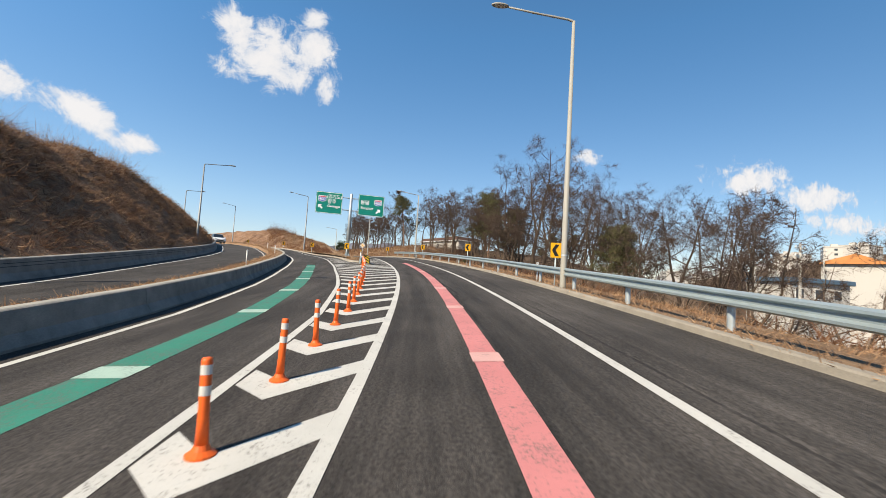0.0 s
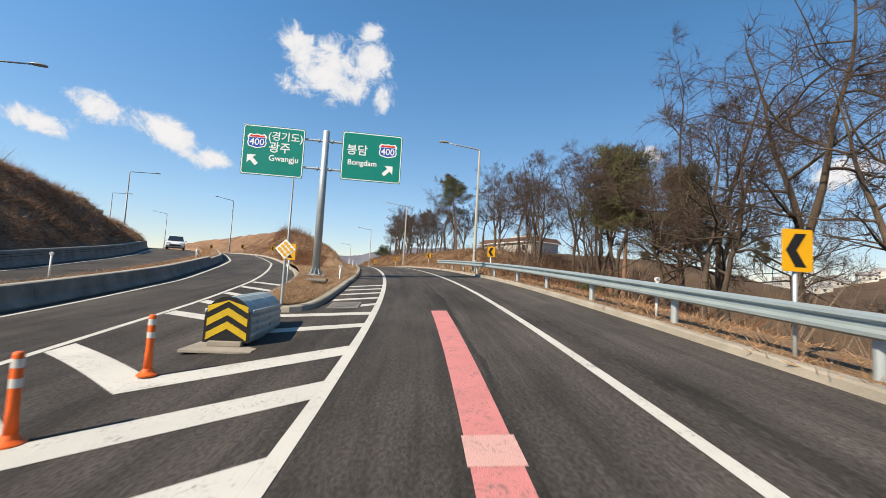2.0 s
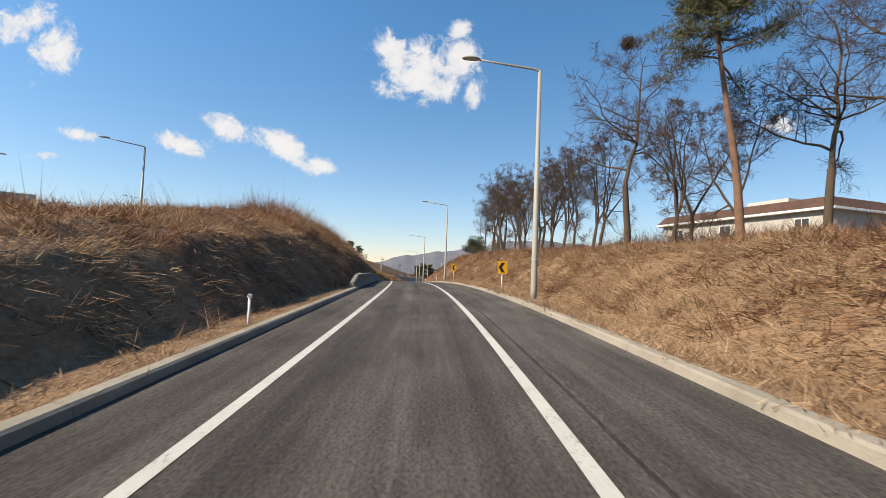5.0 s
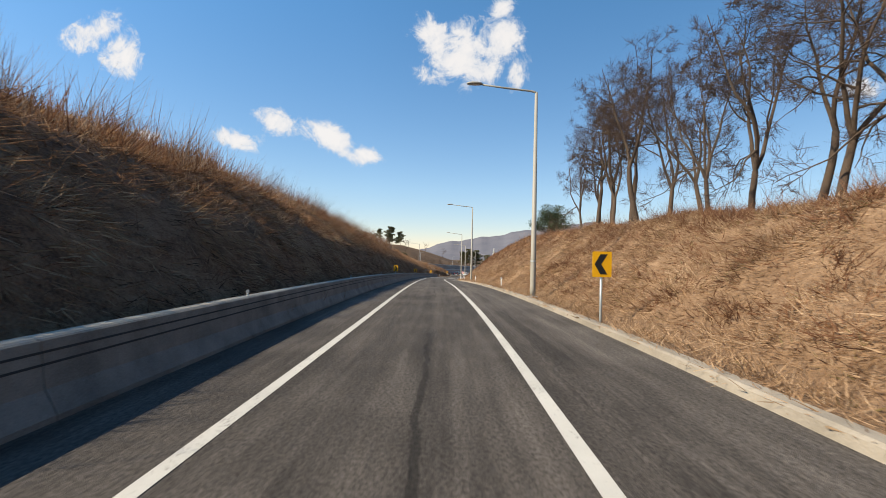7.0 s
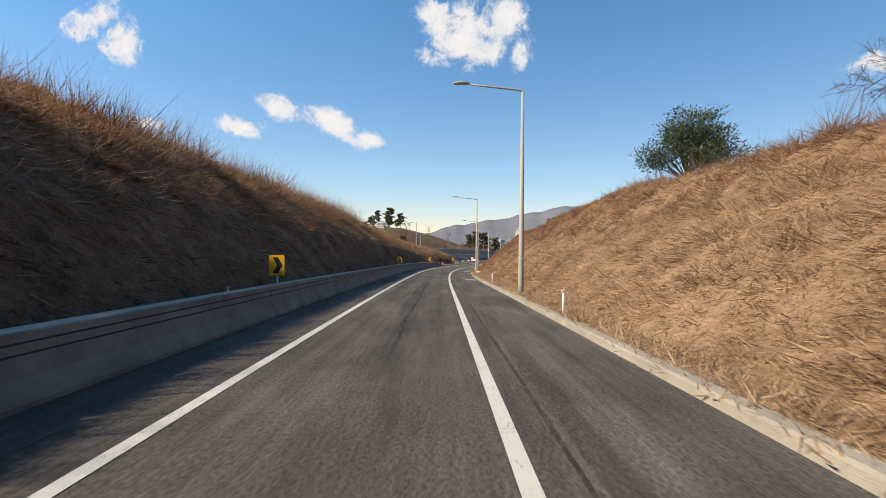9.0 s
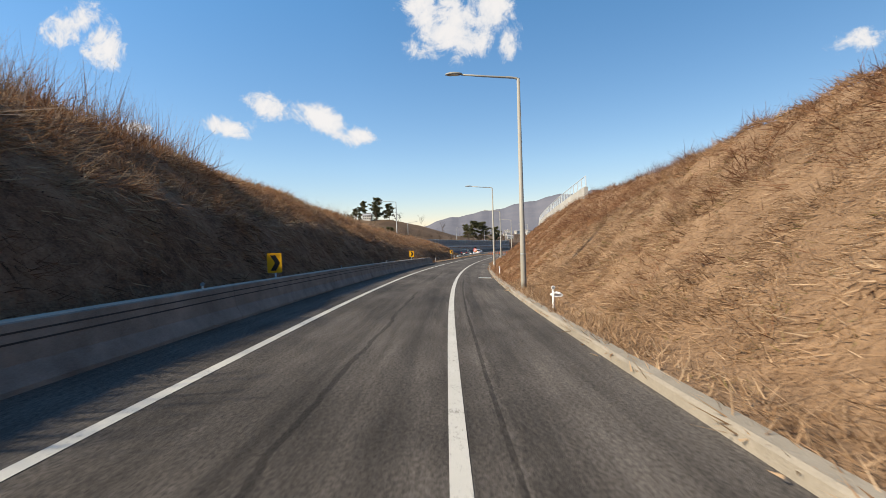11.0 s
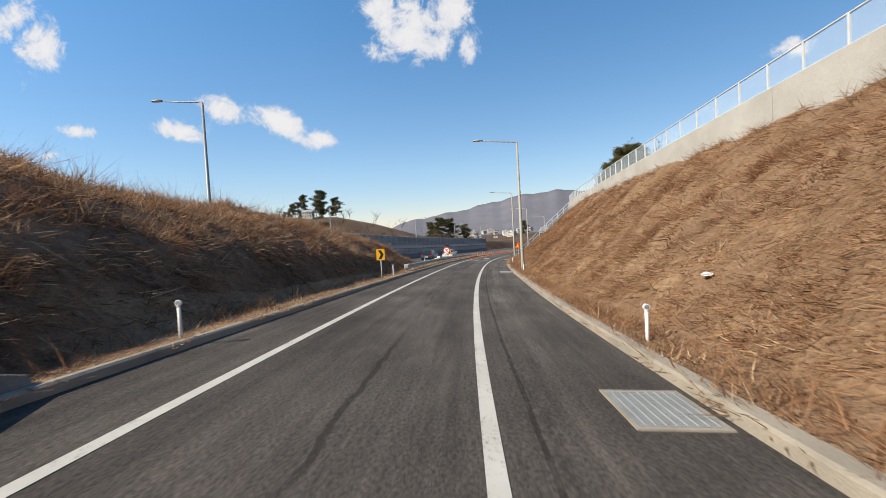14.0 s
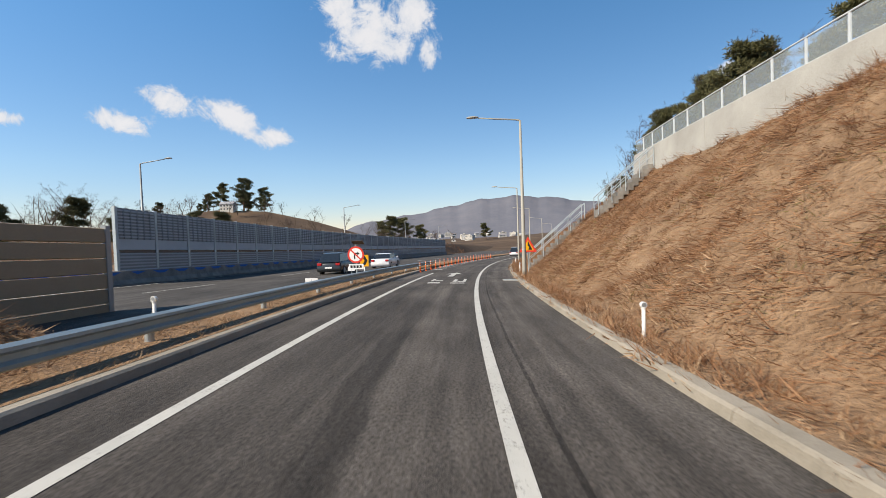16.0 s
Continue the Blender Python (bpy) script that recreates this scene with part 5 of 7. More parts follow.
part("board", box(-1.9, 2.6, -0.15, -0.09, 5.7, 8.0), M_SIGNBACK, back)

# warning triangle and turn ban
tri = thing("warning_sign", "red bordered orange triangle sign warning of falling rocks", "road sign", m=at(283.6, 3.05, verge_r(283.6)))
part("post", tube([(0, 0, -0.3), (0, 0, 2.2)], 0.035, 10), M_GALV, tri)
p = part("plate", flat_poly([(-0.55, 1.35), (0.55, 1.35), (0.0, 2.3)][::-1], 0.012, -0.04), M_SIGNRED, tri, "red triangle")
q = part("field", flat_poly([(-0.37, 1.45), (0.37, 1.45), (0.0, 2.09)][::-1], 0.003, -0.053), M_YELLOW, p, "orange field")
part("cliff", flat_poly([(0.27, 1.47), (0.02, 1.5), (0.06, 1.7), (-0.02, 1.75), (0.0, 2.02), (0.03, 2.0)][::-1], 0.002, -0.057), M_BLACK, q, "black cliff drawing")
ban = thing("turn_ban_sign", "round white turn ban sign with red ring and small solar panel", "road sign", m=at(277.3, -6.0, -0.35))
part("post", tube([(0, 0, -0.2), (0, 0, 2.4)], 0.04, 10), M_GALV, ban)
p = part("ring", tube([(0, -0.06, 1.9), (0, -0.04, 1.9)], 0.42, 32), M_SIGNRED, ban, "red ring")
q = part("field", tube([(0, -0.064, 1.9), (0, -0.06, 1.9)], 0.33, 32), M_REFL, p, "white field")
part("arrow", flat_poly([(-0.1, 1.68), (-0.03, 1.68), (-0.03, 1.92), (0.08, 1.92), (0.08, 1.86), (0.2, 1.96), (0.08, 2.06), (0.08, 2.0), (-0.1, 2.0)], 0.002, -0.066), M_BLACK, q, "black bent arrow")
part("slash", flat_poly([(-0.25, 2.1), (-0.2, 2.15), (0.25, 1.7), (0.2, 1.65)], 0.002, -0.07), M_SIGNRED, q, "red slash")
p = part("plate", flat_poly(round_rect(0.75, 0.26, 0.03), 0.01, -0.04), M_REFL, ban)
p.matrix_basis = Matrix.Translation((0, 0, 1.3))
for k_ in range(4):
    part("text_bar", flat_poly([(-0.3 + k_ * 0.155, -0.06), (-0.19 + k_ * 0.155, -0.06), (-0.19 + k_ * 0.155, 0.07), (-0.3 + k_ * 0.155, 0.07)], 0.002, -0.052), M_BLACK, p, "dark bar of lettering")
bm = box(-0.28, 0.28, -0.2, 0.2, 0, 0.03)
sol = part("solar_panel", bm, M_CARDARK, ban, "small dark solar panel")
sol.matrix_basis = pose(0.1, 0, 2.5, -28, 0, 0)
for s_, u_ in ((272.5, -6.4), (285.5, -9.0)):
    pl = thing("marker_plate", "small white marker plate on a thin post", "marker", "marker plates", m=at(s_, u_, -0.35))
    part("post", tube([(0, 0, -0.2), (0, 0, 1.0)], 0.025, 8), M_GALV, pl)
    part("plate", box(-0.25, 0.25, -0.02, 0.0, 0.75, 1.05, bevel=0.005), M_REFL, pl)

# white arrow and lettering bars on the lane
for name, pts in (("lane_arrow", [(282, -1.9), (284.6, -1.9), (284.6, -2.25), (286.4, -1.7), (284.6, -1.15), (284.6, -1.55), (282, -1.55)]),):
    bm = bmesh.new()
    bm.faces.new([bm.verts.new(W3(np.float64(a), np.float64(b), np.float64(paved(a, b) + 0.007))) for a, b in pts][::-1])
    tagged(part(name, bm, M_PAINT), "white painted lane arrow", "road marking", kind="structure")
for a, b, c, d in ((276.6, 277.3, -2.4, -1.8), (278.0, 279.6, -2.4, -2.25), (278.4, 278.8, -2.2, -1.8), (276.6, 277.1, -1.3, -0.6), (277.7, 279.4, -1.25, -1.05), (278.0, 279.8, -0.75, -0.6), (277.6, 278.0, -1.0, -0.6)):
    marking("lane_lettering", a, b, [c, d], "white painted lettering bar", step=0.1)

# ---- retaining wall with a clear fence ----


def wall_u(s):
    return float(np.interp(s, [205, 245, 286], [10.0, 9.75, 10.2]))


def wall_h(s):
    return float(np.interp(s, [205, 225, 245, 265, 286], [5.65, 5.45, 5.4, 5.7, 6.5]))


for s0 in np.arange(206, 286, 10.0):
    w_ = extrude_along("retaining_wall", s0, s0 + 9.98, [(0, -1.5), (0, 0.98), (0.3, 0.98), (0.3, -1.5)], wall_u, lambda s, u_: wall_h(s) - 0.05, M_WALL)
    tagged(w_, "weathered pale concrete retaining wall at the slope top", "wall", kind="structure")
for j, s0 in enumerate(np.arange(206, 285.5, 1.6)):
    f_ = thing("clear_fence", "clear panel fence with white posts on the wall", "fence", "fence bays on the wall")
    h0, h1 = wall_h(s0) + 0.93, wall_h(s0 + 1.6) + 0.93
    u0, u1 = wall_u(s0) + 0.15, wall_u(s0 + 1.6) + 0.15
    p = part("post", box(-0.028, 0.028, -0.035, 0.035, -0.02, 0.87, bevel=0.006), M_FENCE, f_)
    p.matrix_basis = at(s0, u0, h0)

    def bar(name, z, r, mat_):
        a, b = W3(np.float64(s0), np.float64(u0), np.float64(h0 + z)), W3(np.float64(s0 + 1.6), np.float64(u1), np.float64(h1 + z))
        part(name, tube([a, b], r, 8), mat_, f_)
    bar("top_rail", 0.87, 0.03, M_FENCE)
    bar("bottom_rail", 0.06, 0.025, M_FENCE)
    bm = bmesh.new()
    q = [bm.verts.new(W3(np.float64(a), np.float64(b), np.float64(c))) for a, b, c in ((s0 + 0.04, u0, h0 + 0.09), (s0 + 1.56, u1, h1 + 0.09), (s0 + 1.56, u1, h1 + 0.82), (s0 + 0.04, u0, h0 + 0.82))]
    bm.faces.new(q)
    got = bmesh.ops.solidify(bm, geom=bm.faces[:], thickness=0.008)
    pn = part("pane", bm, M_PANE, f_, "clear bluish pane")
    pn.visible_shadow = False


def stair_flight(s_, ua, ub, ha, hb):
    st_ = thing("stairway", "narrow grey stair with steel railings on the slope", "stairs", "stairs up the slope", m=at(s_, ua, ha))
    n = int((ub - ua) / 0.28)
    run, rise = (ub - ua) / n, (hb - ha) / n
    for k_ in range(n):
        part("step", box(k_ * run - 0.03, (k_ + 1) * run + 0.02, -0.5, 0.5, k_ * rise - 0.2, (k_ + 1) * rise, bevel=0.01), M_CONC, st_)
    for sy in (-0.52, 0.52):
        part("handrail", tube([(0, sy, 1.0), (ub - ua, sy, hb - ha + 1.0)], 0.03, 8), M_GALV, st_)
        part("midrail", tube([(0, sy, 0.55), (ub - ua, sy, hb - ha + 0.55)], 0.02, 8), M_GALV, st_)
        for x in np.linspace(0, ub - ua, 5):
            part("rail_post", tube([(x, sy, x / (ub - ua) * (hb - ha) - 0.1), (x, sy, x / (ub - ua) * (hb - ha) + 1.0)], 0.025, 8), M_GALV, st_)


stair_flight(286.0, 3.3, 6.9, 0.35, 3.45)
stair_flight(282.6, 7.0, 10.1, 3.5, 6.2)

# ---- noise barriers ----


def nw_u(s):
    return float(hw_l(np.float64(s))) - 0.75


nw_end = 392
for s0 in np.arange(280, nw_end, 3.2):
    b_ = thing("noise_barrier", "grey louvred noise barrier bay between steel posts", "noise barrier", "noise barrier bays")
    base = paved(s0, -20) - 0.15

    def slab(name, z0, z1, off, mat_, a=0.09, lab=""):
        return extrude_along(name, s0 + a, s0 + 3.2 - a, [(off, z0), (off + 0.08, z0), (off + 0.08, z1), (off, z1)], nw_u, lambda s, u_: base, mat_, b_, lab, 4.0)
    p = part("post", box(-0.1, 0.1, -0.1, 0.1, 0, 4.9), M_GALV, b_)
    p.matrix_basis = at(s0, nw_u(s0), base)
    slab("panel_lower", 0.9, 2.1, -0.04, M_PANEL)
    slab("panel_dark", 2.1, 2.3, -0.03, M_CARDARK, lab="dark strip")
    slab("panel_band", 2.3, 2.95, -0.04, M_PANELBAND, lab="pale smooth band")
    slab("panel_upper", 2.95, 4.85, -0.04, M_PANEL)
    for z in list(np.arange(1.0, 2.05, 0.2)) + list(np.arange(3.05, 4.8, 0.2)):
        slab("louvre", z, z + 0.09, 0.042, M_PANELBAND, 0.14)
    for q_ in range(1, 6):
        rb = part("rib", box(0.045, 0.14, -0.025, 0.025, 2.95, 4.85), M_PANEL, b_)
        rb.matrix_basis = at(s0 + q_ * 0.53, nw_u(s0 + q_ * 0.53), base)
for s0 in np.arange(262, nw_end, 10.0):
    b_ = barrier_run(s0, s0 + 10, lambda s: float(hw_l(np.float64(s))) - 0.1, "long concrete highway barrier with a blue stripe", 1.1)
    extrude_along("stripe", s0, s0 + 9.98, [(-0.19, 0.62), (-0.165, 0.62), (-0.185, 0.8), (-0.21, 0.8)], lambda s: float(hw_l(np.float64(s))) - 0.1, paved, M_BLUE, b_, "blue painted stripe", 2.0)
for s0 in np.arange(244, 268, 4.0):
    b_ = thing("tan_noise_barrier", "tan plank noise barrier bay with grey posts", "noise barrier", "tan noise barrier bays")
    u_ = lambda s: float(np.interp(s, [244, 268], [-10.9, -10.7]))
    for k_ in range(6):
        z = -0.1 + k_ * 0.44
        extrude_along("plank", s0 + 0.07, s0 + 3.93, [(-0.05, z), (0.05, z + 0.02), (0.05, z + 0.40), (-0.05, z + 0.42)], u_, lambda s, w: paved(s, -5) - 0.1, M_WOODPANEL, b_, "", 4.0)
    for sp in (s0, s0 + 4):
        p = part("post", box(-0.08, 0.08, -0.08, 0.08, -0.6, 2.6), M_SIGNBACK, b_)
        p.matrix_basis = at(sp, u_(sp), paved(sp, -5) - 0.1)

# ---- cars ----


def car(kind, paint, label, m):
    """A car lying along y, front towards +y: lofted body, glass house, wheels, lamps."""
    c = thing("car", label, "car", m=m)
    ln, wd = (4.5, 1.84) if kind != "van" else (4.4, 1.75)
    tall = {"suv": 1.62, "sedan": 1.44, "van": 1.9}[kind]
    y0, y1 = -ln / 2, ln / 2
    low = [(y0, 0.45), (y0 + 0.05, 0.85), (y0 + 0.25, 0.98), (y1 - 1.15, 0.98), (y1 - 0.3, 0.84), (y1 - 0.04, 0.66), (y1, 0.42), (y1 - 0.1, 0.24), (y0 + 0.1, 0.26)]
    tail = {"suv": 0.25, "sedan": 0.75, "van": 0.1}[kind]
    glass = [(y0 + tail - 0.15, 0.96), (y0 + tail + 0.35, tall - 0.03), (y0 + tail + 0.8, tall), (y1 - 2.0, tall - 0.02), (y1 - 1.1, 0.96)]

    def loft(prof, half, inset):
        bm = bmesh.new()
        zc = max(z for _, z in prof)
        sides = []
        for sx in (-1, 1):
            sides.append([bm.verts.new((sx * (half - inset * max(0, (z - 0.5)) ** 1.2), y, z)) for y, z in prof])
        n = len(prof)
        for j in range(n):
            bm.faces.new((sides[0][j], sides[0][(j + 1) % n], sides[1][(j + 1) % n], sides[1][j]))
        bm.faces.new(sides[0][::-1])
        bm.faces.new(sides[1])
        bmesh.ops.bevel(bm, geom=bm.edges[:], offset=0.05, segments=2, affect="EDGES", profile=0.5)
        return bm
    part("body", loft(low, wd / 2, 0.04), paint, c, smooth=True)
    part("glass_house", loft(glass, wd / 2 - 0.03, 0.2), M_CARGLASS, c, "dark glass")
    roof = [(y0 + tail + 0.38, tall - 0.03), (y0 + tail + 0.8, tall + 0.015), (y1 - 2.0, tall), (y1 - 1.98, tall - 0.05), (y0 + tail + 0.4, tall - 0.07)]
    part("roof", loft(roof, wd / 2 - 0.05, 0.17), paint, c, smooth=True)
    for sy in (y0 + 0.85, y1 - 0.9):
        for sx in (-1, 1):
            w_ = part("wheel", tube([(sx * (wd / 2 - 0.2), sy, 0.33), (sx * (wd / 2 + 0.005), sy, 0.33)], 0.33, 20), M_RUBBER, c, "black tyre")
            part("rim", tube([(sx * (wd / 2 - 0.02), sy, 0.33), (sx * (wd / 2 + 0.012), sy, 0.33)], 0.2, 14), M_GALV, w_, "alloy rim")
    for sx in (-1, 1):
        part("headlight", box(sx * 0.66 - 0.2, sx * 0.66 + 0.2, y1 - 0.16, y1 - 0.02, 0.62, 0.74, bevel=0.02), M_GLASSLAMP, c, "clear headlight")
        part("tail_light", box(sx * 0.7 - 0.16, sx * 0.7 + 0.16, y0 - 0.012, y0 + 0.1, 0.74, 0.92, bevel=0.015), M_TAIL, c, "red tail light")
        part("mirror", box(sx * (wd / 2 + 0.1) - 0.1, sx * (wd / 2 + 0.1) + 0.1, y1 - 1.6, y1 - 1.45, 0.95, 1.1, bevel=0.03), paint, c)
    part("grille", box(-0.55, 0.55, y1 - 0.06, y1 + 0.006, 0.36, 0.56, bevel=0.02), M_BLACK, c, "black grille")
    part("plate_bar", box(-0.26, 0.26, y0 - 0.018, y0 + 0.02, 0.52, 0.63), M_REFL, c, "blank pale plate")
    return c


car("suv", M_CARWHITE, "white sport utility car coming down the far carriageway", at(83.5, gl(83.5) - 8.2, paved(83.5, -20) + 0.05, 195))
car("suv", M_CARDARK, "dark grey sport utility car on the highway", at(289, -11.3, paved(289, -10) - 0.01, 2))
car("sedan", M_CARWHITE, "white sedan on the highway beside the ramp", at(298.5, -10.3, paved(298, -10) - 0.01, 2))
car("van", M_CARWHITE, "white van far down the ramp", at(352, -1.7, paved(352, -1.7), 0))

# ---- buildings ----


def long_house(m):
    h = thing("house", "long low white house with a brown tiled roof", "house", m=m)
    lx, ly, lz = 7.4, 17.5, 3.1
    part("wall", box(0, lx, 0, ly, -1.5, lz), M_RENDER, h, "white painted brick wall")
    part("fascia", box(-0.55, lx + 0.55, -0.55, ly + 0.55, lz, lz + 0.22, bevel=0.02), M_WHITE, h, "white eaves board")
    bm = bmesh.new()
    lo = [bm.verts.new(v) for v in ((-0.5, -0.5, lz + 0.22), (lx + 0.5, -0.5, lz + 0.22), (lx + 0.5, ly + 0.5, lz + 0.22), (-0.5, ly + 0.5, lz + 0.22))]
    hi = [bm.verts.new(v) for v in ((0.2, 0.2, lz + 1.15), (lx - 0.2, 0.2, lz + 1.15), (lx - 0.2, ly - 0.2, lz + 1.15), (0.2, ly - 0.2, lz + 1.15))]
    bm.faces.new(hi)
    for j in range(4):
        bm.faces.new((lo[j], lo[(j + 1) % 4], hi[(j + 1) % 4], hi[j]))
    part("roof", bm, M_ROOF, h, "brown tiled mansard roof")
    part("penthouse", box(2.5, 6, 5, 9, lz + 1.1, lz + 1.9), M_RENDER, h)
    part("chimney", box(3.0, 3.3, 10, 10.3, lz + 1.1, lz + 2.0), M_WHITE, h)
    for y in (2.2, 9.4, 15.2):
        w_ = part("window", box(-0.06, 0.0, y - 0.65, y + 0.65, 1.3, 2.6), M_WHITE, h, "white window frame")
        part("pane", box(-0.075, -0.062, y - 0.56, y - 0.03, 1.38, 2.52), M_WINDOW, w_)
        part("pane", box(-0.075, -0.062, y + 0.03, y + 0.56, 1.38, 2.52), M_WINDOW, w_)
    return h


long_house(pose(4.9, 114.3, 9.5, 0, 0, 37.5))


def village_house(w, d, h, m, flat_top=False, label="small white village house with a pitched roof"):
    t = thing("village_house", label, "house", "village houses", m=m)
    part("wall", box(-w / 2, w / 2, -d / 2, d / 2, -3, h), M_RENDER, t)
    if flat_top:
        part("roof", box(-w / 2 - 0.2, w / 2 + 0.2, -d / 2 - 0.2, d / 2 + 0.2, h, h + 0.5), M_RENDER, t, "flat parapet roof")
        part("stair_head", box(-1.5, 1.5, -1.5, 1.5, h + 0.5, h + 2.4), M_RENDER, t)
    else:
        bm = bmesh.new()
        r = [bm.verts.new(v) for v in ((-w / 2 - 0.4, -d / 2 - 0.4, h), (w / 2 + 0.4, -d / 2 - 0.4, h), (w / 2 + 0.4, d / 2 + 0.4, h), (-w / 2 - 0.4, d / 2 + 0.4, h), (-w / 2 - 0.4, 0, h + d * 0.3), (w / 2 + 0.4, 0, h + d * 0.3))]
        for f_ in ((0, 1, 5, 4), (2, 3, 4, 5), (0, 4, 3), (1, 2, 5), (3, 2, 1, 0)):
            bm.faces.new([r[j] for j in f_])
        part("roof", bm, M_ROOFS, t, "pitched tile roof")
    for x in np.arange(-w / 2 + 1.2, w / 2 - 0.8, 2.3):
        for z in np.arange(0.9, h - 1.0, 2.8):
            for sy in (-1, 1):
                part("window", box(x - 0.55, x + 0.55, sy * d / 2 - 0.03, sy * d / 2 + 0.03, z, z + 1.2), M_WINDOW, t)
    for z in np.arange(0.9, h - 1.0, 2.8):
        for sx in (-1, 1):
            part("window", box(sx * w / 2 - 0.03, sx * w / 2 + 0.03, -0.7, 0.7, z, z + 1.2), M_WINDOW, t)
    return t


h_ = thing("village_house", "low tan house with a blue metal roof", "house", "village houses", m=pose(50.2, 56.5, 1.2, 0, 0, 14))
part("wall", box(0, 11, 0, 7, -7, 3.0), M_RENDER, h_)
part("roof", box(-0.5, 11.5, -0.5, 7.5, 3.0, 3.7, bevel=0.1), M_ROOFBLUE, h_, "flat blue metal roof")
for x in (1.4, 5.0, 8.6):
    w_ = part("window", box(x - 0.8, x + 0.8, -0.06, 0.0, 0.7, 2.2), M_WHITE, h_)
    part("pane", box(x - 0.7, x + 0.7, -0.075, -0.062, 0.8, 2.1), M_WINDOW, w_)
for x in (0.8, 2.0):
    part("water_tank", tube([(x, 3.5, 3.7), (x, 3.5, 5.0)], 0.5, 12), M_RENDER, h_, "pale roof tank")
h_ = thing("village_house", "pale house with an orange hipped tile roof", "house", "village houses", m=pose(80.5, 78.5, 6.4, 0, 0, 40))
part("wall", box(-6, 6, -4.5, 4.5, -12, 2.6), M_RENDER, h_)
bm = bmesh.new()
r_ = [bm.verts.new(v) for v in ((-6.7, -5.2, 2.6), (6.7, -5.2, 2.6), (6.7, 5.2, 2.6), (-6.7, 5.2, 2.6), (-2.5, 0, 4.9), (2.5, 0, 4.9))]
for f_ in ((0, 1, 5, 4), (2, 3, 4, 5), (0, 4, 3), (1, 2, 5), (3, 2, 1, 0)):
    bm.faces.new([r_[j] for j in f_])
part("roof", bm, M_ROOFORANGE, h_, "orange tiled hip roof")
for x in (-3.5, 0, 3.5):
    part("window", box(x - 0.7, x + 0.7, -4.55, -4.45, 0.5, 1.8), M_WINDOW, h_)


def utility_pole(x, y, z0, z1):
    p_ = thing("utility_pole", "grey concrete utility pole with steel crossarms", "utility pole", "utility poles in the village", m=pose(x, y, z0, 0, 0, 25))
    part("shaft", tube([(0, 0, -9), (0, 0, z1 - z0)], [0.19, 0.12], 12), M_WOODPOLE, p_, smooth=True)
    for k_ in (0.5, 1.3):
        part("crossarm", box(-0.9, 0.9, -0.05, 0.05, z1 - z0 - k_ - 0.05, z1 - z0 - k_ + 0.05), M_GALV, p_)
        for x_ in (-0.8, 0.0, 0.8):
            part("insulator", tube([(x_, 0, z1 - z0 - k_ + 0.05), (x_, 0, z1 - z0 - k_ + 0.25)], 0.06, 8), M_WHITE, p_)


utility_pole(37.7, 46.4, 0.9, 6.4)
utility_pole(37.6, 39.7, 0.8, 7.4)
utility_pole(36.6, 48.2, 0.5, 5.0)
utility_pole(70.0, 74.0, 2.0, 11.5)
random.seed(11)
MODELS = [village_house(10, 8, 5.8, pose(310, 60, float(far_z(np.float64(310), np.float64(60))), 0, 0, 20)),
          village_house(14, 10, 8.6, pose(290, 130, float(far_z(np.float64(290), np.float64(130))), 0, 0, 60), True, "pale flat-roofed village block with rows of windows"),
          village_house(8, 7, 3.4, pose(220, 40, float(far_z(np.float64(220), np.float64(40))), 0, 0, 100), False, "low village house with a pitched tile roof")]
places = []
tries = 0
while len(places) < 78 and tries < 4000:
    tries += 1
    a, r = radians(random.uniform(10, 68)), random.uniform(190, 400)
    x, y = 10 + r * math.cos(a), 20 + r * math.sin(a)
    if all((x - p) ** 2 + (y - q) ** 2 > 12 ** 2 for p, q in places):
        places.append((x, y))
        copy_thing(random.choice(MODELS), pose(x, y, float(far_z(np.float64(x), np.float64(y))), 0, 0, random.uniform(0, 180)) @ Matrix.Diagonal((0.8, 0.8, 0.72, 1)))
for x, y in ((-224, 398),):
    copy_thing(MODELS[0], pose(x, y, float(far_z(np.float64(x), np.float64(y))) - 0.5, 0, 0, random.uniform(0, 180)) @ Matrix.Diagonal((0.55, 0.55, 0.5, 1)))
for k_ in range(26):
    a, r = radians(random.uniform(5, 19)), random.uniform(620, 1050)
    x, y = -80 - r * math.sin(a), 200 + r * math.cos(a)
    copy_thing(random.choice(MODELS), pose(x, y, float(far_z(np.float64(x), np.float64(y))) + (r - 620) * 0.03, 0, 0, random.uniform(0, 180)) @ Matrix.Diagonal((0.9, 0.9, 0.8, 1)))

# ---- far mountain ridge ----
AZI = [38, 32, 29, 27, 24, 20, 17, 14, 11, 8, 5, 0, -5, -10, -18, -26]
ELE = [0.2, 0.6, 1.1, 1.8, 2.5, 3.1, 3.7, 4.3, 4.8, 5.0, 5.1, 4.6, 3.6, 2.4, 1.2, 0.4]
az = np.linspace(-26, 38, 260)
top = np.interp(az, AZI[::-1], ELE[::-1])
top = np.convolve(np.pad(top, 6, mode="edge"), np.ones(13) / 13, "valid") + 0.10 * np.sin(az * 1.3) + 0.04 * np.sin(az * 3.1 + 1) + 0.012 * np.sin(az * 9.3) + 0.006 * np.sin(az * 23)
rows_ = []
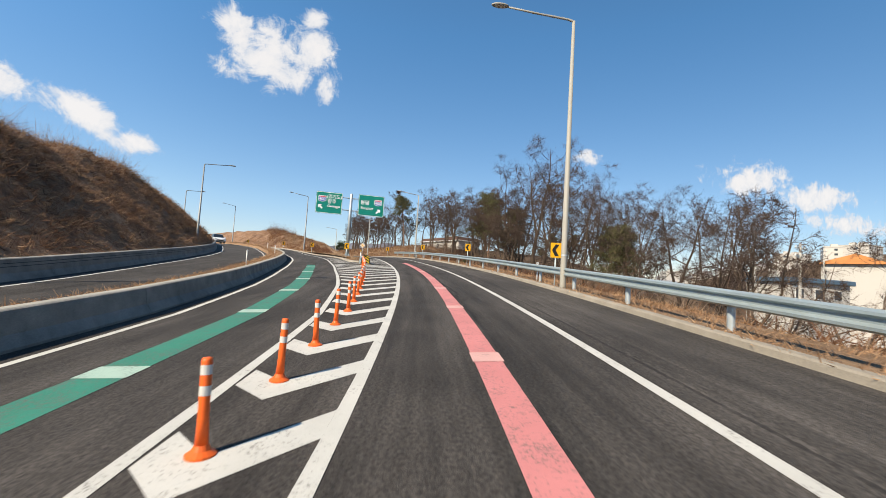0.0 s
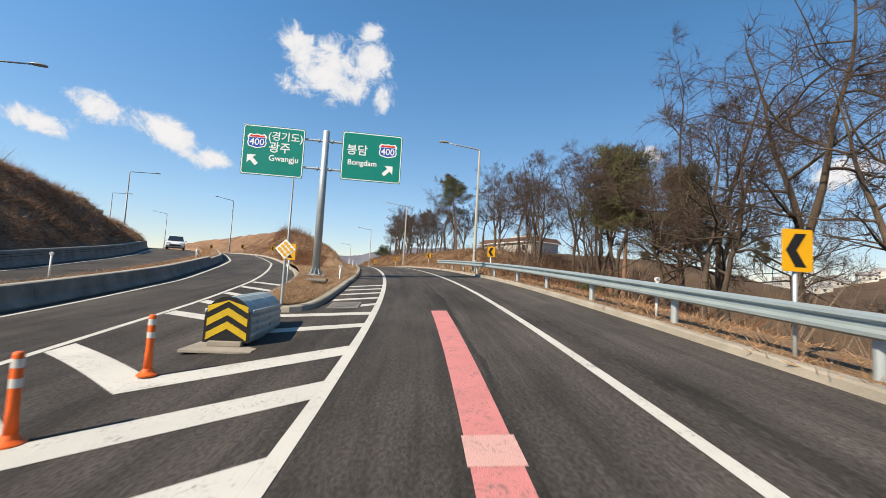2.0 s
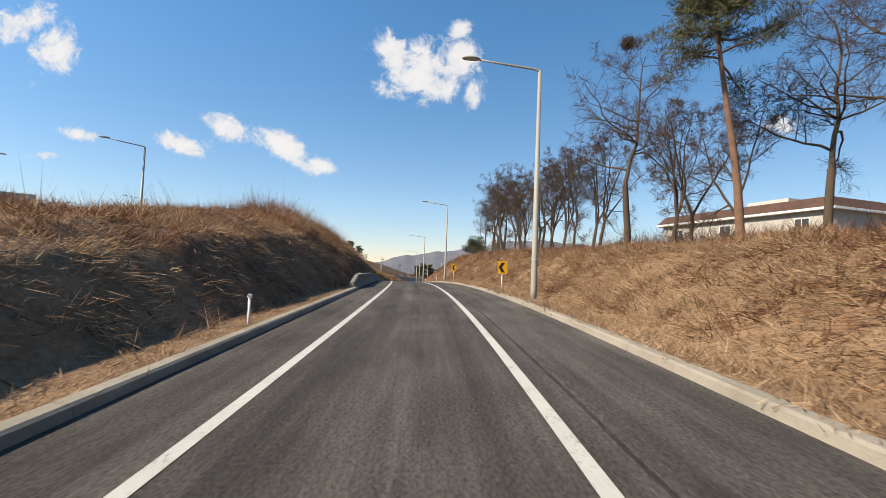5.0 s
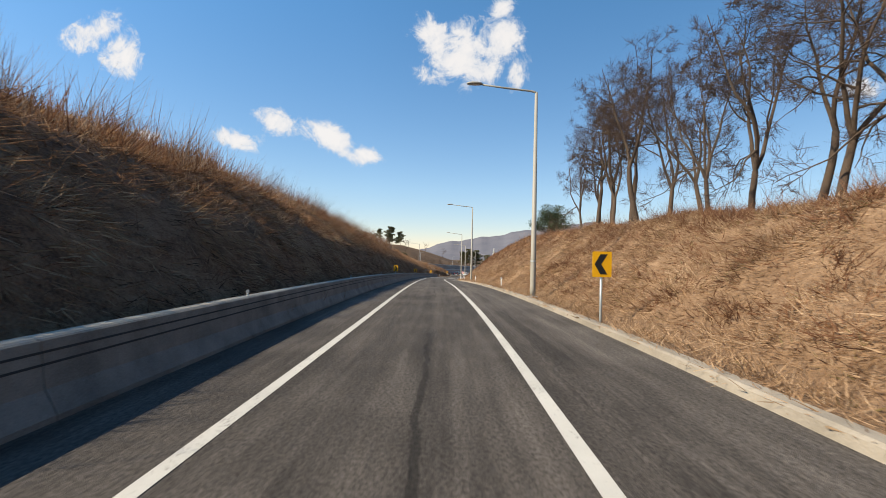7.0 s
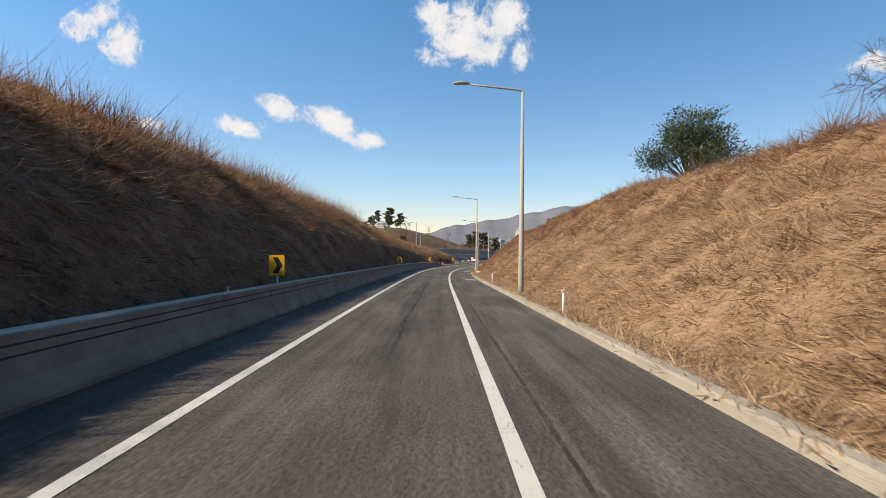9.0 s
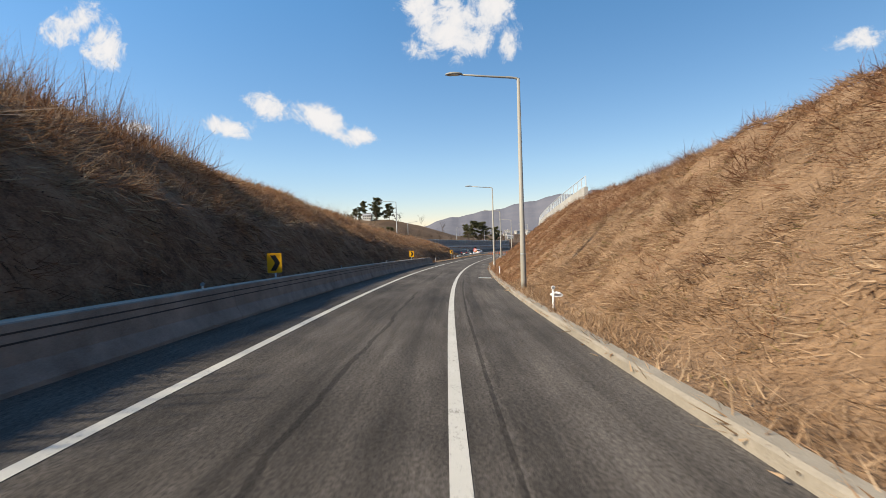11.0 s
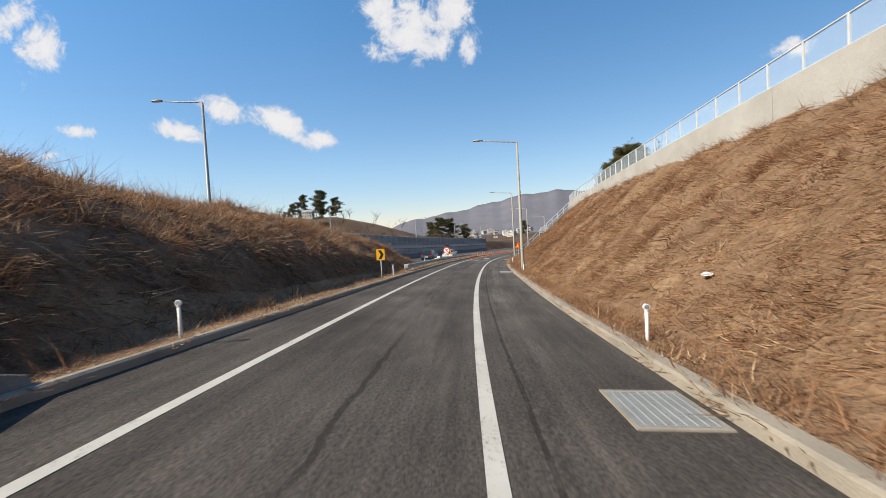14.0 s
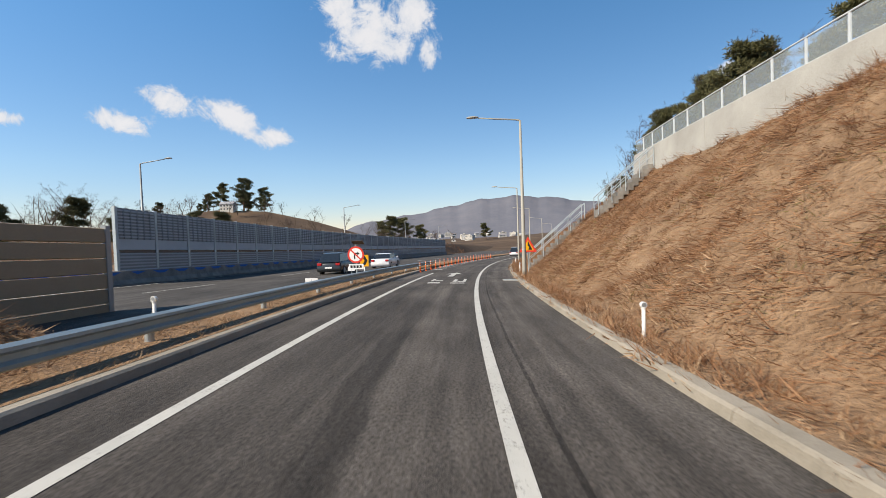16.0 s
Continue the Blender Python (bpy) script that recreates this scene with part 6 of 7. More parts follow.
for f_, dist in ((-0.12, 1900), (0.0, 1950), (0.25, 2080), (0.5, 2220), (0.72, 2350), (0.9, 2450), (1.0, 2520), (0.6, 2900)):
    wob = 40 * np.sin(az * 0.35 + f_ * 2)
    d = dist + wob * (0.2 + f_)
    hgt = np.clip(top, 0.05, None) * f_ * 2450 * math.pi / 180
    rows_.append(np.stack([-80 - d * np.sin(np.radians(az)), 200 + d * np.cos(np.radians(az)), hgt - 8], -1))
v = np.stack(rows_)
i = (np.arange(len(v) - 1)[:, None] * 260 + np.arange(259)[None]).ravel()
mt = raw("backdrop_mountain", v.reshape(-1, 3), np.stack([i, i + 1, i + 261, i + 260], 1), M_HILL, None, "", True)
tagged(mt, "wooded mountain ridge, haze painted in as blue-grey", "mountain", kind="structure")

# ---- vegetation ----


def ground_at(s, u):
    """Height of the ground over the edge line, wherever the plan has soil."""
    s, u = np.asarray(s, float), np.asarray(u, float)
    left = np.where(u < gl(s) - 11.3, ground_hill(s, u), ground_mid(s, u))
    return np.where(u > 0, ground_right(s, u), left)


class Wood:
    """Collects round limbs as arrays."""

    def __init__(self):
        self.v, self.f, self.n = [], [], 0

    def limb(self, pts, radii, sides):
        pts = np.asarray(pts)
        d = np.gradient(pts, axis=0)
        d /= np.linalg.norm(d, axis=1)[:, None] + 1e-9
        ref = np.array([0.31, 0.95, 0.05]) if abs(d[0, 2]) > 0.8 else np.array([0.0, 0.0, 1.0])
        a = np.cross(d, ref)
        a /= np.linalg.norm(a, axis=1)[:, None] + 1e-9
        b = np.cross(d, a)
        t = np.arange(sides) * 2 * np.pi / sides
        ring = pts[:, None] + np.asarray(radii)[:, None, None] * (a[:, None] * np.cos(t)[None, :, None] + b[:, None] * np.sin(t)[None, :, None])
        m = len(pts)
        i = (np.arange(m - 1)[:, None] * sides + np.arange(sides)[None])
        j = (np.arange(m - 1)[:, None] * sides + (np.arange(sides)[None] + 1) % sides)
        self.f.append(np.stack([i, j, j + sides, i + sides], -1).reshape(-1, 4) + self.n)
        self.v.append(ring.reshape(-1, 3))
        self.n += m * sides

    def put(self, name, material, parent, smooth=True):
        return raw(name, np.concatenate(self.v), np.concatenate(self.f), material, parent, "", smooth)


def bent(rng, start, way, length, n, wild, lift):
    """A crooked line of n + 1 points."""
    p, d, pts = np.array(start, float), np.array(way, float), [np.array(start, float)]
    for _ in range(n):
        d = d + rng.normal(0, wild, 3) + np.array([0, 0, lift])
        d /= np.linalg.norm(d)
        p = p + d * length / n
        pts.append(p.copy())
    return np.array(pts), d


def bare_tree(seed, height, forks=2, spread=0.75, twigs=1.0, tips=True):
    """A leafless broad-leaved tree: forked trunk, crooked limbs, branches and fine twigs."""
    rng = np.random.default_rng(seed)
    t = thing("bare_tree", "", "tree")
    wood, fine = Wood(), Wood()
    r0 = height * 0.0128
    fork = height * rng.uniform(0.2, 0.34)
    trunk, d = bent(rng, (0, 0, -0.8), (rng.normal(0, 0.06), rng.normal(0, 0.06), 1), fork + 0.8, 6, 0.05, 0.02)
    wood.limb(trunk, np.linspace(r0 * 1.25, r0 * 0.92, 7), 9)
    leaders = []
    a0 = rng.uniform(0, 6.28)
    for k_ in range(forks):
        a = a0 + k_ * 6.28 / forks + rng.normal(0, 0.3)
        way = np.array([math.cos(a) * spread * 0.5, math.sin(a) * spread * 0.5, 1.0])
        pts, _ = bent(rng, trunk[-1], way / np.linalg.norm(way), (height - fork) * rng.uniform(0.85, 1.0), 10, 0.12, 0.04)
        rad = np.linspace(r0 * 0.72, r0 * 0.1, 11)
        wood.limb(pts, rad, 7)
        leaders.append((pts, rad, height - fork))

    def sprout(parents, count, frac, wild, lift, sides, n, dest, from_, out):
        made = []
        for pts, rad, ln in parents:
            for _ in range(count):
                q = rng.uniform(from_, 0.98)
                x = q * (len(pts) - 1)
                j = min(int(x), len(pts) - 2)
                p = pts[j] + (pts[j + 1] - pts[j]) * (x - j)
                r = rad[j] + (rad[j + 1] - rad[j]) * (x - j)
                along = pts[j + 1] - pts[j]
                along /= np.linalg.norm(along)
                side_ = np.cross(along, rng.normal(0, 1, 3))
                side_ /= np.linalg.norm(side_) + 1e-9
                way = along * (1 - out) + side_ * out
                ll = ln * frac * rng.uniform(0.6, 1.15) * (1.15 - 0.6 * q)
                l2, _ = bent(rng, p, way / np.linalg.norm(way), ll, n, wild, lift)
                rr = np.linspace(max(r * 0.6, 0.011), max(r * 0.14, 0.006), n + 1)
                dest.limb(l2, rr, sides)
                made.append((l2, rr, ll))
        return made

    limbs = sprout(leaders, max(6, int(19 / forks)), 0.5, 0.24, 0.06, 6, 7, wood, 0.1, 0.72)
    boughs = sprout(limbs, 6 if tips else 4, 0.5, 0.22, 0.04, 4 if tips else 3, 4 if tips else 2, wood, 0.2, 0.62)
    sticks = sprout(boughs, int((9 if tips else 6) * twigs), 0.62, 0.24, 0.03, 3, 2 if tips else 1, fine, 0.15, 0.6)
    if tips:
        # outermost shoots as slivers along every stick
        p0 = np.array([s_[0][0] for s_ in sticks])
        p1 = np.array([s_[0][-1] for s_ in sticks])
        rep = int(6 * twigs)
        q = rng.uniform(0.1, 1.0, (len(sticks) * rep, 1))
        a, b = np.repeat(p0, rep, 0), np.repeat(p1, rep, 0)
        foot = a + (b - a) * q
        along = (b - a) / (np.linalg.norm(b - a, axis=1)[:, None] + 1e-9)
        way = along * 0.7 + rng.normal(0, 0.55, foot.shape) + np.array([0, 0, 0.12])
        way /= np.linalg.norm(way, axis=1)[:, None]
        flat = np.cross(way, rng.normal(0, 1, foot.shape))
        flat /= np.linalg.norm(flat, axis=1)[:, None]
        ln = height * rng.uniform(0.02, 0.05, (len(foot), 1))
        tri = np.stack([foot - flat * 0.005, foot + flat * 0.005, foot + way * ln], 1).reshape(-1, 3)
        raw("twig_layer", tri, np.arange(len(tri)).reshape(-1, 3), M_TWIG, t)
    wood.put("trunk", M_BARK, t)
    fine.put("crown", M_TWIG, t, False)
    return t


def needles(rng, centres, radius, count, size, slim=0.14):
    """Tufts of needle blades round the given centres."""
    c = np.repeat(np.asarray(centres), count, 0)
    way = rng.normal(0, 1, c.shape)
    way /= np.linalg.norm(way, axis=1)[:, None]
    p = c + way * radius * rng.uniform(0.2, 1, (len(c), 1)) * np.array([1, 1, 0.55])
    d = way + rng.normal(0, 0.5, c.shape) + np.array([0, 0, 0.35])
    d /= np.linalg.norm(d, axis=1)[:, None]
    sd = np.cross(d, rng.normal(0, 1, c.shape))
    sd /= np.linalg.norm(sd, axis=1)[:, None]
    ln = size * rng.uniform(0.6, 1.3, (len(c), 1))
    v = np.stack([p - sd * ln * slim, p + sd * ln * slim, p + d * ln], 1).reshape(-1, 3)
    return v, np.arange(len(v)).reshape(-1, 3)


def red_pine(seed, height, bare=0.55, width=0.2, tuft=55, slim=0.14, clump=0.042):
    """A pine: straight reddish trunk, crooked limbs in the upper part, flat needle clumps."""
    rng = np.random.default_rng(seed)
    t = thing("pine_tree", "", "tree")
    wood = Wood()
    trunk, _ = bent(rng, (0, 0, -0.8), (0.02, 0.02, 1), height + 0.8, 12, 0.025, 0.02)
    wood.limb(trunk, np.linspace(height * 0.016, height * 0.003, 13), 9)
    centres = []
    for k_ in range(26):
        q = bare + (1 - bare) * (k_ / 25) ** 0.9
        x = q * 12
        j = min(int(x), 11)
        p = trunk[j] + (trunk[j + 1] - trunk[j]) * (x - j)
        a = k_ * 2.4 + rng.normal(0, 0.3)
        ln = height * width * (1.1 - 0.75 * (q - bare) / (1 - bare)) * rng.uniform(0.6, 1.2)
        pts, _ = bent(rng, p, (math.cos(a), math.sin(a), 0.15), ln, 5, 0.2, 0.03)
        wood.limb(pts, np.linspace(height * 0.0045, 0.012, 6), 5)
        for w in (0.5, 0.72, 0.88, 1.0):
            base = pts[min(int(w * 5), 5)]
            for _ in range(2):
                centres.append(base + rng.normal(0, height * 0.02, 3) * np.array([1, 1, 0.4]))
    for k_ in range(6):
        p = trunk[int(4 + k_ % 4)]
        a = rng.uniform(0, 6.28)
        pts, _ = bent(rng, p, (math.cos(a), math.sin(a), 0.1), height * 0.07, 4, 0.25, -0.02)
        wood.limb(pts, np.linspace(0.02, 0.006, 5), 4)
    wood.put("trunk", M_PINEBARK, t)
    v, f = needles(rng, centres, height * clump, tuft, 0.3, slim)
    raw("crown", v, f, M_NEEDLE, t)
    return t


def bushy(seed, size, m, label):
    """A dense evergreen bush: many leaf blades on an uneven dome."""
    rng = np.random.default_rng(seed)
    t = thing("evergreen_bush", label, "bush", m=m)
    wood = Wood()
    centres = []
    for k_ in range(60):
        a, e = rng.uniform(0, 6.28), rng.uniform(0.05, 1.0)
        r = size * rng.uniform(0.5, 1.0)
        tip = np.array([math.cos(a) * math.sqrt(1 - e * e * 0.9) * r * 0.62, math.sin(a) * math.sqrt(1 - e * e * 0.9) * r * 0.62, 0.25 * size + e * r * 0.75])
        pts, _ = bent(rng, (0, 0, -0.3), tip / np.linalg.norm(tip), np.linalg.norm(tip), 4, 0.08, 0)
        wood.limb(pts, np.linspace(0.04, 0.01, 5), 4)
        centres.append(pts[-1])
        centres.append(pts[-2])
    wood.put("trunk", M_BARK, t)
    v, f = needles(rng, centres, size * 0.2, 120, 0.2)
    raw("crown", v, f, M_SHRUB, t)
    return t


OAKS = [bare_tree(21, 15.5, 2, 0.8), bare_tree(22, 14.5, 3, 1.0), bare_tree(23, 15.5, 1, 0.5), bare_tree(24, 11.0, 3, 0.9), bare_tree(25, 9.5, 4, 0.6)]
FAR = [bare_tree(26, 12.0, 3, 0.8, 1.0, False), bare_tree(27, 10.0, 4, 0.7, 1.0, False)]
WORDS = ["tall bare oak with a forked trunk and crooked limbs", "spreading bare tree with three main limbs", "slender straight bare tree with fine twigs",
         "smaller bare tree with several crooked stems", "bushy leafless young tree with many stems"]
for t, w in zip(OAKS, WORDS):
    tagged(t, w, "tree", "bare trees on the slope")
for t in FAR:
    tagged(t, "distant leafless tree with a rounded crown", "tree", "far bare trees")
random.seed(3)
SPOTS = [(56.0, 12.6, 0, 0.85), (63.0, 11.0, 1, 0.75), (45.2, 11.0, 2, 0.85), (128.0, 13.6, 3, 0.85), (126.0, 12.6, 4, 0.9)]
for t, (s_, u_, _, k_) in zip(OAKS, SPOTS):
    t.matrix_basis = at(s_, u_, float(ground_at(s_, u_)), random.uniform(0, 360), k_ * 1.0)
NESTED = at(101.0, 12.7, float(ground_at(101.0, 12.7)), 100, 1.2)
copy_thing(OAKS[2], NESTED)
# station, offset, model, size
MORE = [(32.1, 13.2, 1, 1.1), (34.4, 12.8, 3, 1.25), (37.1, 13.4, 3, 1.3), (39.3, 13.8, 0, 1.1), (42.6, 14.6, 0, 1.42), (44.9, 12.4, 2, 1.0), (47.9, 15.0, 1, 1.46), (50.5, 13.2, 2, 1.0), (54.2, 12.0, 0, 0.95), (57.3, 12.2, 1, 1.0), (60.2, 14.6, 0, 0.98), (63.6, 14.8, 1, 0.92),
        (66.5, 11.5, 4, 0.9), (68.5, 14.0, 3, 0.9), (72.0, 15.0, 0, 0.86), (75.4, 16.8, 1, 0.9), (77.5, 12.8, 4, 0.85), (80.2, 17.0, 2, 0.86), (84.0, 15.4, 1, 1.0), (87.2, 16.2, 0, 1.04), (89.6, 15.2, 2, 0.86), (91.4, 13.0, 4, 0.8), (95.5, 12.5, 4, 0.9), (97.8, 15.0, 3, 0.85),
        (104.5, 12.0, 4, 0.95), (107, 13.5, 3, 0.9), (110, 11.8, 4, 1.0), (112, 13.4, 1, 0.75), (114.5, 12.0, 3, 0.95), (116.5, 13.2, 4, 1.05), (118.5, 12.2, 3, 0.95), (120.4, 13.2, 0, 0.75), (122, 12.0, 4, 1.05),
        (20, 13, 3, 0.9), (22, 16, 1, 0.85), (26, 15.5, 0, 0.85), (17, 12.2, 4, 0.9), (14, 13.5, 3, 0.75), (24.5, 12.6, 2, 0.7), (29, 15, 1, 0.95), (25, 19, 1, 0.9), (48, 20, 2, 1.0), (18, 15, 3, 0.75), (12, 18, 1, 0.65), (23.5, 14, 3, 0.85),
        (36, 15.5, 0, 0.95), (30.5, 14.6, 2, 0.9), (53, 16.5, 2, 0.95), (131.5, 13.4, 1, 0.9), (134, 12.8, 0, 0.92), (136.5, 13.2, 2, 0.95), (138.2, 12.6, 1, 0.92), (140.2, 13.4, 0, 0.95), (142.2, 12.8, 2, 0.88), (144.2, 14.0, 1, 0.9), (145.6, 12.6, 4, 0.9)]
for s_, u_, j, k_ in MORE:
    copy_thing(OAKS[j], at(s_, u_, float(ground_at(s_, u_)), random.uniform(0, 360), k_ * random.uniform(0.95, 1.07) * 1.06))
for s_, u_, k_ in ((295, 19, 0.75), (301, 21, 0.7), (307, 19, 0.7), (290, 22, 0.7), (298, 24, 0.8), (314, 22, 0.7), (322, 20, 0.7), (330, 23, 0.65), (340, 21, 0.65), (352, 22, 0.6), (366, 20, 0.6), (380, 20, 0.6), (310, 17, 0.6), (318, 17, 0.55), (335, 17, 0.5),
                   (292, 18, 0.5), (288, 17.5, 0.4), (296, 19, 0.55), (345, -62, 0.8), (352, -58, 0.7), (306, -62, 0.8), (312, -66, 0.85), (300, -70, 0.9), (318, -72, 0.8), (325, -66, 0.8), (294, -75, 0.9), (288, -68, 0.9), (282, -76, 0.9), (276, -70, 0.9), (332, -70, 0.9)):
    h_ = float(ground_at(s_, u_)) if -60 < u_ < 45 else 3.0
    copy_thing(FAR[int(s_) % 2], at(s_, u_, h_, random.uniform(0, 360), k_ * random.uniform(0.9, 1.1)))
for k_ in range(28):
    a, r = radians(random.uniform(22, 62)), random.uniform(150, 330)
    x, y = -20 - r * math.sin(a), 60 + r * math.cos(a)
    copy_thing(random.choice(FAR), pose(x, y, float(far_z(np.float64(x), np.float64(y))) + 1.0, 0, 0, random.uniform(0, 360)) @ Matrix.Diagonal((0.85, 0.85, 0.85, 1)))
for k_ in range(26):
    x, y = random.gauss(42, 12), random.gauss(130, 8)
    copy_thing(random.choice(FAR), pose(x, y, float(far_z(np.float64(x), np.float64(y))) - 0.5, 0, 0, random.uniform(0, 360)) @ Matrix.Diagonal((0.5, 0.5, 0.42, 1)))
for k_ in range(20):
    x, y = random.gauss(-228, 30), random.gauss(405, 22)
    copy_thing(random.choice(FAR), pose(x, y, float(far_z(np.float64(x), np.float64(y))) - 0.5, 0, 0, random.uniform(0, 360)) @ Matrix.Diagonal((0.75, 0.75, 0.7, 1)))
for k_ in range(24):
    s_, u_ = random.uniform(300, 430), -random.uniform(36, 66)
    copy_thing(random.choice(FAR), at(s_, u_, float(ground_at(s_, u_)) - 0.3, random.uniform(0, 360), random.uniform(0.35, 0.6)))
for k_ in range(20):
    s_, u_ = random.uniform(285, 350), -random.uniform(64, 92)
    copy_thing(random.choice(FAR), at(s_, u_, 2.5, random.uniform(0, 360), random.uniform(0.75, 1.0)))
HILLPINES = [(random.gauss(-236, 16), random.gauss(408, 10), random.uniform(0.5, 0.95)) for _ in range(11)]
FAR[0].matrix_basis = at(304, 23.5, float(ground_at(304, 23.5)), 20, 0.7)
FAR[1].matrix_basis = at(326, 24, float(ground_at(326, 24)), 20, 0.7)

PINES = [red_pine(31, 11.4, 0.66, 0.25, 80, 0.05), red_pine(32, 13.0, 0.6, 0.18, 70, 0.09), red_pine(33, 9.0, 0.3, 0.42, 90, 0.16, 0.08)]
for t, w in zip(PINES, ("tall red pine with a bare reddish trunk", "tall pine with a sparse dark crown on a bare trunk", "round-topped dark green pine")):
    tagged(t, w, "tree", "pines among the bare trees")
for t, (s_, u_) in zip(PINES, ((88.3, 10.6), (53.0, 12.6), (455, -150))):
    t.matrix_basis = at(s_, u_, float(ground_at(s_, u_)) if u_ > -60 else 12, 40)
for s_, u_, j, k_ in ((27.1, 13.4, 1, 0.62), (29.9, 14.0, 1, 0.66), (55.6, 13.6, 1, 1.12), (50.6, 14.4, 1, 0.95), (276.5, 16.5, 2, 0.5), (283, 19, 2, 0.6), (288.5, 17.5, 2, 0.78), (291, 19.5, 2, 0.8), (293.5, 17.2, 2, 0.66), (296.5, 19, 2, 0.75), (300.5, 18, 2, 0.62), (304, 18.6, 2, 0.7), (309, 17.4, 2, 0.6), (299, 24, 2, 0.6), (310, 24, 2, 0.7), (318, 25, 2, 0.7), (345, 22, 1, 0.5), (362, 21, 2, 0.6), (336, 25, 2, 0.6), (374, 19, 1, 0.5),
                      (330, -64, 2, 0.85), (338, -66, 2, 0.9), (316, -64, 2, 0.6), (300, -64, 2, 0.8), (304, -66, 2, 0.7), (309, -63, 2, 0.85), (296, -68, 2, 0.75), (322, -63, 2, 0.7), (288, -66, 2, 0.8)):
    h_ = float(ground_at(s_, u_)) if -60 < u_ < 45 else 3.0
    copy_thing(PINES[j], at(s_, u_, h_, random.uniform(0, 360), k_))
for x, y, k_ in ((-222, 405, 1.5), (-230, 400, 1.3), (-214, 409, 1.2), (-178, 468, 1.7), (-172, 476, 1.8), (-184, 474, 1.5), (-166, 486, 1.5), (-150, 620, 1.6), (30, 122, 0.6), (38, 121, 0.7), (47, 122, 0.65), (54, 126, 0.6), (34, 128, 0.6), (25, 128, 0.55), *HILLPINES):
    copy_thing(PINES[2], pose(x, y, float(far_z(np.float64(x), np.float64(y))) - 0.5, 0, 0, random.uniform(0, 360)) @ Matrix.Diagonal((k_, k_, k_, 1)))
bushy(41, 4.3, at(162.5, 14.0, float(ground_at(162.5, 14.0)) + 0.3), "round dark green evergreen bush on the crest")
bushy(42, 1.6, at(47.5, 7.0, float(ground_at(47.5, 7.0))), "small green bush below the guard rail")

# bird nest in the fork of a tree
rng = np.random.default_rng(8)
nest = Wood()
for _ in range(260):
    c = rng.normal(0, 0.17, 3) * np.array([1, 1, 0.75])
    d = np.cross(c, rng.normal(0, 1, 3))
    d = d / (np.linalg.norm(d) + 1e-9) * 0.28
    nest.limb([c - d, c, c + d], [0.008, 0.01, 0.006], 3)
nest_ob = nest.put("bird_nest", M_TWIG, None, False)
tagged(nest_ob, "round bird nest of dark twigs in a tree top", "nest")
wood_tips = [v.co.copy() for v in OAKS[2].children[0].data.vertices]
tallest = max(c.z for c in wood_tips)
nest_spot = min((c for c in wood_tips if 0.80 * tallest < c.z < 0.86 * tallest), key=lambda c: c.x * c.x + c.y * c.y)
nest_ob.matrix_basis = Matrix.Translation(NESTED @ nest_spot) @ Matrix.Diagonal((1.35, 1.35, 1.25, 1))


def blades(name, label, s_rng, u_fun, density, length, width, material, lean=0.9, seed=0, weight=None, per=7, comb=0.0, clump=0.1):
    """Dry growth: tufts of narrow blades over a stretch of the plan, one stuff object. comb: how flat they lie downhill."""
    rng = np.random.default_rng(seed)
    s0, s1 = s_rng
    probe = np.linspace(s0, s1, 200)
    lo, hi = u_fun(probe)
    n = int(float(np.mean(np.abs(hi - lo)) * (s1 - s0)) * density)
    s = rng.uniform(s0, s1, n)
    a, b = u_fun(s)
    u = a + (b - a) * rng.uniform(0, 1, n)
    if weight is not None:
        keep = rng.uniform(0, 1, n) < weight(s, u)
        s, u = s[keep], u[keep]
    m = len(s)
    way = np.stack([rng.normal(0, lean, m), rng.normal(0, lean, m), np.abs(rng.normal(0.75, 0.3, m))], -1)
    size = length * rng.uniform(0.5, 1.3, (m, 1))
    s, u, way, size = np.repeat(s, per), np.repeat(u, per), np.repeat(way, per, 0), np.repeat(size, per, 0)
    s, u = s + rng.normal(0, clump, len(s)), u + rng.normal(0, clump, len(u))
    h = ground_at(s, u)
    base = W3(s, u, h - 0.03)
    e = 0.15
    du = np.clip((ground_at(s, u + e) - h) / e, -1.5, 1.5)
    t = turn(s)
    down = np.stack([-np.cos(t) * np.sign(du), -np.sin(t) * np.sign(du), -np.abs(du)], -1) * np.clip(np.abs(du), 0, 1)[:, None]
    d = way + rng.normal(0, 0.35 * lean + 0.08, way.shape) + down * (0.5 + 1.3 * comb)
    d[:, 2] += -comb * 0.35
    d /= np.linalg.norm(d, axis=1)[:, None]
    sd = np.cross(d, rng.normal(0, 1, d.shape))
    sd /= np.linalg.norm(sd, axis=1)[:, None]
    ln = size * rng.uniform(0.6, 1.25, (len(s), 1))
    w = width * rng.uniform(0.6, 1.4, (len(s), 1))
    v = np.stack([base - sd * w, base + sd * w, base + d * ln], 1).reshape(-1, 3)
    ob = raw(name, v, np.arange(len(v)).reshape(-1, 3), material)
    return tagged(ob, label, "grass", kind="stuff")


def patchy(size, seed, low=0.15):
    return lambda s, u: np.clip(0.5 + 0.75 * bumps(s, u, size, seed) + 0.35 * bumps(s, u, size * 0.35, seed + 3), low, 1)


def right_band(a, b):
    return lambda s: (k_right(s) + a, k_right(s) + b)


blades("dry_grass", "matted straw-coloured dry grass on the cut slope", (56, 192), right_band(0.3, 6.5), 50, 0.36, 0.0085, M_PALESTRAW, 0.9, 1, patchy(1.6, 1, 0.4), 12, 0.4, 0.15)
blades("dry_grass", "matted straw-coloured dry grass near the crest", (56, 192), right_band(6.5, 12), 22, 0.45, 0.011, M_STRAW, 0.9, 31, patchy(2, 1, 0.3), 11, 0.35, 0.13)
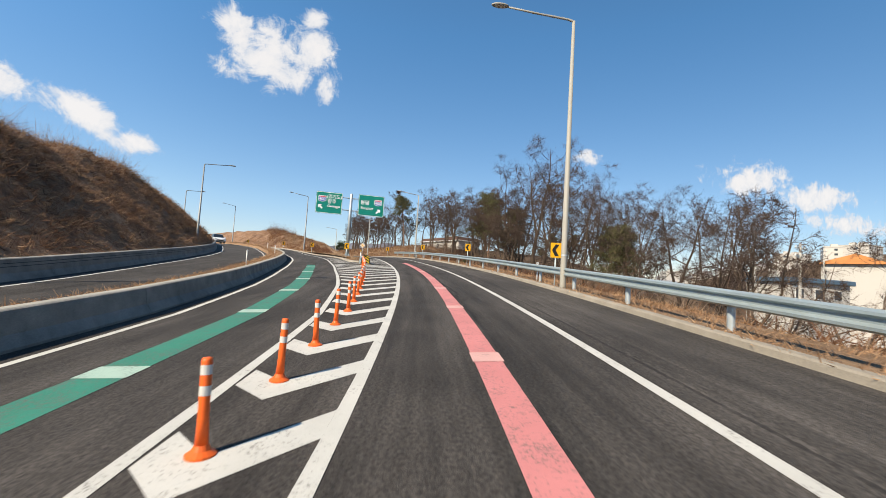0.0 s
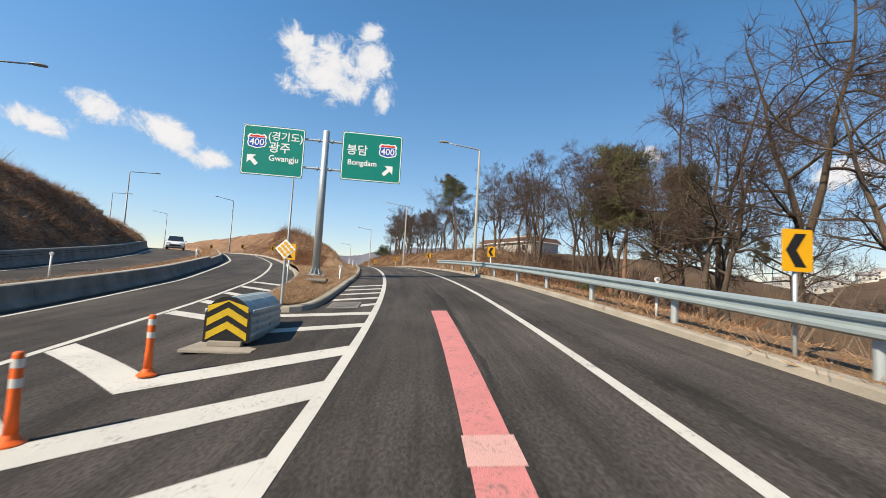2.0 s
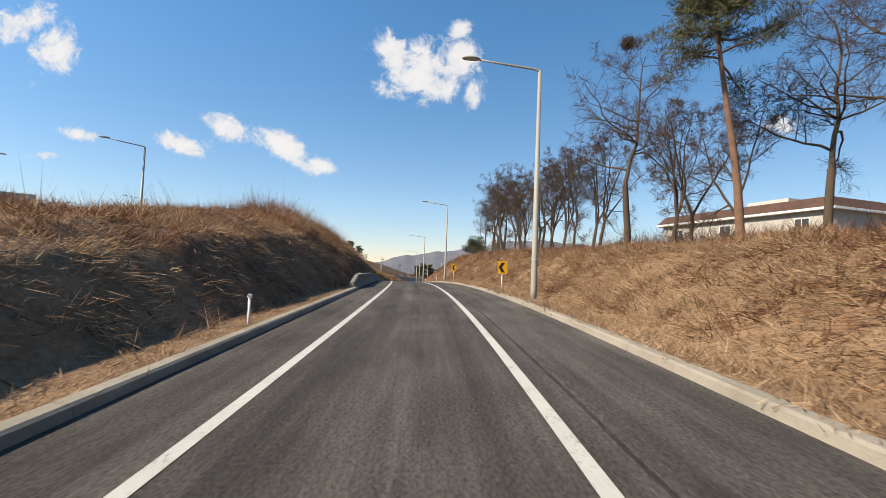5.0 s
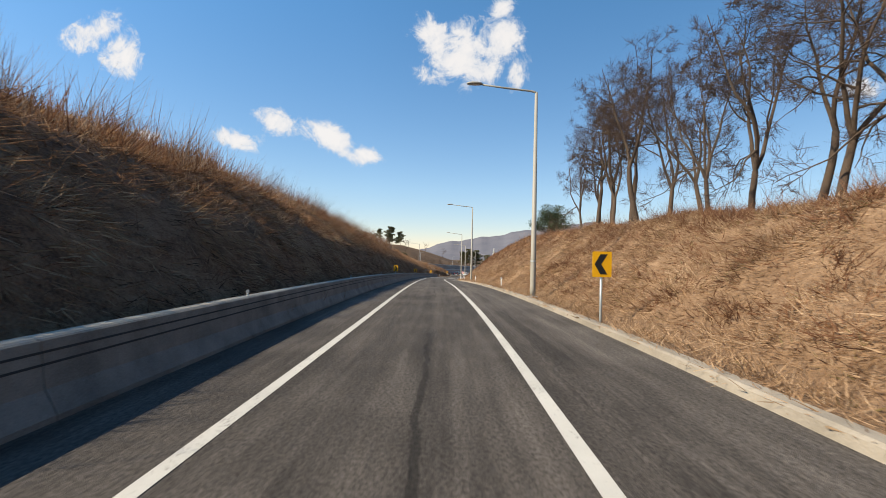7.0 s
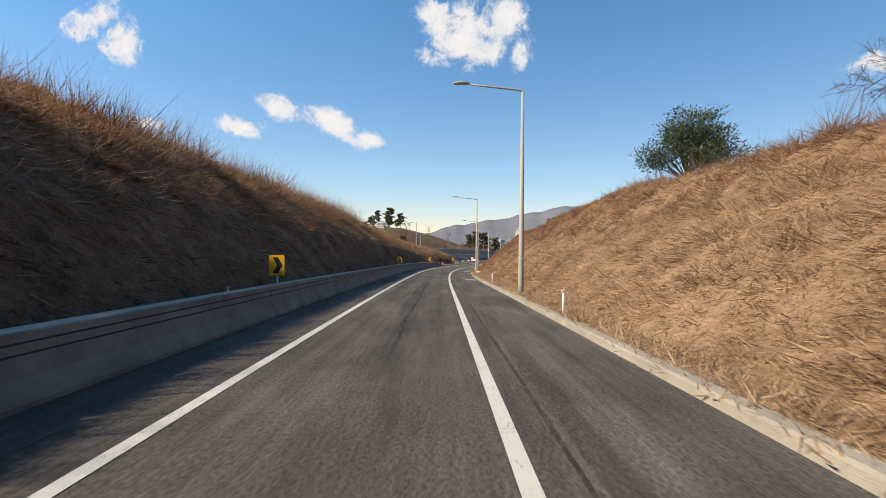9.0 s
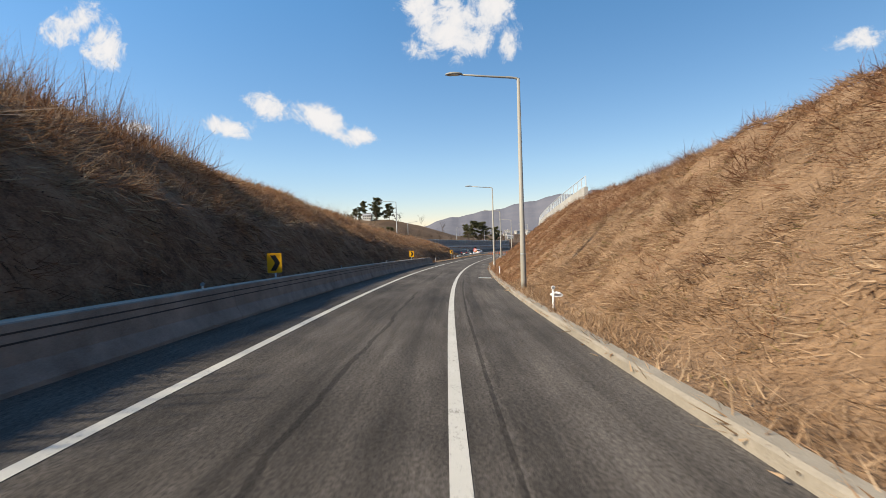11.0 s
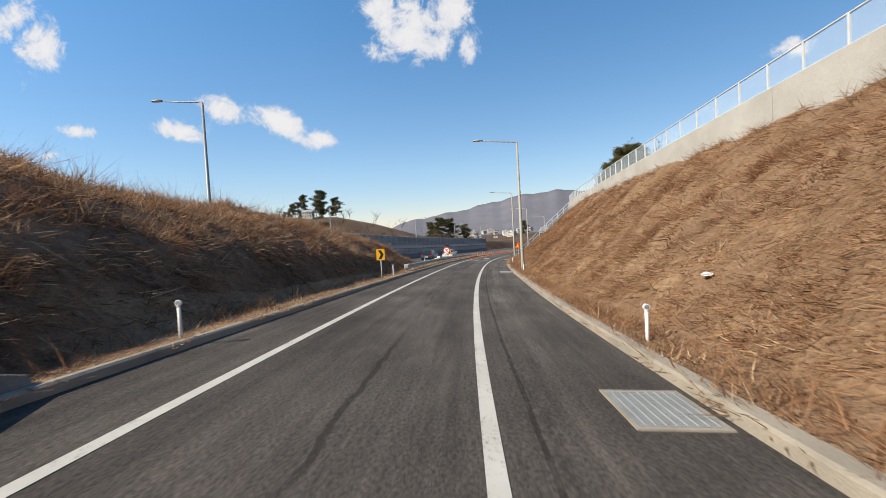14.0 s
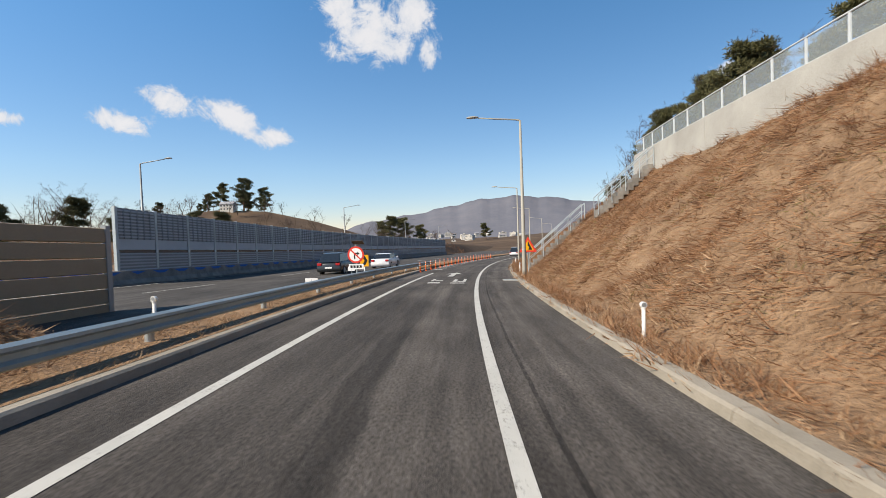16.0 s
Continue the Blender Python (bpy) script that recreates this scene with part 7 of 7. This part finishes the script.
blades("dry_grass", "matted reddish dry grass on the cut slope", (192, 300), right_band(0.3, 6), 50, 0.36, 0.0085, M_STRAWR, 0.9, 2, patchy(1.6, 2, 0.4), 12, 0.4, 0.15)
blades("dry_grass", "matted reddish dry grass below the wall", (192, 300), right_band(6, 8.4), 36, 0.42, 0.009, M_STRAWR, 0.9, 32, patchy(3, 2, 0.4), 8, 0.45, 0.16)
blades("dry_grass", "pale trampled straw along the kerb", (58, 300), right_band(0.15, 2.8), 32, 0.22, 0.013, M_PALESTRAW, 1.2, 33, patchy(2, 21, 0.3), 7)
blades("green_grass", "olive green tufts in the dry grass", (60, 300), right_band(0.6, 7), 7, 0.22, 0.01, M_OLIVE, 0.9, 34, patchy(4, 22, 0.0), 6)
blades("dry_grass", "thin dry grass on the far slope", (300, 420), right_band(0.3, 20), 5, 0.5, 0.03, M_STRAWR, 0.8, 3, None, 4)
blades("rusty_brush", "tangled rust-brown brush over the crest", (56, 128), right_band(1.4, 13), 16, 0.5, 0.01, M_RUST, 0.7, 41, patchy(2.4, 28, 0.25), 8)
blades("rusty_brush", "rust-brown dry brush on the cut slope", (60, 300), right_band(1.5, 9), 6, 0.6, 0.008, M_RUST, 0.7, 4, patchy(4, 5, 0.0), 7, 0.2)
blades("rusty_brush", "rust-brown dry brush along the crest", (96, 205), right_band(5, 13), 13, 0.7, 0.009, M_RUST, 0.6, 5, patchy(3, 6, 0.1), 7)
blades("dry_grass", "dry grass strip behind the guard rail", (-30, 60), right_band(0.16, 4), 46, 0.22, 0.01, M_STRAW, 1.1, 6, patchy(2, 7, 0.3), 6)
blades("rusty_brush", "brown undergrowth below the embankment trees", (-10, 64), right_band(2.6, 20), 9, 1.1, 0.012, M_RUST, 0.7, 7, patchy(5, 8, 0.15), 8)
blades("dry_stalks", "thin leafless saplings among the trees", (-6, 66), right_band(3.4, 16), 1.4, 2.6, 0.012, M_STALK, 0.22, 35, patchy(5, 23, 0.1), 7)
blades("bare_thicket", "dense dark brown leafless thicket under the trees", (-2, 68), right_band(7, 21), 2.2, 2.6, 0.014, M_THICKET, 0.4, 45, patchy(5, 34, 0.2), 9, 0, 0.5)
blades("bare_thicket", "tangled dark brown undergrowth behind the guard rail", (18, 66), right_band(3.4, 11), 5.0, 1.3, 0.011, M_THICKET, 0.6, 49, patchy(3, 38, 0.2), 9, 0, 0.3)
blades("bare_thicket", "dense dark brown leafless thicket beyond the house", (66, 128), right_band(15, 26), 1.8, 2.2, 0.016, M_THICKET, 0.4, 46, patchy(5, 35, 0.2), 8, 0, 0.5)
blades("dry_stalks", "thin leafless stems on the crest", (100, 165), right_band(7, 14), 1.6, 1.4, 0.009, M_STALK, 0.25, 36, patchy(4, 24, 0.1), 7)


def mid_band(a, b):
    return lambda s: (np.maximum(mound_edge(s) + 0.2, -5.1 - b), np.full(len(s), -5.1 - a))


blades("dry_grass", "trampled dry grass on the island and verge", (47, 98), mid_band(-0.15, 12), 40, 0.2, 0.01, M_PALESTRAW, 1.1, 11, patchy(2.5, 9, 0.35), 7)
blades("dry_grass", "pale dry grass on the mown verge", (223, 300), mid_band(-0.3, 2.2), 56, 0.18, 0.009, M_PALESTRAW, 1.1, 12, patchy(2.5, 9, 0.35), 7)
blades("dark_brush", "tangled dry brush with the slope shade in its colour", (76, 262), mid_band(0.5, 6.5), 11, 0.45, 0.01, M_SHADEBRUSH, 0.8, 13, patchy(3, 10, 0.3), 7, 0.4)
blades("rusty_brush", "rust-brown dry brush on the shaded slope", (98, 262), mid_band(3.0, 11), 15, 0.55, 0.013, M_STRAWR, 0.7, 37, patchy(2, 25, 0.15), 9, 0.2, 0.14)
blades("rusty_brush", "low rust-brown growth on the mound", (64, 98), mid_band(4.0, 11), 16, 0.32, 0.01, M_RUST, 0.7, 47, patchy(3, 25, 0.2), 7)
blades("dark_brush", "brush at the foot of the slope, shade in its colour", (98, 262), mid_band(0.7, 2.6), 16, 0.45, 0.01, M_SHADEBRUSH, 0.8, 43, patchy(2, 31, 0.4), 7, 0.3)
blades("rusty_brush", "low rusty weeds behind the barrier", (96, 232), mid_band(0.1, 1.6), 7, 0.5, 0.008, M_RUST, 0.5, 38, patchy(3, 26, 0.0), 7)
blades("dry_grass", "straw tufts hanging on the shaded slope", (76, 262), mid_band(1.0, 8.5), 9, 0.5, 0.013, M_PALESTRAW, 0.8, 14, patchy(2.4, 12, 0.0), 9, 0.4, 0.14)
blades("rusty_brush", "russet grass tussocks standing out of the shaded slope", (98, 262), mid_band(1.6, 11), 1.5, 0.42, 0.012, M_STRAWR, 0.5, 51, patchy(2.6, 40, 0.1), 40, 0.25, 0.16)
blades("dry_grass", "pale straw tussocks standing out of the shaded slope", (98, 262), mid_band(2.5, 10), 1.0, 0.4, 0.012, M_PALESTRAW, 0.5, 52, patchy(3.2, 41, 0.0), 40, 0.3, 0.15)
blades("dry_stalks", "tall thin leafless stalks along the crest", (101, 190), mid_band(5.0, 10.5), 2.6, 1.8, 0.011, M_STALK, 0.17, 15, patchy(5, 13, 0.25), 9, 0, 0.25)
blades("rusty_brush", "upright russet shoots along the crest", (99, 190), mid_band(4.8, 10.5), 4.0, 1.2, 0.013, M_RUST, 0.2, 48, patchy(4, 36, 0.3), 9, 0, 0.2)
blades("dry_stalks", "tall thin leafless stalks along the low crest", (205, 236), mid_band(4.6, 9), 2.0, 1.1, 0.007, M_STALK, 0.25, 39, patchy(4, 27, 0.0), 7, 0, 0.2)
blades("dry_stalks", "thin leafless stalks on the mound", (72, 99), mid_band(4.5, 10), 0.7, 1.0, 0.007, M_STALK, 0.25, 16, patchy(3, 37, 0.0), 8)
blades("dry_stalks", "feathery dry reeds along the crest", (230, 258), mid_band(3.0, 8), 3.0, 1.1, 0.008, M_STALK, 0.5, 17, patchy(3, 14, 0.1), 8)
blades("rusty_brush", "brown brush on the far bank of the highway", (284, 420), lambda s: (np.full(len(s), -57.0), np.full(len(s), -26.5)), 1.3, 0.8, 0.03, M_RUST, 0.7, 44, patchy(6, 33, 0.2), 6)
blades("rusty_brush", "brown brush over the mound", (60, 112), mid_band(2.6, 16), 18, 0.38, 0.011, M_RUST, 0.6, 18, patchy(4, 15, 0.3), 6)


def hill_band(a, b):
    return lambda s: (gl(s) - 11.6 - b, gl(s) - 11.6 - a)


blades("dark_brush", "brown brush on the hillside, shade in its colour", (-20, 112), hill_band(0.2, 14), 12, 0.7, 0.013, M_SHADEBRUSH, 0.6, 19, patchy(4, 16, 0.25), 6)
blades("dry_grass", "lit straw tufts on the hillside", (-20, 112), hill_band(0.4, 16), 6, 0.5, 0.012, M_STRAW, 0.8, 42, patchy(3, 29, 0.0), 8, 0.3)
blades("rusty_brush", "rusty patches on the hillside", (-20, 112), hill_band(0.2, 17), 9, 0.6, 0.014, M_RUST, 0.8, 20, patchy(5, 17, 0.05), 6)
blades("dry_stalks", "bare brush stems on the hilltop", (-20, 100), hill_band(7, 16), 3.0, 1.7, 0.012, M_STALK, 0.3, 21, patchy(4, 18, 0.2), 7, 0, 0.3)


rng = np.random.default_rng(9)
n = 16000
s = rng.uniform(-15, 90, n)
u = gl(s) - rng.uniform(4.35, 5.6, n)
base = W3(s, u, road_h(s, u) + 0.42)
d = np.stack([rng.normal(0, 1, n), rng.normal(0, 1, n), np.abs(rng.normal(0.7, 0.3, n))], -1)
d /= np.linalg.norm(d, axis=1)[:, None]
sd = np.cross(d, rng.normal(0, 1, d.shape))
sd /= np.linalg.norm(sd, axis=1)[:, None]
v = np.stack([base - sd * 0.01, base + sd * 0.01, base + d * rng.uniform(0.1, 0.3, (n, 1))], 1).reshape(-1, 3)
tagged(raw("dry_grass", v, np.arange(len(v)).reshape(-1, 3), M_STRAW), "dry grass strip between the carriageways", "grass", kind="stuff")
n = 16000
s = rng.uniform(38.7, 47.2, n)
lo = np.interp(s, [38.7, 39.6, 41, 45, 47.2], [-5.9, -6.5, -6.85, -7.25, -7.5])
hi = np.interp(s, [38.7, 39.4, 41], [-5.5, -5.15, -5.02])
u = lo + (hi - lo) * rng.uniform(0.1, 0.9, n)
base = W3(s, u, road_h(s, np.full(n, -5.0)) + 0.14)
d = np.stack([rng.normal(0, 1, n), rng.normal(0, 1, n), np.abs(rng.normal(0.5, 0.3, n))], -1)
d /= np.linalg.norm(d, axis=1)[:, None]
sd = np.cross(d, rng.normal(0, 1, d.shape))
sd /= np.linalg.norm(sd, axis=1)[:, None]
v = np.stack([base - sd * 0.008, base + sd * 0.008, base + d * rng.uniform(0.06, 0.2, (n, 1))], 1).reshape(-1, 3)
tagged(raw("dry_grass", v, np.arange(len(v)).reshape(-1, 3), M_PALESTRAW), "trampled straw on the traffic island", "grass", kind="stuff")
